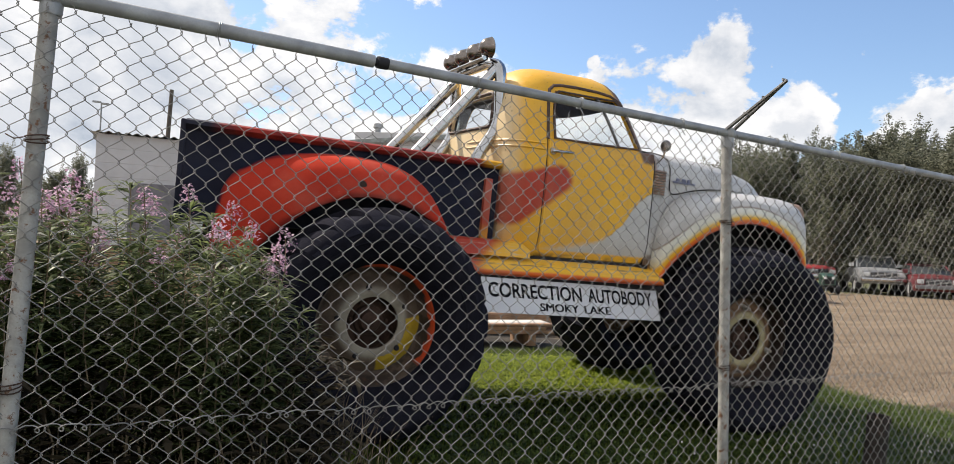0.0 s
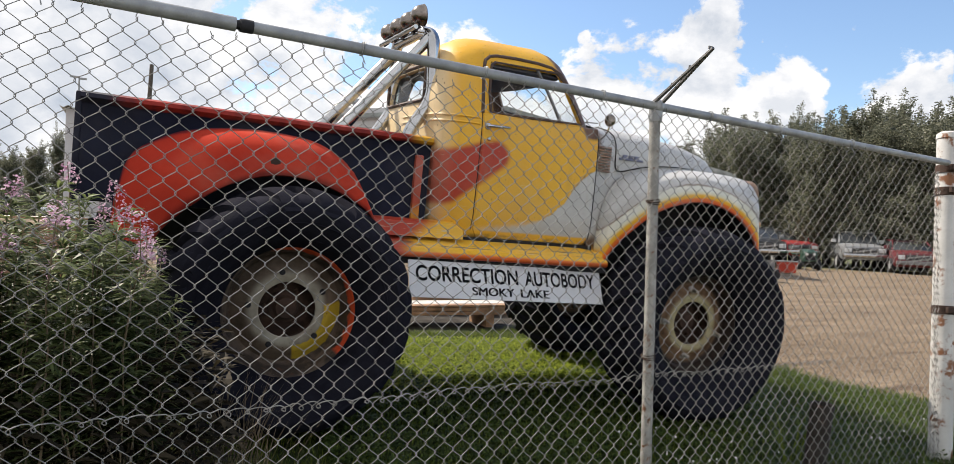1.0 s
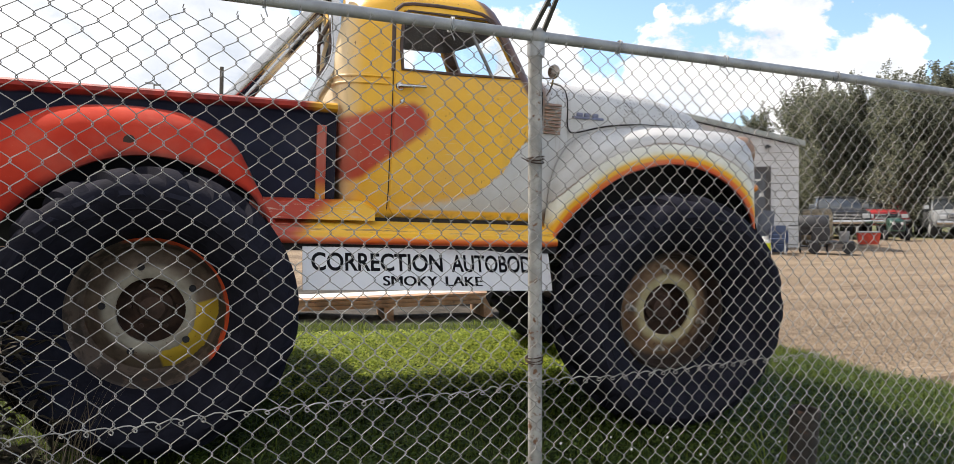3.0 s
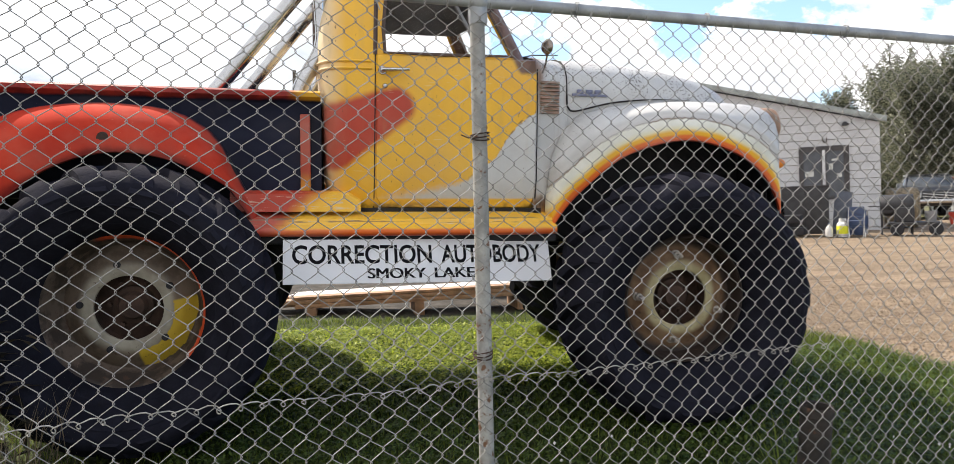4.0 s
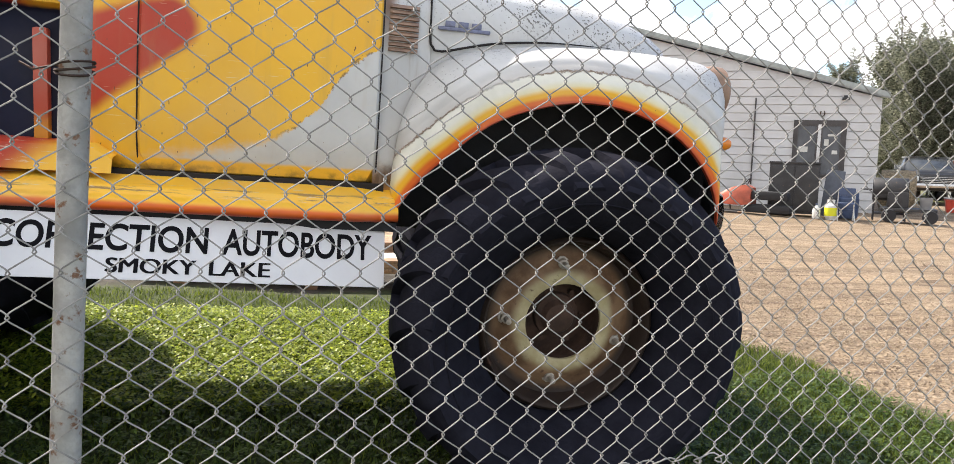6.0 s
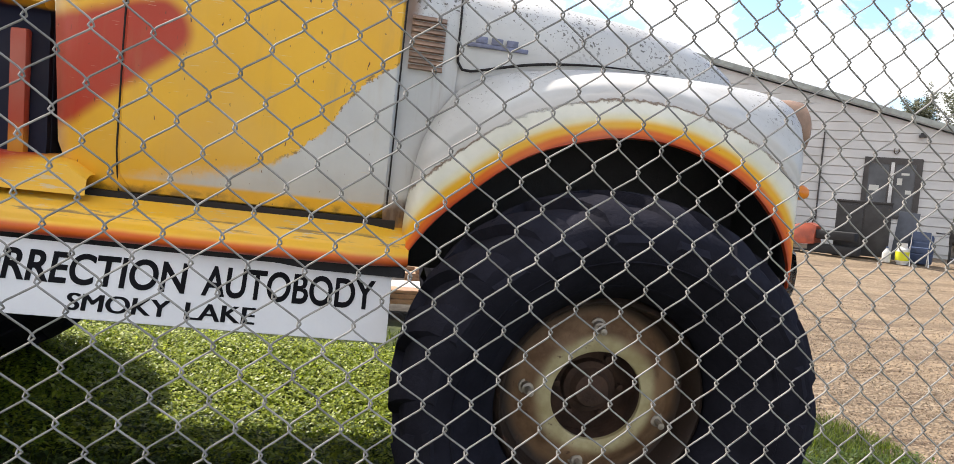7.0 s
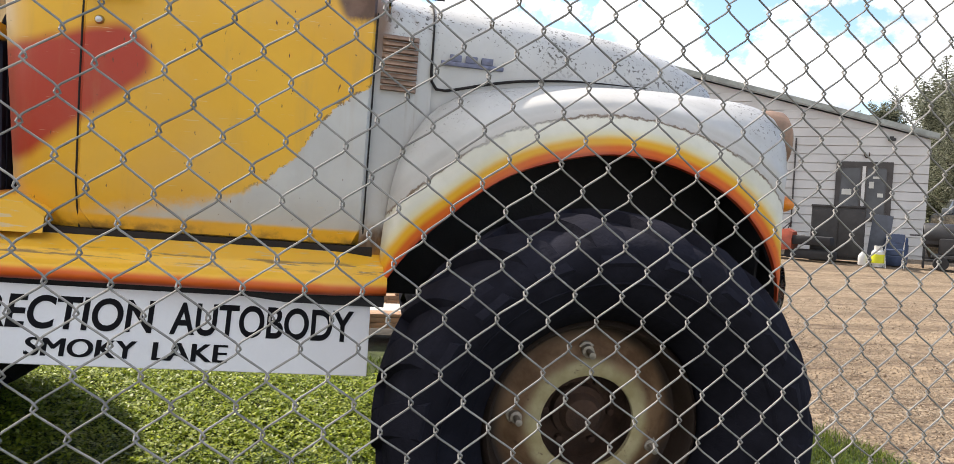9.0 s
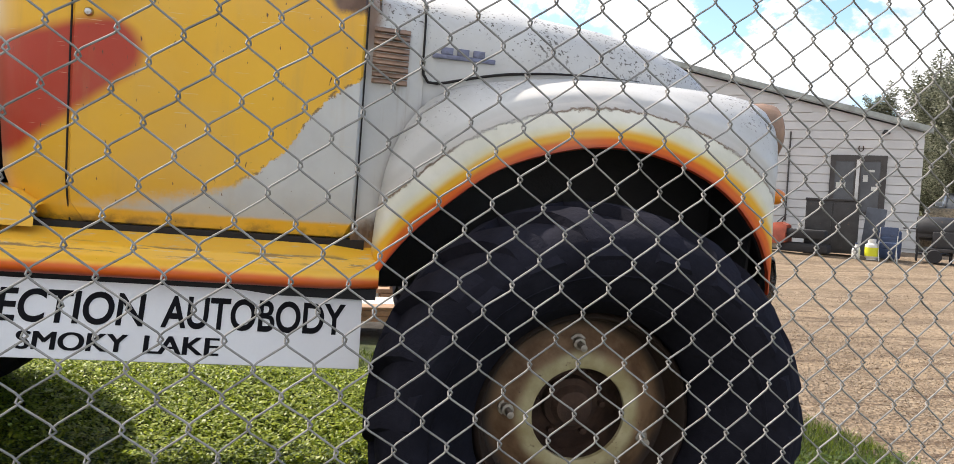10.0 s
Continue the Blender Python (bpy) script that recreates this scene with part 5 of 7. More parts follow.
# corner post with hinge collars
corner = tagged(new("gate_post"), "thick white-painted steel gate post, rust streaked, at the fence end", "post")
corner.matrix_basis = LEVEL @ pose(4.355, -1.03, 0, -7.5, 2.0, 0)
bm = lathe([(0.0, 2.295), (0.06, 2.293), (0.078, 2.28), (0.081, 2.265), (0.081, 2.245), (0.0755, 2.240), (0.0755, 1.0), (0.0755, -0.25)], 28, "z")
part("pipe", bm, CORNERM, corner)
for z in (2.02, 1.86, 1.02):
    part("collar", lathe([(0.076, z - 0.03), (0.081, z - 0.028), (0.081, z + 0.028), (0.076, z + 0.03)], 24, "z"), RUSTY, corner, "rusty hinge collar")
    bm = tube([(0.06, -0.075, z), (0.02, -0.115, z)], 0.016, 10)
    add_box(bm, -0.10, 0.03, -0.098, -0.076, z - 0.02, z + 0.02, 0.004)
    part("bolt", bm, RUSTY, corner)

stump = tagged(new("cut_post"), "short rusty cut-off pipe post in the grass by the fence", "post")
STUMPM = surf("old_brown_pipe", (0.042, 0.034, 0.029), 0.9, 0.0, var=0.4, scale=9, fine=70, dist=0.003, dirt=(0.10, 0.05, 0.03), dirt_at=0.6)
stump.matrix_basis = LEVEL @ pose(3.0, -1.17, -0.03)
part("pipe", lathe([(0.053, 0.38), (0.057, 0.482), (0.065, 0.486), (0.070, 0.470), (0.070, 0.445), (0.065, 0.44), (0.066, -0.1)], 24, "z"), STUMPM, stump)


# ---- yard ----
def az(deg, dist):
    """A place in the yard by bearing from the truck's side of the fence and distance."""
    return 1.8 + dist * math.sin(radians(deg)), -3.2 + dist * math.cos(radians(deg))


SIDING = surf("white_siding", (0.52, 0.52, 0.525), 0.6, var=0.08, scale=1.5, dist=0.002, dirt=(0.42, 0.41, 0.38), dirt_at=0.66)
FASCIA = surf("fascia_green", (0.30, 0.33, 0.32), 0.6, var=0.25)
ROOFM = surf("roof_metal", (0.30, 0.31, 0.31), 0.5, 0.3, var=0.2)
DARKGLASS = surf("dark_window", (0.075, 0.08, 0.09), 0.12, var=0.3, scale=2)
FRAMEM = surf("window_frame_dark", (0.05, 0.045, 0.045), 0.5)
WHITEFRAME = surf("window_frame_white", (0.55, 0.55, 0.55), 0.5)
BOXM = surf("dark_box", (0.028, 0.028, 0.03), 0.6, var=0.3)

bx, by = az(39.7, 22.9)
shop = tagged(new("workshop"), "long white-sided workshop with a low gable roof and a dark window", "building")
shop.matrix_basis = pose(bx, by, float(gz(bx, by)) - 0.05, 0, 0, -30) @ Matrix.Scale(1.15, 4)
# local: x runs left along the gable wall as negative, y goes back
EAVE, RIDGE, PEAK, SPAN = 2.70, 4.50, 6.5, 11.8


LEFT = 4.12

bm = bmesh.new()
for y0 in (0.0,):
    pts = [(0, 0), (0, EAVE), (-PEAK, RIDGE), (-SPAN, LEFT), (-SPAN, 0)]
    a = [bm.verts.new((x, y0 + 0.02, z)) for x, z in pts]
    b = [bm.verts.new((x, y0 + 14, z)) for x, z in pts]
    bm.faces.new(a)
    bm.faces.new(b)
    for i in range(5):
        bm.faces.new((a[i], a[(i + 1) % 5], b[(i + 1) % 5], b[i]))
wall = part("wall", bm, SIDING, shop, smooth=False)
z = 0.1
while z < RIDGE - 0.1:
    cut = 0 if z + 0.2 < EAVE else (z + 0.2 - EAVE) / (RIDGE - EAVE) * PEAK
    bm = bmesh.new()
    xa, xb = -SPAN, -cut
    rows = [[(x, 0.02, z + 0.20), (x, 0.005, z + 0.195), (x, -0.006, z + 0.012), (x, 0.012, z)] for x in (xa, xb)]
    add_grid(bm, rows, False, True)
    part("siding_board", bm, SIDING, wall, smooth=False)
    z += 0.203
for s in (0, 1):
    bm = bmesh.new()
    ends = [(-PEAK, RIDGE), (0.14, EAVE - 0.039)] if s == 0 else [(-PEAK, RIDGE), (-SPAN - 0.14, LEFT - 0.002)]
    rows = [[(x, y, zz + dz) for x, zz in ends] for y, dz in ((-0.10, 0.02), (-0.10, 0.16), (14.1, 0.16), (14.1, 0.02))]
    add_grid(bm, rows, False)
    part("roof", bm, ROOFM, shop, smooth=False)
    bm = bmesh.new()
    rows = [[(x, y, zz + dz) for x, zz in ends] for y, dz in ((-0.125, 0.05), (-0.125, 0.17), (-0.10, 0.17), (-0.10, 0.05), (-0.125, 0.05))]
    add_grid(bm, rows)
    part("fascia", bm, FASCIA, shop, smooth=False)
win = part("window", box(-1.86, -0.70, -0.03, 0.03, 2.08, 2.18), FRAMEM, shop, "dark framed window with two panes", smooth=False)
part("window_sill", box(-1.88, -0.68, -0.05, 0.03, 0.82, 0.90, 0.005), FRAMEM, win, smooth=False)
for x0, x1 in ((-1.86, -1.79), (-0.79, -0.70)):
    part("window_side", box(x0, x1, -0.03, 0.03, 0.90, 2.08), FRAMEM, win, smooth=False)
part("mullion", box(-1.32, -1.25, -0.035, 0.03, 0.90, 2.08), WHITEFRAME, win, smooth=False)
for x0, x1 in ((-1.79, -1.32), (-1.25, -0.79)):
    for side_x in (x0, x1 - 0.035):
        part("sash", box(side_x, side_x + 0.035, -0.025, 0.0, 0.90, 2.08), FRAMEM, win, smooth=False)
    part("sash", box(x0 + 0.035, x1 - 0.035, -0.025, 0.0, 2.04, 2.08), FRAMEM, win, smooth=False)
    part("pane", box(x0, x1, -0.012, 0.0, 0.90, 2.08), DARKGLASS, win, smooth=False)
part("wall_pipe", tube([(-2.75, -0.03, 0.6), (-2.75, -0.03, 2.7)], 0.02, 6), FRAMEM, shop)
part("wall_lamp", add_box(box(-0.85, -0.70, -0.12, 0.0, 2.66, 2.72, 0.01), -0.82, -0.74, -0.06, 0, 2.72, 2.76), BOXM, shop)
bm = tube([(-1.25 + 0.05 * math.sin(a), -0.03, 2.34 - 0.07 * math.cos(a)) for a in np.linspace(-2.4, 2.4, 12)], 0.012, 6)
part("horseshoe", bm, RUSTY, shop)
NOTICE = surf("paper_notice", (0.55, 0.55, 0.52), 0.8, var=0.1)
for x, z, w, h in ((-1.62, 1.42, 0.20, 0.13), (-1.12, 1.58, 0.10, 0.15), (-0.93, 1.38, 0.12, 0.09), (-1.02, 1.80, 0.16, 0.05)):
    part("notice", box(x - w / 2, x + w / 2, -0.018, -0.014, z, z + h), NOTICE, win, "small pale paper notice", smooth=False)
part("vent_pipe", add_lathe(tube([(-11.5, 1.5, 4.0), (-11.5, 1.5, 4.90)], 0.09, 10), [(0.0, 5.12), (0.14, 5.07), (0.16, 4.95), (0.10, 4.90)], 12, "z", (-11.5, 1.5, 0)), GALV, shop, "grey roof vent pipe with a cap")


# ---- vegetation ----
GRASS = leaf_mat("grass_blades", (0.032, 0.058, 0.011), (0.20, 0.25, 0.028), 0.55, 0.50)
# two clover colours: brightened for the sunlit strip, darkened for the truck's shade
CLOVER_LIT = leaf_mat("clover_leaves_lit", (0.13, 0.20, 0.015), (0.52, 0.58, 0.07), 0.4, 0.5)
LAWNLEAF_SHADED = leaf_mat("lawn_leaves_shaded", (0.030, 0.060, 0.012), (0.14, 0.20, 0.040), 0.5, 0.45)
WEED = leaf_mat("weed_leaves", (0.028, 0.046, 0.020), (0.26, 0.31, 0.12), 0.45, 0.5)
# dead brown leaves, their colour darkened to carry the thicket's inner shade
DEADLEAF_SHADED = leaf_mat("withered_leaves_shaded", (0.014, 0.011, 0.007), (0.075, 0.058, 0.032), 0.8, 0.15)
DRY = leaf_mat("dry_stems", (0.10, 0.075, 0.045), (0.26, 0.20, 0.13), 0.7, 0.1)
PINK = leaf_mat("pink_petals", (0.52, 0.27, 0.42), (0.84, 0.68, 0.77), 0.6, 0.4)
LEAFDARK = leaf_mat("tree_leaves", (0.034, 0.041, 0.025), (0.36, 0.365, 0.26), 0.32, 0.50)
BARK = surf("bark", (0.10, 0.085, 0.07), 0.9, var=0.4, scale=6, dist=0.01)
rng = np.random.default_rng(7)


def blades(name, n, spots, low, high, width, material, label):
    """Many bent blades in one mesh; spots gives n places in the plan."""
    x, y = spots
    h = rng.uniform(low, high, n) * (0.7 + 0.6 * rng.random(n))
    a = rng.uniform(0, 2 * np.pi, n)
    lean = rng.uniform(0.3, 1.5, n) * h
    wx, wy = np.cos(a + np.pi / 2) * width, np.sin(a + np.pi / 2) * width
    z = gz(x, y) - 0.015
    ox, oy = np.cos(a) * lean, np.sin(a) * lean
    P = np.stack([np.stack([x - wx, y - wy, z], 1), np.stack([x + wx, y + wy, z], 1),
                  np.stack([x + wx * .8 + ox * .35, y + wy * .8 + oy * .35, z + h * .6], 1), np.stack([x - wx * .8 + ox * .35, y - wy * .8 + oy * .35, z + h * .6], 1),
                  np.stack([x + ox, y + oy, z + h], 1)], 1).reshape(-1, 3)
    i = np.arange(n) * 5
    faces = np.stack([i, i + 1, i + 2, i + 3], 1).tolist() + np.stack([i + 3, i + 2, i + 4], 1).tolist()
    ob = new(name, fast_mesh(name, P.tolist(), faces, material))
    return tagged(ob, label, "grass", kind="stuff")


def scatter(n, x0, x1, y0, y1, keep):
    xs, ys = [], []
    while sum(map(len, xs)) < n:
        x, y = rng.uniform(x0, x1, n), rng.uniform(y0, y1, n)
        ok = keep(x, y)
        xs.append(x[ok])
        ys.append(y[ok])
    return np.concatenate(xs)[:n], np.concatenate(ys)[:n]


def turf(x, y):
    wob = 0.35 * np.sin(x * 2.1 + y) + 0.25 * np.sin(y * 3.3 - x * 1.3)
    return (x + 0.42 * y + wob < 5.6) & (y + 0.5 * wob < 3.3)


blades("lawn_grass", 120000, scatter(120000, -4.5, 6.2, -2.9, 3.2, turf), 0.025, 0.062, 0.0028, GRASS, "short uneven green grass round the truck")
blades("tall_grass", 5000, scatter(5000, -4.0, 5.4, -2.3, -0.9, turf), 0.05, 0.115, 0.0028, GRASS, "longer grass along the fence line")
edge = lambda x, y: turf(x, y) & ~turf(x + 0.7, y + 0.3)
blades("edge_grass", 9000, scatter(9000, 3.0, 6.5, -2.5, 4.0, edge), 0.03, 0.075, 0.0026, GRASS, "tufted grass at the gravel's edge")


def clover(name, n, x0, x1, y0, y1, big, material, label):
    """Small three-part leaves held flat on short stalks."""
    x, y = scatter(n, x0, x1, y0, y1, turf)
    z = gz(x, y) + rng.uniform(0.010, 0.062, n)
    verts, faces = [], []
    for i in range(n):
        a, s, t = rng.uniform(0, 6.28), rng.uniform(0.010, big), rng.uniform(-1.1, 1.1)
        for k in range(3):
            b = a + k * 2.09
            o = len(verts)
            for r, d in ((0.1, 0), (1.0, -0.5), (1.35, 0), (1.0, 0.5)):
                verts.append((x[i] + s * r * math.cos(b + d), y[i] + s * r * math.sin(b + d), z[i] + s * r * t * math.cos(b - a)))
            faces.append((o, o + 1, o + 2, o + 3))
    tagged(new(name, fast_mesh(name, verts, faces, material)), label, "clover", kind="stuff")


# the bright leaves fill only the sunlit strip, the dark ones the shaded side
clover("clover", 24000, -0.2, 3.6, 0.7, 2.42, 0.021, CLOVER_LIT, "clover leaves in the sunlit strip under the truck, coloured brighter for the sun")
clover("lawn_weeds", 22000, 0.2, 5.6, -2.1, 1.2, 0.022, LAWNLEAF_SHADED, "small green leaves among the grass, coloured darker for the truck's shade")
verts, faces = [], []
for k in range(16):
    p = LEVEL @ Vector((3.02 + 0.06 * math.sin(k * 2.3), -1.00 + 0.05 * math.cos(k * 1.7), 0))
    base = Vector((p.x, p.y, float(gz(p.x, p.y)) - 0.02))
    o = len(verts)
    d = Vector((math.sin(k * 2.4) * 0.55, math.cos(k * 2.4) * 0.5, 1)).normalized()
    w = Vector((-d.y, d.x, 0)).normalized() * 0.004
    m, tip = base + d * 0.24, base + d * 0.40 + Vector((d.x, d.y, -0.1)) * 0.12
    verts += [tuple(base - w), tuple(base + w), tuple(m + w), tuple(m - w), tuple(tip)]
    faces += [(o, o + 1, o + 2, o + 3), (o + 3, o + 2, o + 4)]
tagged(new("grass_tuft", fast_mesh("grass_tuft", verts, faces, GRASS)), "spiky tuft of long grass behind the cut post", "grass", kind="stuff")
DAISY = surf("clover_flower", (0.62, 0.60, 0.55), 0.8)
x, y = scatter(150, 1.6, 5.4, -2.7, -0.4, turf)
verts, faces = [], []
for i in range(150):
    o, z, s = len(verts), float(gz(x[i], y[i])) + rng.uniform(0.05, 0.09), rng.uniform(0.006, 0.010)
    verts += [(x[i] + s, y[i], z), (x[i] - s, y[i], z), (x[i], y[i] + s, z), (x[i], y[i] - s, z), (x[i], y[i], z + s), (x[i], y[i], z - s)]
    faces += [(o + a, o + b, o + c) for a in (0, 1) for b in (2, 3) for c in (4, 5)]
tagged(new("clover_flowers", fast_mesh("clover_flowers", verts, faces, DAISY)), "tiny white clover blossoms in the grass", "flowers", kind="stuff")


def pebbles(n):
    """Loose stones on the gravel, thickest by the grass edge."""
    out = lambda x, y: ~turf(x + 0.15, y)
    x, y = scatter(n, 4.6, 10.5, -2.0, 7.0, out)
    keep = rng.random(n) < np.clip(1.5 - (x + 0.42 * y - 5.6) / 3.4, 0.15, 1)
    x, y = x[keep], y[keep]
    n = len(x)
    q = rng.uniform(0.004, 0.010, n) * (1 + 0.7 * (rng.random(n) > 0.94))
    z = gz(x, y) - 0.012 + 0.3 * q
    axes = np.array([(1, 0, 0), (0, 1, 0), (-1, 0, 0), (0, -1, 0), (0, 0, 0.75), (0, 0, -0.75)])
    a = rng.uniform(0, 6.28, n)
    ca, sa = np.cos(a)[:, None], np.sin(a)[:, None]
    vx, vy = axes[:, 0][None] * ca - axes[:, 1][None] * sa * 0.7, axes[:, 0][None] * sa + axes[:, 1][None] * ca * 0.7
    vz = np.repeat(axes[:, 2][None], n, 0)
    V = np.stack([vx, vy, vz], 2) * q[:, None, None] * rng.uniform(0.75, 1.2, (n, 6, 1)) + np.stack([x, y, z], 1)[:, None]
    f = np.array([(0, 1, 4), (1, 2, 4), (2, 3, 4), (3, 0, 4), (1, 0, 5), (2, 1, 5), (3, 2, 5), (0, 3, 5)])
    F = (f[None] + (np.arange(n) * 6)[:, None, None]).reshape(-1, 3)
    tagged(new("gravel_stones", fast_mesh("gravel_stones", V.reshape(-1, 3).tolist(), F.tolist(), STONE)), "loose tan and grey gravel stones by the grass", "gravel", kind="stuff")


STONE = leaf_mat("gravel_stone", (0.17, 0.125, 0.088), (0.40, 0.32, 0.24), 0.85, 0.0)
pebbles(60000)


def to_world(x, y, z=0.0):
    return LEVEL @ Vector((x, y, z))


def leaf_quad(verts, faces, base, d, side, length, width):
    o = len(verts)
    m = base + d * length * 0.45
    tip = base + d * length + Vector((0, 0, -length * 0.25))
    verts.extend([tuple(base), tuple(m + side * width), tuple(tip), tuple(m - side * width)])
    faces.append((o, o + 1, o + 2, o + 3))


def fireweed(seed, tall, bloom):
    r = random.Random(seed)
    root = new("fireweed")
    pts = [Vector((0, 0, 0))]
    for k in range(8):
        pts.append(pts[-1] + Vector((r.uniform(-.03, .03), r.uniform(-.03, .03), tall / 8)))
    part("stem", tube(pts, [0.006 - 0.0005 * k for k in range(9)], 5), DRY, root)
    verts, faces = [], []
    for k in range(int(tall * 150)):
        s = r.uniform(0.42, 0.86 if bloom else 1.0)
        f = s * 8
        i = min(int(f), 7)
        base = pts[i].lerp(pts[i + 1], f - i)
        a = r.uniform(0, 6.28)
        d = Vector((math.cos(a), math.sin(a), r.uniform(0.0, 0.7))).normalized()
        leaf_quad(verts, faces, base, d, Vector((-math.sin(a), math.cos(a), r.uniform(-.4, .4))), r.uniform(0.07, 0.14), r.uniform(0.004, 0.009))
    leaves = new("foliage", fast_mesh("foliage", verts, faces, WEED))
    leaves.parent = root
    tagged(leaves, kind="stuff")
    if bloom:
        verts, faces = [], []
        top, low = pts[8], pts[7].lerp(pts[8], 0.55)
        for k in range(52):
            s = r.random() ** 1.3
            base = low.lerp(top, s) if s < 0.98 else top
            a = r.uniform(0, 6.28)
            reach = 0.055 * (1 - 0.6 * s) * (0.4 + 0.6 * r.random())
            c = base + Vector((math.cos(a) * reach, math.sin(a) * reach, r.uniform(-.01, .01)))
            for j in range(2):
                d = Vector((r.uniform(-1, 1), r.uniform(-1, 1), r.uniform(-.6, .8))).normalized()
                q = d.cross(Vector((0.3, 0.2, 1))).normalized()
                leaf_quad(verts, faces, c, d, q, r.uniform(0.009, 0.018), 0.006)
        # ripe seed pods under the flowers
        for k in range(26):
            base = pts[6].lerp(pts[7], r.random() * 1.3)
            a = r.uniform(0, 6.28)
            d = Vector((math.cos(a), math.sin(a), 0.5)).normalized()
            leaf_quad(verts, faces, base, d, Vector((-math.sin(a), math.cos(a), 0)), r.uniform(0.04, 0.075), 0.0016)
        flower = new("flower_spike", fast_mesh("flower_spike", verts, faces, PINK))
        flower.parent = root
        tagged(flower, kind="stuff")
    tagged(root, "tall fireweed with pink flower spikes, behind the fence" if bloom else "leafy green weed stalk in the thicket behind the fence", "weed", "roadside thicket")
    return root


kinds = [fireweed(k, t, b) for k, (t, b) in enumerate(((1.34, True), (1.45, True), (1.24, True), (1.30, False), (1.18, False), (1.0, False), (1.38, False), (0.8, False)))]
spots = []
r = random.Random(3)
for k in range(300):
    x = -0.72 - 2.9 * r.random() ** 1.3
    y = r.uniform(-1.42, -0.30) + 0.148 * (x + 0.5)
    edge_fall = min(1.0, 0.82 + 0.35 * (-0.6 - x))
    kind = r.choice([3, 3, 4, 4, 5, 6, 6, 7, 7, 5, 3, 4]) if r.random() > 0.22 else r.choice([0, 1, 2])
    spots.append((x, y, edge_fall, kind))
for k in range(34):
    x, y = r.uniform(-1.15, -0.62), r.uniform(-1.30, -0.35)
    spots.append((x, y, 0.42 + 0.5 * max(0, -0.5 - x), r.choice([5, 7, 4])))
used = set()
for x, y, s, k in spots:
    p = to_world(x, y)
    m = Matrix.Translation((p.x, p.y, float(gz(p.x, p.y)) - 0.02)) @ pose(0, 0, 0, r.uniform(-7, 7), r.uniform(-7, 7), r.uniform(0, 360))
    s *= r.uniform(0.86, 1.08)
    if k not in used:
        used.add(k)
        kinds[k].matrix_basis = m @ Matrix.Scale(s, 4)
    else:
        c = copy_thing(kinds[k], m)
        c.scale = (s, s, s)

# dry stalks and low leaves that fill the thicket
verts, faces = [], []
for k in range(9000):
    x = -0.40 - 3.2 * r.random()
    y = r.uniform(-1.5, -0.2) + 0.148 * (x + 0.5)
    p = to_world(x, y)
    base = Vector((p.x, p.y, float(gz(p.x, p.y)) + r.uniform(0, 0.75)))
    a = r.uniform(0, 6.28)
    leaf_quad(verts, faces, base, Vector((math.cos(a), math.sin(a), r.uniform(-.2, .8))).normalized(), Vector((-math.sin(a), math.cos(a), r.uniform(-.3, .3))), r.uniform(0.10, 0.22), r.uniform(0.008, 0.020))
tagged(new("undergrowth", fast_mesh("undergrowth", verts, faces, DEADLEAF_SHADED)), "dense withered brown leaves, darkened for the shade at the foot of the weeds", "undergrowth", kind="stuff")
verts, faces = [], []
for k in range(2200):
    x = -0.20 - 3.4 * r.random()
    y = r.uniform(-1.55, -0.2) + 0.148 * (x + 0.5)
    p = to_world(x, y)
    base = Vector((p.x, p.y, float(gz(p.x, p.y)) - 0.02))
    a = r.uniform(0, 6.28)
    leaf_quad(verts, faces, base, Vector((0.35 * math.cos(a), 0.35 * math.sin(a), 1)).normalized(), Vector((-math.sin(a), math.cos(a), 0)), r.uniform(0.3, 0.8), 0.0022)
tagged(new("dry_stalks", fast_mesh("dry_stalks", verts, faces, DRY)), "thin dry stalks tangled among the weeds", "dry stalks", kind="stuff")


YARROW = surf("yarrow_white", (0.60, 0.60, 0.56), 0.8, var=0.1)


def yarrow(seed, tall):
    """A thin stalk with a flat head of tiny white florets."""
    r = random.Random(seed)
    root = new("yarrow")
    bm = tube([(0, 0, 0), (0.01, 0, tall * 0.6), (0, 0.01, tall)], 0.003, 5)
    for k in range(9):
        a = k * 0.7
        add_tube(bm, [(0, 0.01, tall - 0.06), (0.045 * math.cos(a), 0.045 * math.sin(a), tall)], 0.0012, 4)
    part("stem", bm, DRY, root)
    bm = bmesh.new()
    for k in range(26):
        a, d = r.uniform(0, 6.28), 0.06 * math.sqrt(r.random())
        add_lathe(bm, [(0.0, 0.006), (0.007, 0.004), (0.009, -0.002), (0.0, -0.006)], 6, "z", (d * math.cos(a), 0.01 + d * math.sin(a), tall + r.uniform(-.006, .006)))
    part("flower_head", bm, YARROW, root)
    return tagged(root, "white flat-topped yarrow among the weeds", "wildflower", "yarrow plants")


first = yarrow(2, 0.95)
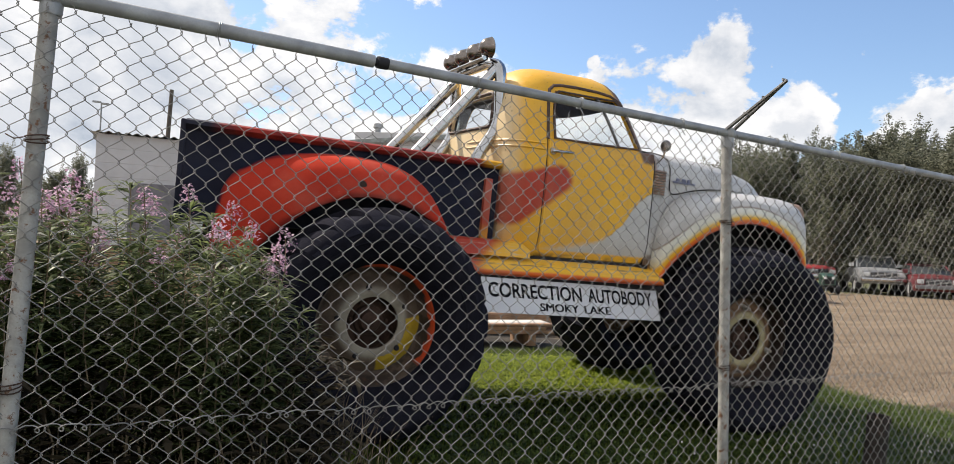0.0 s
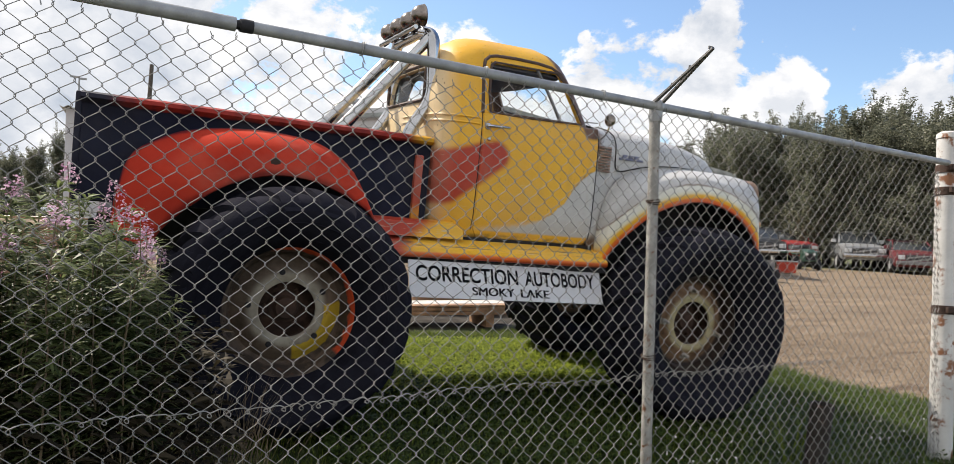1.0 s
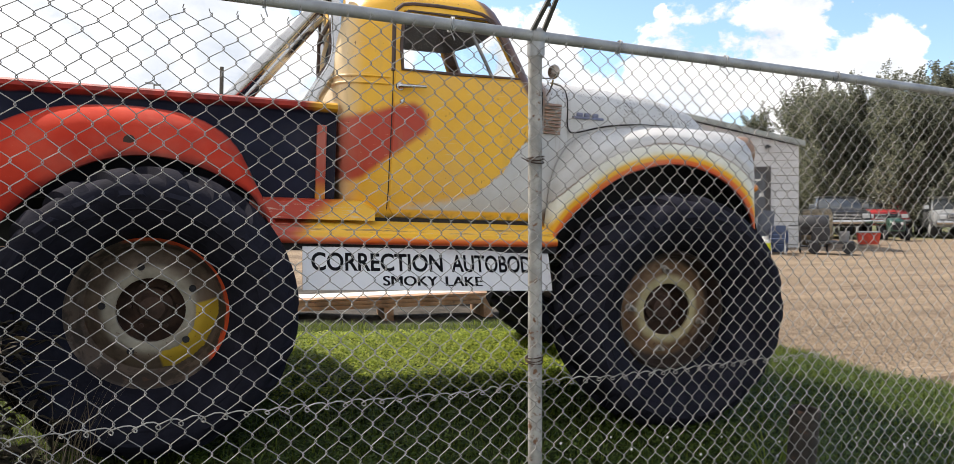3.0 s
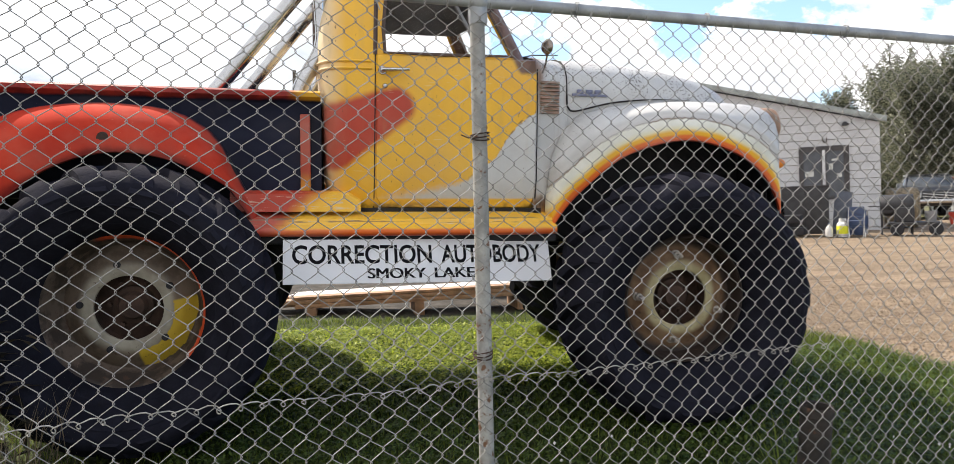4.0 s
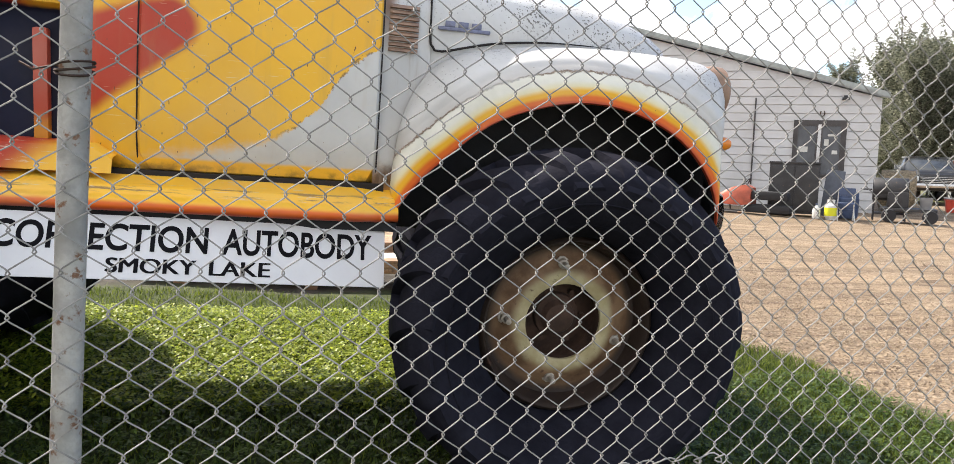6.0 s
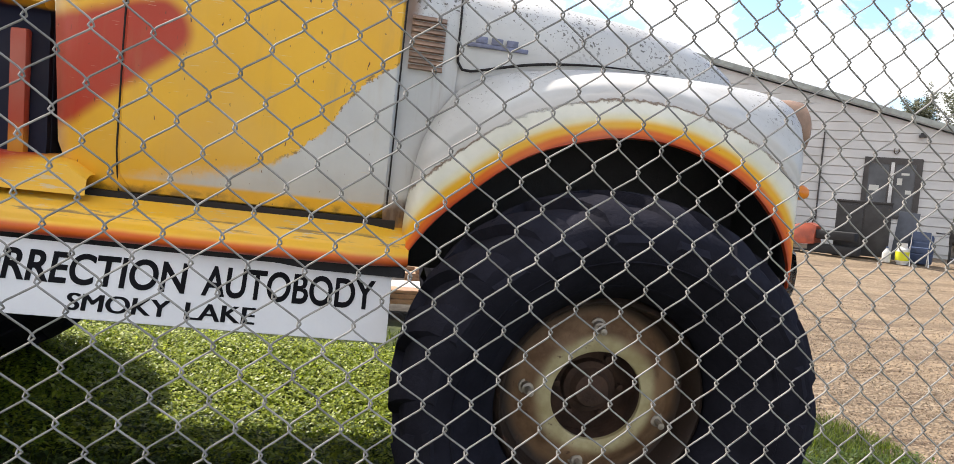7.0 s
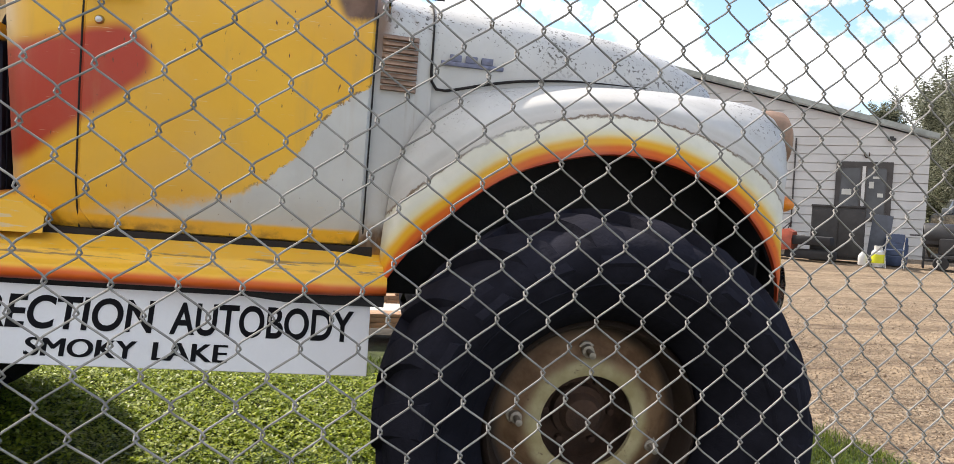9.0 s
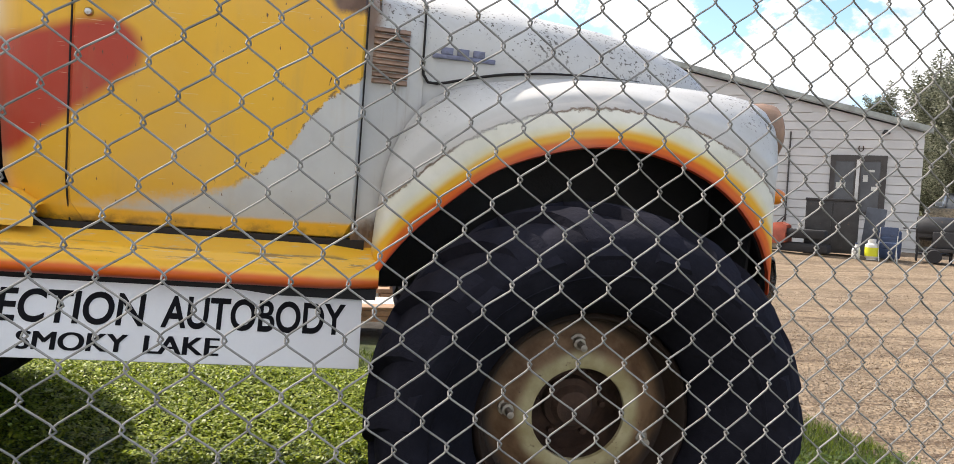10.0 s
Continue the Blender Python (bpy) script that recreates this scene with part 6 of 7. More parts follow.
for k, (x, y, s) in enumerate(((-0.97, -1.26, 1.02), (-0.92, -1.18, 0.98), (-0.99, -1.20, 0.93), (-0.95, -1.38, 0.70), (-0.88, -1.36, 0.66), (-1.15, -1.36, 0.74), (-0.80, -1.28, 0.55))):
    p = to_world(x, y)
    m = Matrix.Translation((p.x, p.y, float(gz(p.x, p.y)) - 0.02)) @ pose(0, 0, 0, 4 * math.sin(k), 5 * math.cos(k * 2), k * 50)
    if k == 0:
        first.matrix_basis = m
    else:
        copy_thing(first, m).scale = (s, s, s)


# ---- trees ----
def crown_mesh(seed, tall, wide, limbs=130, leaves=300):
    """Small leaves in drifts along many rising limbs, dense low down and feathery at the top."""
    r = np.random.default_rng(seed)
    P, ends = [], []
    for k in range(limbs):
        h = r.random() ** 0.75
        a = r.uniform(0, 6.28)
        reach = wide * (0.30 + 0.70 * r.random()) * (1.0 - 0.66 * h)
        z0 = tall * (0.02 + 0.66 * h)
        tip = np.array([reach * math.cos(a), reach * math.sin(a), z0 + tall * r.uniform(0.09, 0.18 + 0.16 * r.random())])
        foot = np.array([0, 0, z0])
        ends.append((foot, tip))
        s = r.uniform(0.22, 1.0, (leaves, 1))
        P.append(foot + (tip - foot) * s + r.normal(size=(leaves, 3)) * (0.23 - 0.18 * s) * np.array([1, 1, 1.15]) * wide / 2.4)
    P = np.concatenate(P)
    n = r.normal(size=P.shape)
    n /= np.linalg.norm(n, axis=1)[:, None]
    u = np.cross(n, [0.2, 0.1, 1.0])
    u /= np.linalg.norm(u, axis=1)[:, None]
    w = np.cross(n, u)
    q = r.uniform(0.024, 0.060, (len(P), 1))
    verts = np.stack([P - u * q, P + w * q * 0.55, P + u * q, P - w * q * 0.55], 1).reshape(-1, 3)
    faces = np.arange(len(P) * 4).reshape(-1, 4)
    return fast_mesh("crown", verts.tolist(), faces.tolist(), LEAFDARK), ends


def make_tree(seed, tall, wide):
    root = new("tree")
    me, ends = crown_mesh(seed, tall, wide)
    part("trunk", tube([(0, 0, -0.3), (0.05, 0, tall * 0.3), (0, 0.06, tall * 0.6), (0.03, 0, tall * 0.80)], [0.16, 0.12, 0.07, 0.02], 7), BARK, root)
    for foot, tip in ends[:12]:
        part("limb", tube([foot, foot * 0.45 + tip * 0.55, tip], [0.05, 0.03, 0.010], 5), BARK, root)
    c = new("crown", me)
    c.parent = root
    return tagged(root, "dark leafy poplar in the belt behind the yard", "tree", "tree belt")


grown = [make_tree(11, 9.0, 2.9), make_tree(12, 8.0, 2.7), make_tree(13, 10.0, 2.6), make_tree(14, 7.0, 3.0)]
r = random.Random(5)
k = 0
for row, (d0, a0, a1, step) in enumerate(((39, 41.8, 67, 1.8), (43, 40.7, 68, 1.6), (48, 30, 69, 1.8))):
    a = a0
    while a < a1:
        x, y = az(a + r.uniform(-.5, .5), d0 + r.uniform(-1.5, 1.5))
        tall = r.uniform(*((6.3, 7.8), (8.2, 10.0), (8.8, 10.4))[row]) if row < 2 or a > 40.5 else 4.6
        s = tall / (0.90 * (9.0, 8.0, 10.0, 7.0)[k % 4])
        m = Matrix.Translation((x, y, float(gz(x, y)))) @ pose(0, 0, 0, 0, 0, r.uniform(0, 360)) @ Matrix.Scale(s, 4)
        if k < 4:
            grown[k].matrix_basis = m
        else:
            c = copy_thing(grown[k % 4], m)
            c.scale = (s, s, s)
        k += 1
        a += step
x, y = az(37.2, 46)
c = copy_thing(grown[1], Matrix.Translation((x, y, float(gz(x, y)))))
c.scale = (1.05, 1.05, 1.05)
for i in range(28):
    x, y = -32 + i * 1.25, 72 + 4 * math.sin(i * 2.1)
    s = r.uniform(0.82, 1.10)
    c = copy_thing(grown[i % 4], Matrix.Translation((x, y, 0)) @ pose(0, 0, 0, 0, 0, r.uniform(0, 360)))
    c.scale = (s, s, s)
    tagged(c, "distant dark tree on the skyline", "tree", "far trees")


# ---- the long shed behind the truck's tail, poles ----
shed = tagged(new("shed"), "white block shed with a grey door and a corrugated roof edge", "building")
shed.matrix_basis = pose(-3.75, 24.0, 0.22, 0, 0, 2)
wall = part("wall", box(0, 7.0, 0, 5, -0.3, 4.55), SIDING, shed, smooth=False)
for k in range(9):
    part("siding_board", box(-0.004, 7.004, -0.012, 0.01, 0.05 + k * 0.5, 0.525 + k * 0.5, 0.01), SIDING, wall, smooth=False)
bm = bmesh.new()
add_grid(bm, [[(x, y, 4.60 + 0.035 * math.sin(x * 2 * math.pi / 0.3) + 0.02 * y) for x in np.arange(-0.2, 7.25, 0.05)] for y in (-0.25, 2.5, 5.2)])
part("roof", bm, FASCIA, shed, "dark corrugated roof sheet")
part("door", box(1.1, 3.0, -0.05, 0.0, -0.2, 2.9, 0.01), surf("grey_door", (0.16, 0.155, 0.17), 0.6, var=0.2), shed, "grey roller door", smooth=False)
pole = tagged(new("utility_pole"), "far wooden utility pole against the sky", "pole")
pole.matrix_basis = pose(-2.3, 63, 0, 0, 2.0, 0)
part("shaft", tube([(0, 0, 0), (0, 0, 13.9)], [0.22, 0.16], 8), BARK, pole)
lamp = tagged(new("lamp_post"), "thin far lamp post with a double head", "lamp post")
lamp.matrix_basis = pose(-6.65, 58, 0)
part("shaft", tube([(0, 0, 0), (0, 0, 11.4)], [0.09, 0.06], 6), GALV, lamp)
part("head", add_box(box(-0.62, -0.05, -0.1, 0.1, 11.35, 11.48), 0.05, 0.5, -0.1, 0.1, 11.25, 11.38), GALV, lamp)


# ---- parked vehicles ----
HEADGLASS = surf("headlight_clear", (0.65, 0.66, 0.66), 0.15, var=0.1)
CARGLASS = surf("car_glass", (0.05, 0.055, 0.06), 0.08, var=0.3, scale=3)
GREYPL = surf("grey_plastic", (0.20, 0.20, 0.205), 0.6, var=0.15)


def car_paint(name, col, rough=0.3):
    return surf(name, col, rough, 0.0, var=0.15, scale=2, dist=0.0005, dirt=tuple(c * 0.6 + 0.05 for c in col), dirt_at=0.64)


def loft_body(stations, top_round=0.10):
    """Cross-sections along the car: y, half width, underside, top."""
    rows = []
    for y, w, lo, hi in stations:
        t = min(top_round, (hi - lo) * 0.4)
        half = [(w * 0.92, lo), (w, lo + 0.10), (w, hi - t * 1.5), (w * 0.97, hi - t * 0.5), (w * 0.86, hi - 0.01), (w * 0.4, hi + 0.015)]
        rows.append([(-x, y, z) for x, z in half] + [(x, y, z) for x, z in half[::-1]])
    bm = bmesh.new()
    add_grid(bm, rows, True, True)
    return bm


def vehicle(name, label, place, turn, paint, kind, two_tone=None):
    """A parked car seen from its front: kind is 'pickup', 'suv' or 'sedan'. Its nose points to -y."""
    root = tagged(new(name), label, "car" if kind == "sedan" else "truck" if kind == "pickup" else "car")
    x, y = place
    root.matrix_basis = pose(x, y, float(gz(x, y)), 0, 0, turn)
    up = {"pickup": 0.22, "suv": 0.20, "sedan": 0.0}[kind]
    W = {"pickup": 0.96, "suv": 0.95, "sedan": 0.88}[kind]
    hood, belt, roof = 0.98 + up, 1.02 + up, {"pickup": 1.62 + up * 0.6, "suv": 1.66 + up * 0.6, "sedan": 1.45}[kind]
    length = 5.2 if kind == "pickup" else 4.7
    body = part("body", loft_body([(0, W * 0.90, 0.40 + up, hood - 0.22), (0.06, W * 0.96, 0.30 + up, hood - 0.10), (0.3, W, 0.28 + up, hood - 0.03), (1.15, W, 0.28 + up, hood + 0.03), (1.3, W, 0.28 + up, belt), (length - 0.4, W, 0.28 + up, belt), (length - 0.05, W * 0.95, 0.35 + up, belt - 0.05), (length, W * 0.9, 0.42 + up, belt - 0.2)]), paint, root, angle=40)
    c0, c1 = (1.25, 3.1) if kind == "pickup" else (1.2, length - 0.25)
    rows = []
    for z, f0, f1, w in ((belt - 0.02, 0, 0, 0.97), (belt + 0.15, 0.16, 0.08, 0.93), (roof - 0.12, 0.52, 0.30, 0.82), (roof - 0.05, 0.62, 0.36, 0.78)):
        y0, y1, ww = c0 + f0, c1 - f1, W * w
        rows.append([(-ww * 0.93, y0, z), (-ww, y0 + 0.12, z), (-ww, y1 - 0.1, z), (-ww * 0.9, y1, z), (ww * 0.9, y1, z), (ww, y1 - 0.1, z), (ww, y0 + 0.12, z), (ww * 0.93, y0, z)])
    bm = bmesh.new()
    add_grid(bm, rows, True, True)
    part("cabin_glass", bm, CARGLASS, root, "dark cabin windows", angle=40)
    bm = loft_body([(c0 + 0.60, W * 0.74, roof - 0.075, roof - 0.03), (c0 + 0.75, W * 0.80, roof - 0.08, roof), (c1 - 0.55, W * 0.80, roof - 0.08, roof), (c1 - 0.33, W * 0.75, roof - 0.085, roof - 0.04)], 0.05)
    part("roof", bm, two_tone or paint, root, angle=40)
    for s in (-1, 1):
        part("pillar", tube([(s * W * 0.90, c0 + 0.02, belt), (s * W * 0.77, c0 + 0.60, roof - 0.05)], 0.035, 6), paint, root)
        part("mirror", add_box(bmesh.new(), s * W - 0.02 if s > 0 else -W - 0.20, s * W + 0.20 if s > 0 else -W + 0.02, c0 + 0.25, c0 + 0.36, belt + 0.02, belt + 0.19, 0.03), two_tone or paint, root)
        part("headlight", box(min(s * W * 0.60, s * W * 0.90), max(s * W * 0.60, s * W * 0.90), -0.03, 0.08, hood - 0.36, hood - 0.17, 0.03), HEADGLASS, root, "clear headlight")
        for yy in (0.85, length - 1.0):
            rr = 0.33 + up * 0.25
            wheel = part("wheel", lathe([(0.0, -0.10), (rr * 0.55, -0.10), (rr * 0.60, -0.06)], 18, "x", (0, 0, 0)), GALV, root, at=pose(s * (W - 0.02), yy, rr, 0, 0, 0 if s < 0 else 180))
            part("tyre", lathe([(rr * 0.60, -0.09), (rr * 0.9, -0.12), (rr, -0.07), (rr, 0.10), (rr * 0.9, 0.13), (rr * 0.6, 0.1)], 22, "x"), BLACK, wheel)
    g = part("grille", box(-W * 0.56, W * 0.56, -0.035, 0.05, hood - 0.40, hood - 0.16, 0.01), BLACK, root, "black grille")
    for k in range(4):
        part("grille_bar", box(-W * 0.55, W * 0.55, -0.05, -0.03, hood - 0.385 + k * 0.06, hood - 0.365 + k * 0.06), CHROME, g)
    part("bumper", box(-W * 0.98, W * 0.98, -0.12, 0.06, 0.40 + up, 0.56 + up, 0.03), GREYPL if kind == "sedan" else CHROME, root, "front bumper")
    return root


def garden_tractor(place, turn):
    """A small ride-on tractor, nose to -y."""
    root = tagged(new("garden_tractor"), "small dark green ride-on garden tractor parked on the gravel", "tractor")
    root.matrix_basis = pose(place[0], place[1], float(gz(*place)), 0, 0, turn)
    part("hood", loft_body([(0, 0.24, 0.38, 0.72), (0.1, 0.27, 0.34, 0.80), (0.75, 0.28, 0.34, 0.86), (0.8, 0.26, 0.34, 0.84)], 0.08), GREENCAR, root, "dark green hood")
    part("grille", box(-0.18, 0.18, -0.02, 0.02, 0.42, 0.68, 0.01), BLACK, root)
    for x in (-0.14, 0.14):
        part("headlight", lathe([(0.0, -0.05), (0.05, -0.045), (0.06, -0.01)], 12, "y", (x, 0.0, 0.66)), HEADGLASS, root, "round headlight")
    part("frame", box(-0.22, 0.22, 0.1, 1.5, 0.26, 0.36, 0.02), BLACK, root)
    for s in (-1, 1):
        for yy, rr, ww in ((0.3, 0.2, 0.14), (1.3, 0.29, 0.22)):
            wheel = part("wheel", lathe([(0.0, -0.06), (rr * 0.5, -0.06), (rr * 0.55, -0.02)], 14, "x"), HEADGLASS, root, at=pose(s * (0.34 + ww / 4), yy, rr, 0, 0, 0 if s < 0 else 180))
            part("tyre", lathe([(rr * 0.55, -ww / 2), (rr * 0.9, -ww / 2), (rr, -ww / 3), (rr, ww / 3), (rr * 0.9, ww / 2), (rr * 0.55, ww / 2)], 18, "x"), BLACK, wheel)
        part("fender", box(min(s * 0.26, s * 0.52), max(s * 0.26, s * 0.52), 0.98, 1.58, 0.60, 0.66, 0.02), GREENCAR, root)
    part("seat", add_box(box(-0.2, 0.2, 1.02, 1.40, 0.62, 0.72, 0.03), -0.2, 0.2, 1.36, 1.46, 0.70, 1.02, 0.03), BLACK, root, "black seat")
    part("steering_wheel", lathe([(0.15 + 0.014 * math.cos(a), 0.014 * math.sin(a)) for a in np.linspace(0, 2 * math.pi, 7)], 18, "z"), BLACK, root, at=pose(0, 0.86, 1.0, 30, 0, 0))
    part("steering_column", tube([(0, 0.70, 0.8), (0, 0.86, 1.0)], 0.02, 6), BLACK, root)
    return root


MAROON, DKRED, SILVER = car_paint("maroon_paint", (0.13, 0.025, 0.03)), car_paint("red_paint", (0.36, 0.03, 0.035)), car_paint("silver_paint", (0.24, 0.25, 0.26))
BLACKCAR, GREENCAR, NAVYCAR = car_paint("black_paint", (0.02, 0.02, 0.022)), car_paint("green_paint", (0.03, 0.07, 0.05)), car_paint("blue_grey_paint", (0.16, 0.19, 0.24))
vehicle("pickup_truck", "red pickup with a silver nose parked under the trees", (28.1, 22.3), -30, DKRED, "pickup", SILVER)
vehicle("sport_utility_vehicle", "silver off-road wagon with a white roof parked by the trees", (28.8, 19.2), -38, SILVER, "suv", surf("white_roof", (0.6, 0.6, 0.6), 0.4, var=0.05))
vehicle("sedan", "maroon car with a grey bumper parked on the gravel", (29.2, 16.9), -42, MAROON, "sedan")
vehicle("sedan", "blue-grey car parked at the end of the row", (30.2, 14.6), -46, NAVYCAR, "sedan")
garden_tractor((24.0, 17.9), -38)
vehicle("pickup_truck", "black pickup parked beyond the hay bale", (23.6, 20.0), -32, BLACKCAR, "pickup", SILVER)


# ---- clutter before the workshop ----
def spot(name, label, category, bearing, dist, turn=0.0, size=0.86):
    root = tagged(new(name), label, category)
    x, y = az(bearing, dist * 1.12)
    root.matrix_basis = pose(x, y, float(gz(x, y)), 0, 0, turn) @ Matrix.Scale(size, 4)
    return root


STEEL = surf("dark_steel", (0.035, 0.034, 0.036), 0.55, 0.2, var=0.3, scale=4, dirt=(0.09, 0.06, 0.045), dirt_at=0.62)
BLUE = surf("blue_plastic", (0.045, 0.07, 0.14), 0.5, var=0.25)
SLATE = surf("slate_panel", (0.075, 0.085, 0.11), 0.5, var=0.2)
REDPL = surf("red_plastic", (0.50, 0.055, 0.03), 0.45, var=0.2)
ORANGEPL = surf("orange_cowl", (0.33, 0.06, 0.025), 0.4, var=0.3)
WHITEPL = surf("white_plastic", (0.62, 0.62, 0.60), 0.45, var=0.1)
YELLOWPL = surf("yellow_label", (0.60, 0.62, 0.02), 0.5, var=0.1)
HAY = surf("hay", (0.32, 0.25, 0.16), 0.95, var=0.45, scale=14, fine=50, dist=0.04)
WOOD = surf("rough_lumber", (0.34, 0.20, 0.115), 0.8, var=0.35, scale=5, fine=70, dist=0.002, dirt=(0.20, 0.13, 0.08), dirt_at=0.6)
PALEWOOD = surf("pale_board", (0.62, 0.58, 0.52), 0.7, var=0.15, scale=4)

cab1 = spot("metal_cabinet", "dark steel cabinet with a hinged lid standing on the gravel", "cabinet", 34.6, 17.6, -33)
part("body", box(-0.64, 0.64, -0.4, 0.4, 0.05, 1.42, 0.015), STEEL, cab1)
part("lid", box(-0.66, 0.66, -0.43, 0.43, 1.42, 1.48, 0.012), STEEL, cab1)
for x in (-0.6, 0.6):
    part("foot", box(x - 0.05, x + 0.05, -0.38, 0.38, 0, 0.05), STEEL, cab1)
for x in (-0.62, 0.02):
    part("door", box(x, x + 0.60, -0.425, -0.40, 0.12, 1.36, 0.01), STEEL, cab1)
panel = spot("leaning_panel", "slate blue sheet panel leaning beside the cabinet", "panel", 37.0, 17.7, -36)
part("sheet", box(-0.24, 0.24, -0.03, 0.03, 0, 1.30, 0.01), SLATE, panel, at=pose(0, 0, 0, -8, 5, 0))
tank = spot("propane_cylinder", "white propane cylinder with a yellow label", "gas cylinder", 37.1, 16.9)
part("body", lathe([(0.0, 0.02), (0.11, 0.03), (0.152, 0.08), (0.156, 0.12), (0.156, 0.33), (0.148, 0.38), (0.10, 0.425), (0.0, 0.44)], 24, "z"), WHITEPL, tank)
part("label", lathe([(0.158, 0.10), (0.159, 0.11), (0.159, 0.31), (0.158, 0.32)], 24, "z"), YELLOWPL, tank, "yellow wrap label")
part("collar", lathe([(0.085, 0.42), (0.095, 0.42), (0.095, 0.53), (0.085, 0.53)], 20, "z"), WHITEPL, tank)
part("valve", add_lathe(tube([(0, 0, 0.43), (0, 0, 0.52)], 0.02, 8), [(0.0, 0.54), (0.035, 0.535), (0.035, 0.515), (0.0, 0.51)], 10, "z"), CHROME, tank)
part("foot_ring", lathe([(0.10, 0.0), (0.112, 0.0), (0.112, 0.05), (0.10, 0.05)], 20, "z"), WHITEPL, tank)
jug = spot("water_jug", "white plastic jug on the gravel", "jug", 36.2, 16.9)
part("body", lathe([(0.0, 0.0), (0.09, 0.005), (0.10, 0.03), (0.10, 0.22), (0.08, 0.28), (0.03, 0.33), (0.025, 0.37), (0.0, 0.37)], 18, "z"), WHITEPL, jug)
part("cap", lathe([(0.03, 0.365), (0.032, 0.40), (0.0, 0.405)], 12, "z"), BLUE, jug)
barrel = spot("plastic_barrel", "blue plastic barrel beside stacked chairs", "barrel", 38.1, 17.6)
part("body", lathe([(0.0, 0.0), (0.25, 0.01), (0.27, 0.04), (0.285, 0.25), (0.27, 0.27), (0.285, 0.29), (0.285, 0.55), (0.27, 0.57), (0.27, 0.70), (0.24, 0.74), (0.0, 0.74)], 24, "z"), BLUE, barrel)
chair = spot("folding_chair", "white tube folding chair leaning in the clutter", "chair", 38.0, 16.9, -30)
for x in (-0.2, 0.2):
    part("front_leg", tube([(x, 0.12, 0), (x, -0.14, 0.85)], 0.012, 6), WHITEPL, chair)
    part("rear_leg", tube([(x, -0.2, 0), (x, 0.1, 0.46)], 0.012, 6), WHITEPL, chair)
part("seat", box(-0.2, 0.2, -0.16, 0.14, 0.44, 0.47, 0.01), BLUE, chair)
part("backrest", box(-0.2, 0.2, -0.145, -0.115, 0.66, 0.86, 0.01), BLUE, chair)
grill = spot("barbecue_grill", "black barbecue grill with a round lid on a cart", "grill", 40.6, 17.9, -38)
part("lid", lathe([(0.30, -0.42), (0.31, -0.40), (0.31, 0.40), (0.30, 0.42), (0.0, 0.42)], 20, "x", (0, 0, 0.85)), STEEL, grill)
part("fire_box", box(-0.42, 0.42, -0.28, 0.28, 0.62, 0.86, 0.03), STEEL, grill)
part("shelf", box(-0.72, -0.44, -0.24, 0.24, 0.82, 0.85, 0.005), STEEL, grill)
for x in (-0.38, 0.38):
    for y in (-0.22, 0.22):
        part("leg", box(x - 0.02, x + 0.02, y - 0.02, y + 0.02, 0, 0.64), STEEL, grill)
part("base_shelf", box(-0.40, 0.40, -0.24, 0.24, 0.18, 0.22), STEEL, grill)
bale = spot("hay_bale", "large weathered round hay bale beside the workshop corner", "hay bale", 41.0, 21.4, -40, 0.72)
bm = lathe([(0.0, -0.62), (0.55, -0.62), (0.78, -0.56), (0.83, -0.3), (0.84, 0.3), (0.78, 0.56), (0.55, 0.62), (0.0, 0.62)], 36, "x", (0, 0, 0.80))
for v in bm.verts:
    v.co += v.co.normalized() * 0.05 * noise.noise(v.co * 4)
part("roll", bm, HAY, bale)
crate = spot("equipment_cart", "dark low cart loaded with scrap parts", "cart", 41.8, 17.8, -38)
part("deck", box(-0.7, 0.6, -0.4, 0.4, 0.30, 0.38, 0.01), STEEL, crate)
for x in (-0.5, 0.45):
    part("wheel", lathe([(0.0, -0.46), (0.16, -0.46), (0.18, -0.42), (0.18, -0.36), (0.0, -0.36)], 16, "y", (x, 0, 0.18)), BLACK, crate)
part("engine_block", add_box(box(-0.55, -0.05, -0.25, 0.2, 0.38, 0.80, 0.05), -0.4, -0.2, -0.1, 0.1, 0.8, 0.95, 0.03), STEEL, crate)
part("bucket", lathe([(0.0, 0.38), (0.13, 0.38), (0.16, 0.68), (0.15, 0.68), (0.12, 0.40)], 16, "z", (0.35, -0.1, 0)), GREYPL, crate)
tote = spot("storage_tote", "red plastic storage tote with a grey lid", "tote", 44.5, 23.4, -40)
bm = bmesh.new()
add_grid(bm, [[(-w, -d, z), (w, -d, z), (w, d, z), (-w, d, z)] for w, d, z in ((0.34, 0.22, 0.0), (0.40, 0.27, 0.40), (0.42, 0.29, 0.41), (0.42, 0.29, 0.44))], True, True)
part("tub", bm, REDPL, tote, smooth=False)
part("lid", box(-0.43, 0.43, -0.30, 0.30, 0.44, 0.49, 0.02), GREYPL, tote)
sled = spot("snowmobile", "old orange and black snowmobile on the gravel", "snowmobile", 31.3, 17.2, -50)
bm = bmesh.new()
rows = []
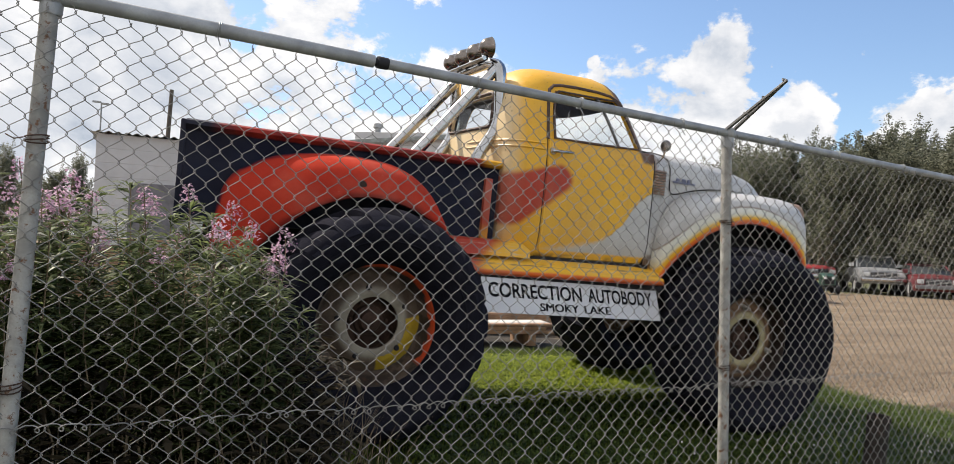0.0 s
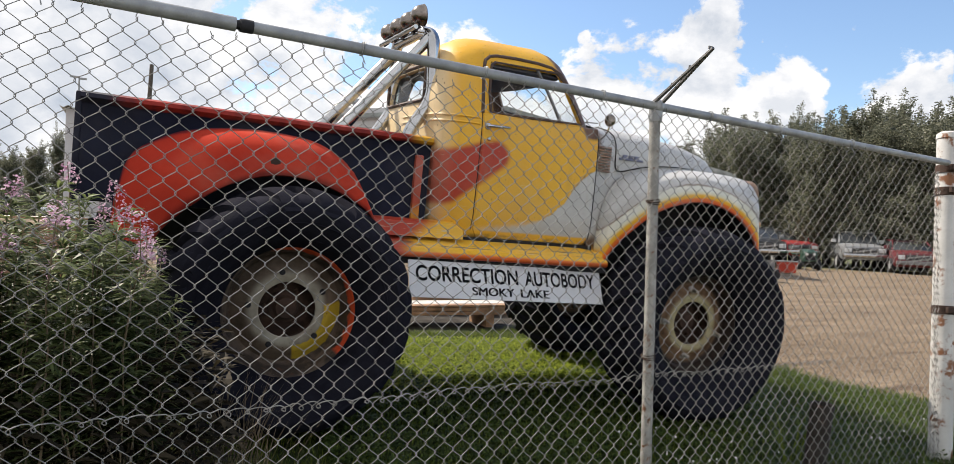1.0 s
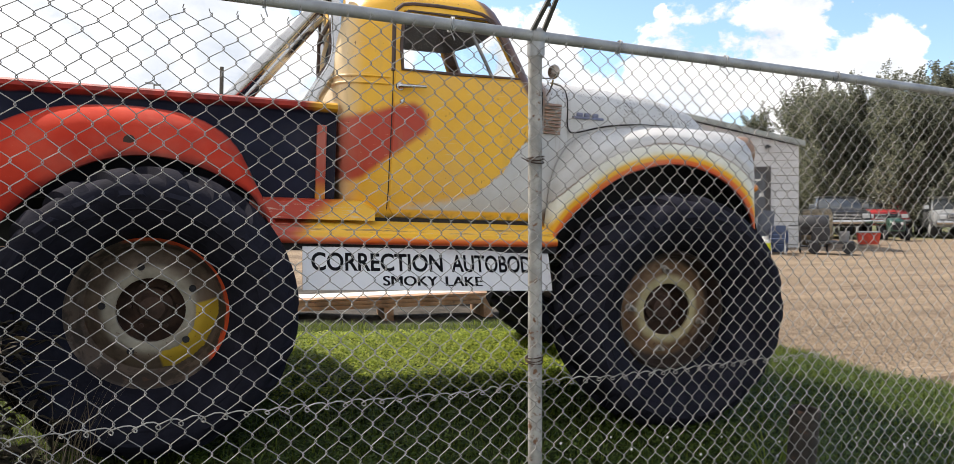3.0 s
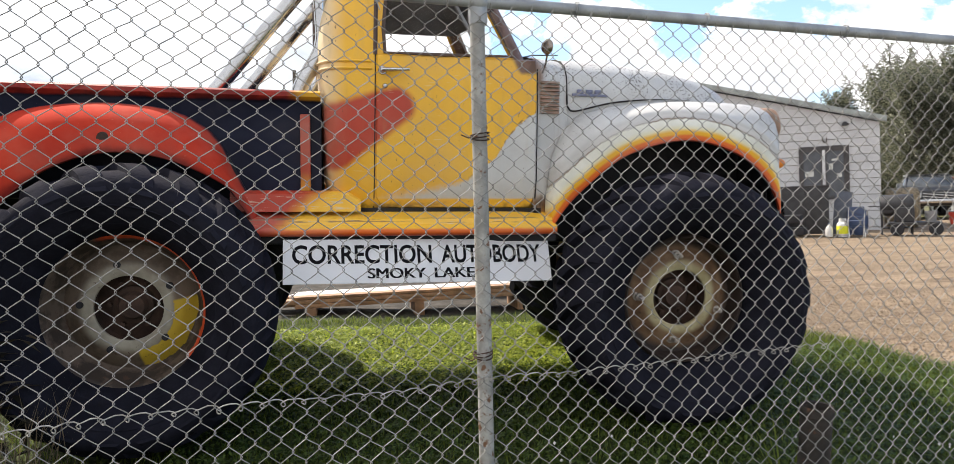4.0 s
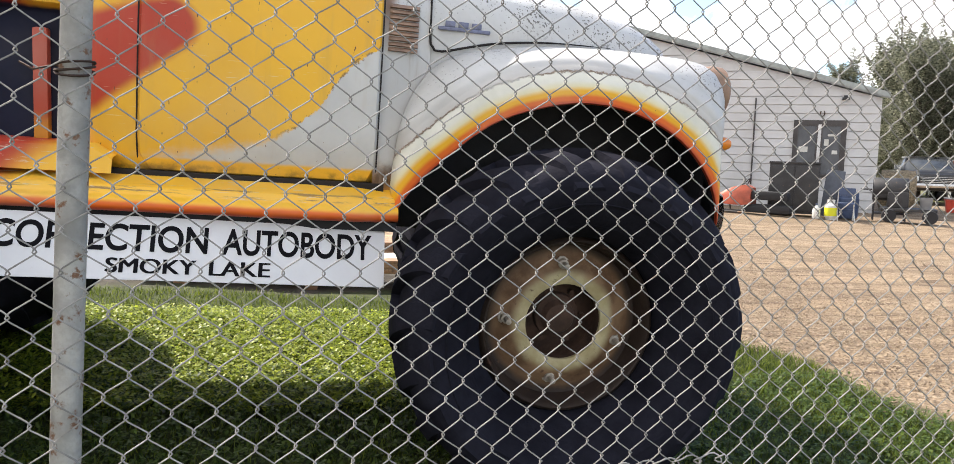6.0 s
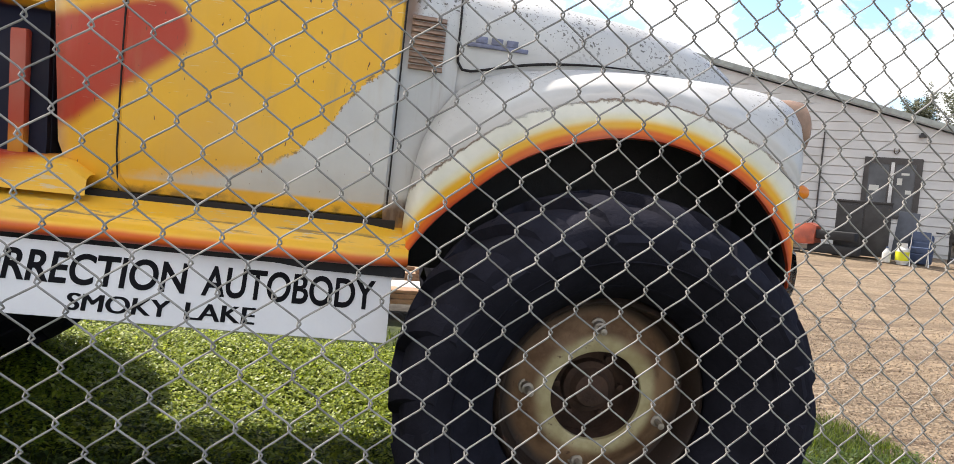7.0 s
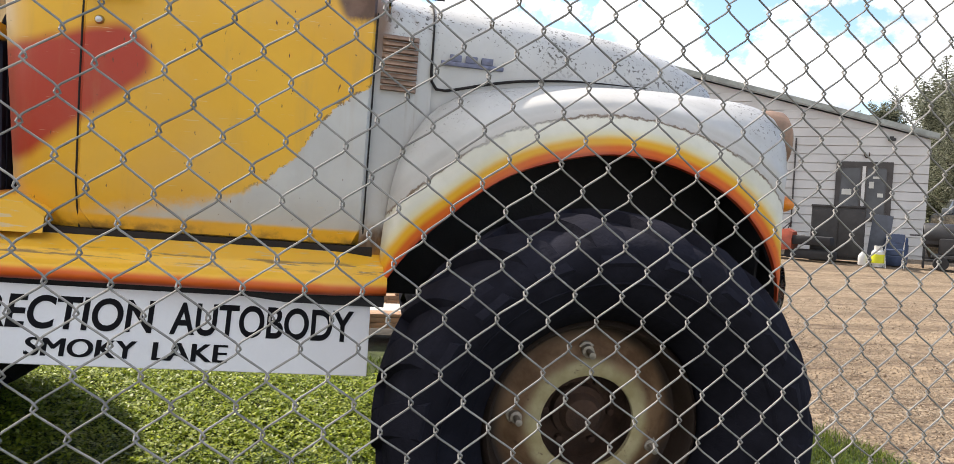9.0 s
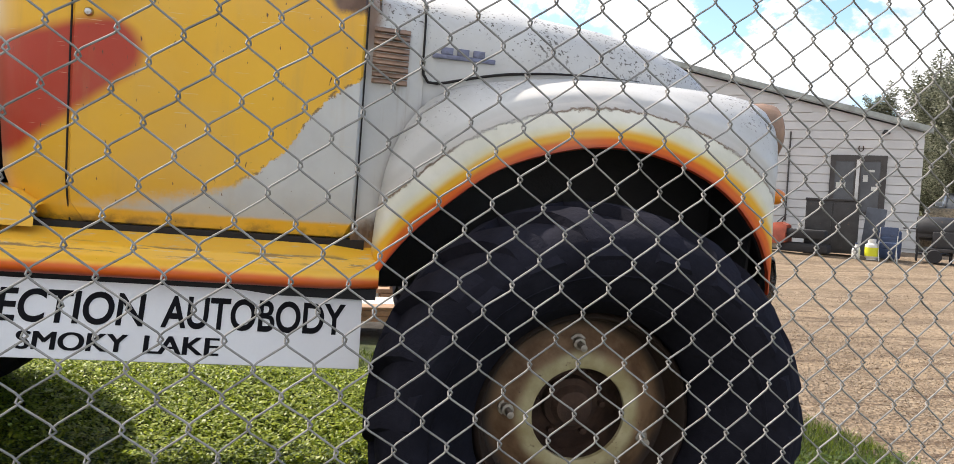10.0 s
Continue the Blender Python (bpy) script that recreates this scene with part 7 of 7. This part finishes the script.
for x, w, lo, hi in ((-0.75, 0.16, 0.32, 0.40), (-0.6, 0.30, 0.25, 0.52), (-0.2, 0.36, 0.22, 0.72), (0.1, 0.34, 0.22, 0.78), (0.3, 0.28, 0.25, 0.70)):
    rows.append([(x, -w, lo), (x, -w, (lo + hi) / 2), (x, -w * 0.6, hi), (x, w * 0.6, hi), (x, w, (lo + hi) / 2), (x, w, lo)])
add_grid(bm, rows, True, True)
part("cowl", bm, ORANGEPL, sled, angle=50)
part("seat", box(0.25, 1.25, -0.19, 0.19, 0.38, 0.62, 0.06), BLACK, sled)
part("windscreen", tube([(0.05, -0.2, 0.78), (0.2, 0, 0.98), (0.05, 0.2, 0.78)], 0.015, 6), BLACK, sled)
part("track", box(0.1, 1.35, -0.2, 0.2, 0.02, 0.26, 0.08), BLACK, sled)
for y in (-0.36, 0.36):
    part("ski", tube(bend([(-1.05, y, 0.20), (-0.85, y, 0.03), (0.0, y, 0.03)], 0.12), 0.03, 6), STEEL, sled)
    part("ski_strut", tube([(-0.45, y * 0.6, 0.35), (-0.45, y, 0.05)], 0.02, 6), STEEL, sled)


# ---- lumber behind the truck ----
def plank_stack(name, label, x, y, turn, layers, n, length, pale, deep=1.0):
    root = tagged(new(name), label, "lumber")
    p = to_world(x, y)
    root.matrix_basis = pose(p.x, p.y, float(gz(p.x, p.y)), 0, 0, turn)
    for k in range(3):
        part("bearer", box(-length * 0.4 + k * length * 0.4 - 0.05, -length * 0.4 + k * length * 0.4 + 0.05, -deep / 2, deep / 2, -0.05, 0.10, 0.006), WOOD, root)
    r = random.Random(len(name) + layers)
    z = 0.10
    for l in range(layers):
        t = 0.045 if l != pale else 0.03
        for k in range(n):
            y0 = -deep / 2 + k * (deep / n)
            dx = r.uniform(-0.12, 0.12)
            top = l == pale and k > 0
            part("plank", box(-length / 2 + dx, length / 2 + dx, y0, y0 + deep / n - 0.012, z, z + t - 0.004, 0.004), PALEWOOD if top else WOOD, root)
        z += t
        if l % 7 == 5:
            for k in range(3):
                part("spacer", box(-length * 0.38 + k * length * 0.38 - 0.04, -length * 0.38 + k * length * 0.38 + 0.04, -deep / 2, deep / 2, z, z + 0.07), WOOD, root)
            z += 0.07
    return root


plank_stack("lumber_stack", "low stack of rough brown planks with a pale top layer", 1.86, 3.78, -1, 3, 3, 2.7, 2, 0.55)
plank_stack("lumber_stack", "low stack of rough brown planks on bearers in the grass", 3.30, 5.0, 2, 4, 4, 1.7, 9, 0.7)
plank_stack("lumber_stack", "stack of weathered planks with a pale top behind the weeds", -2.35, 6.4, 6, 14, 5, 2.8, 13)
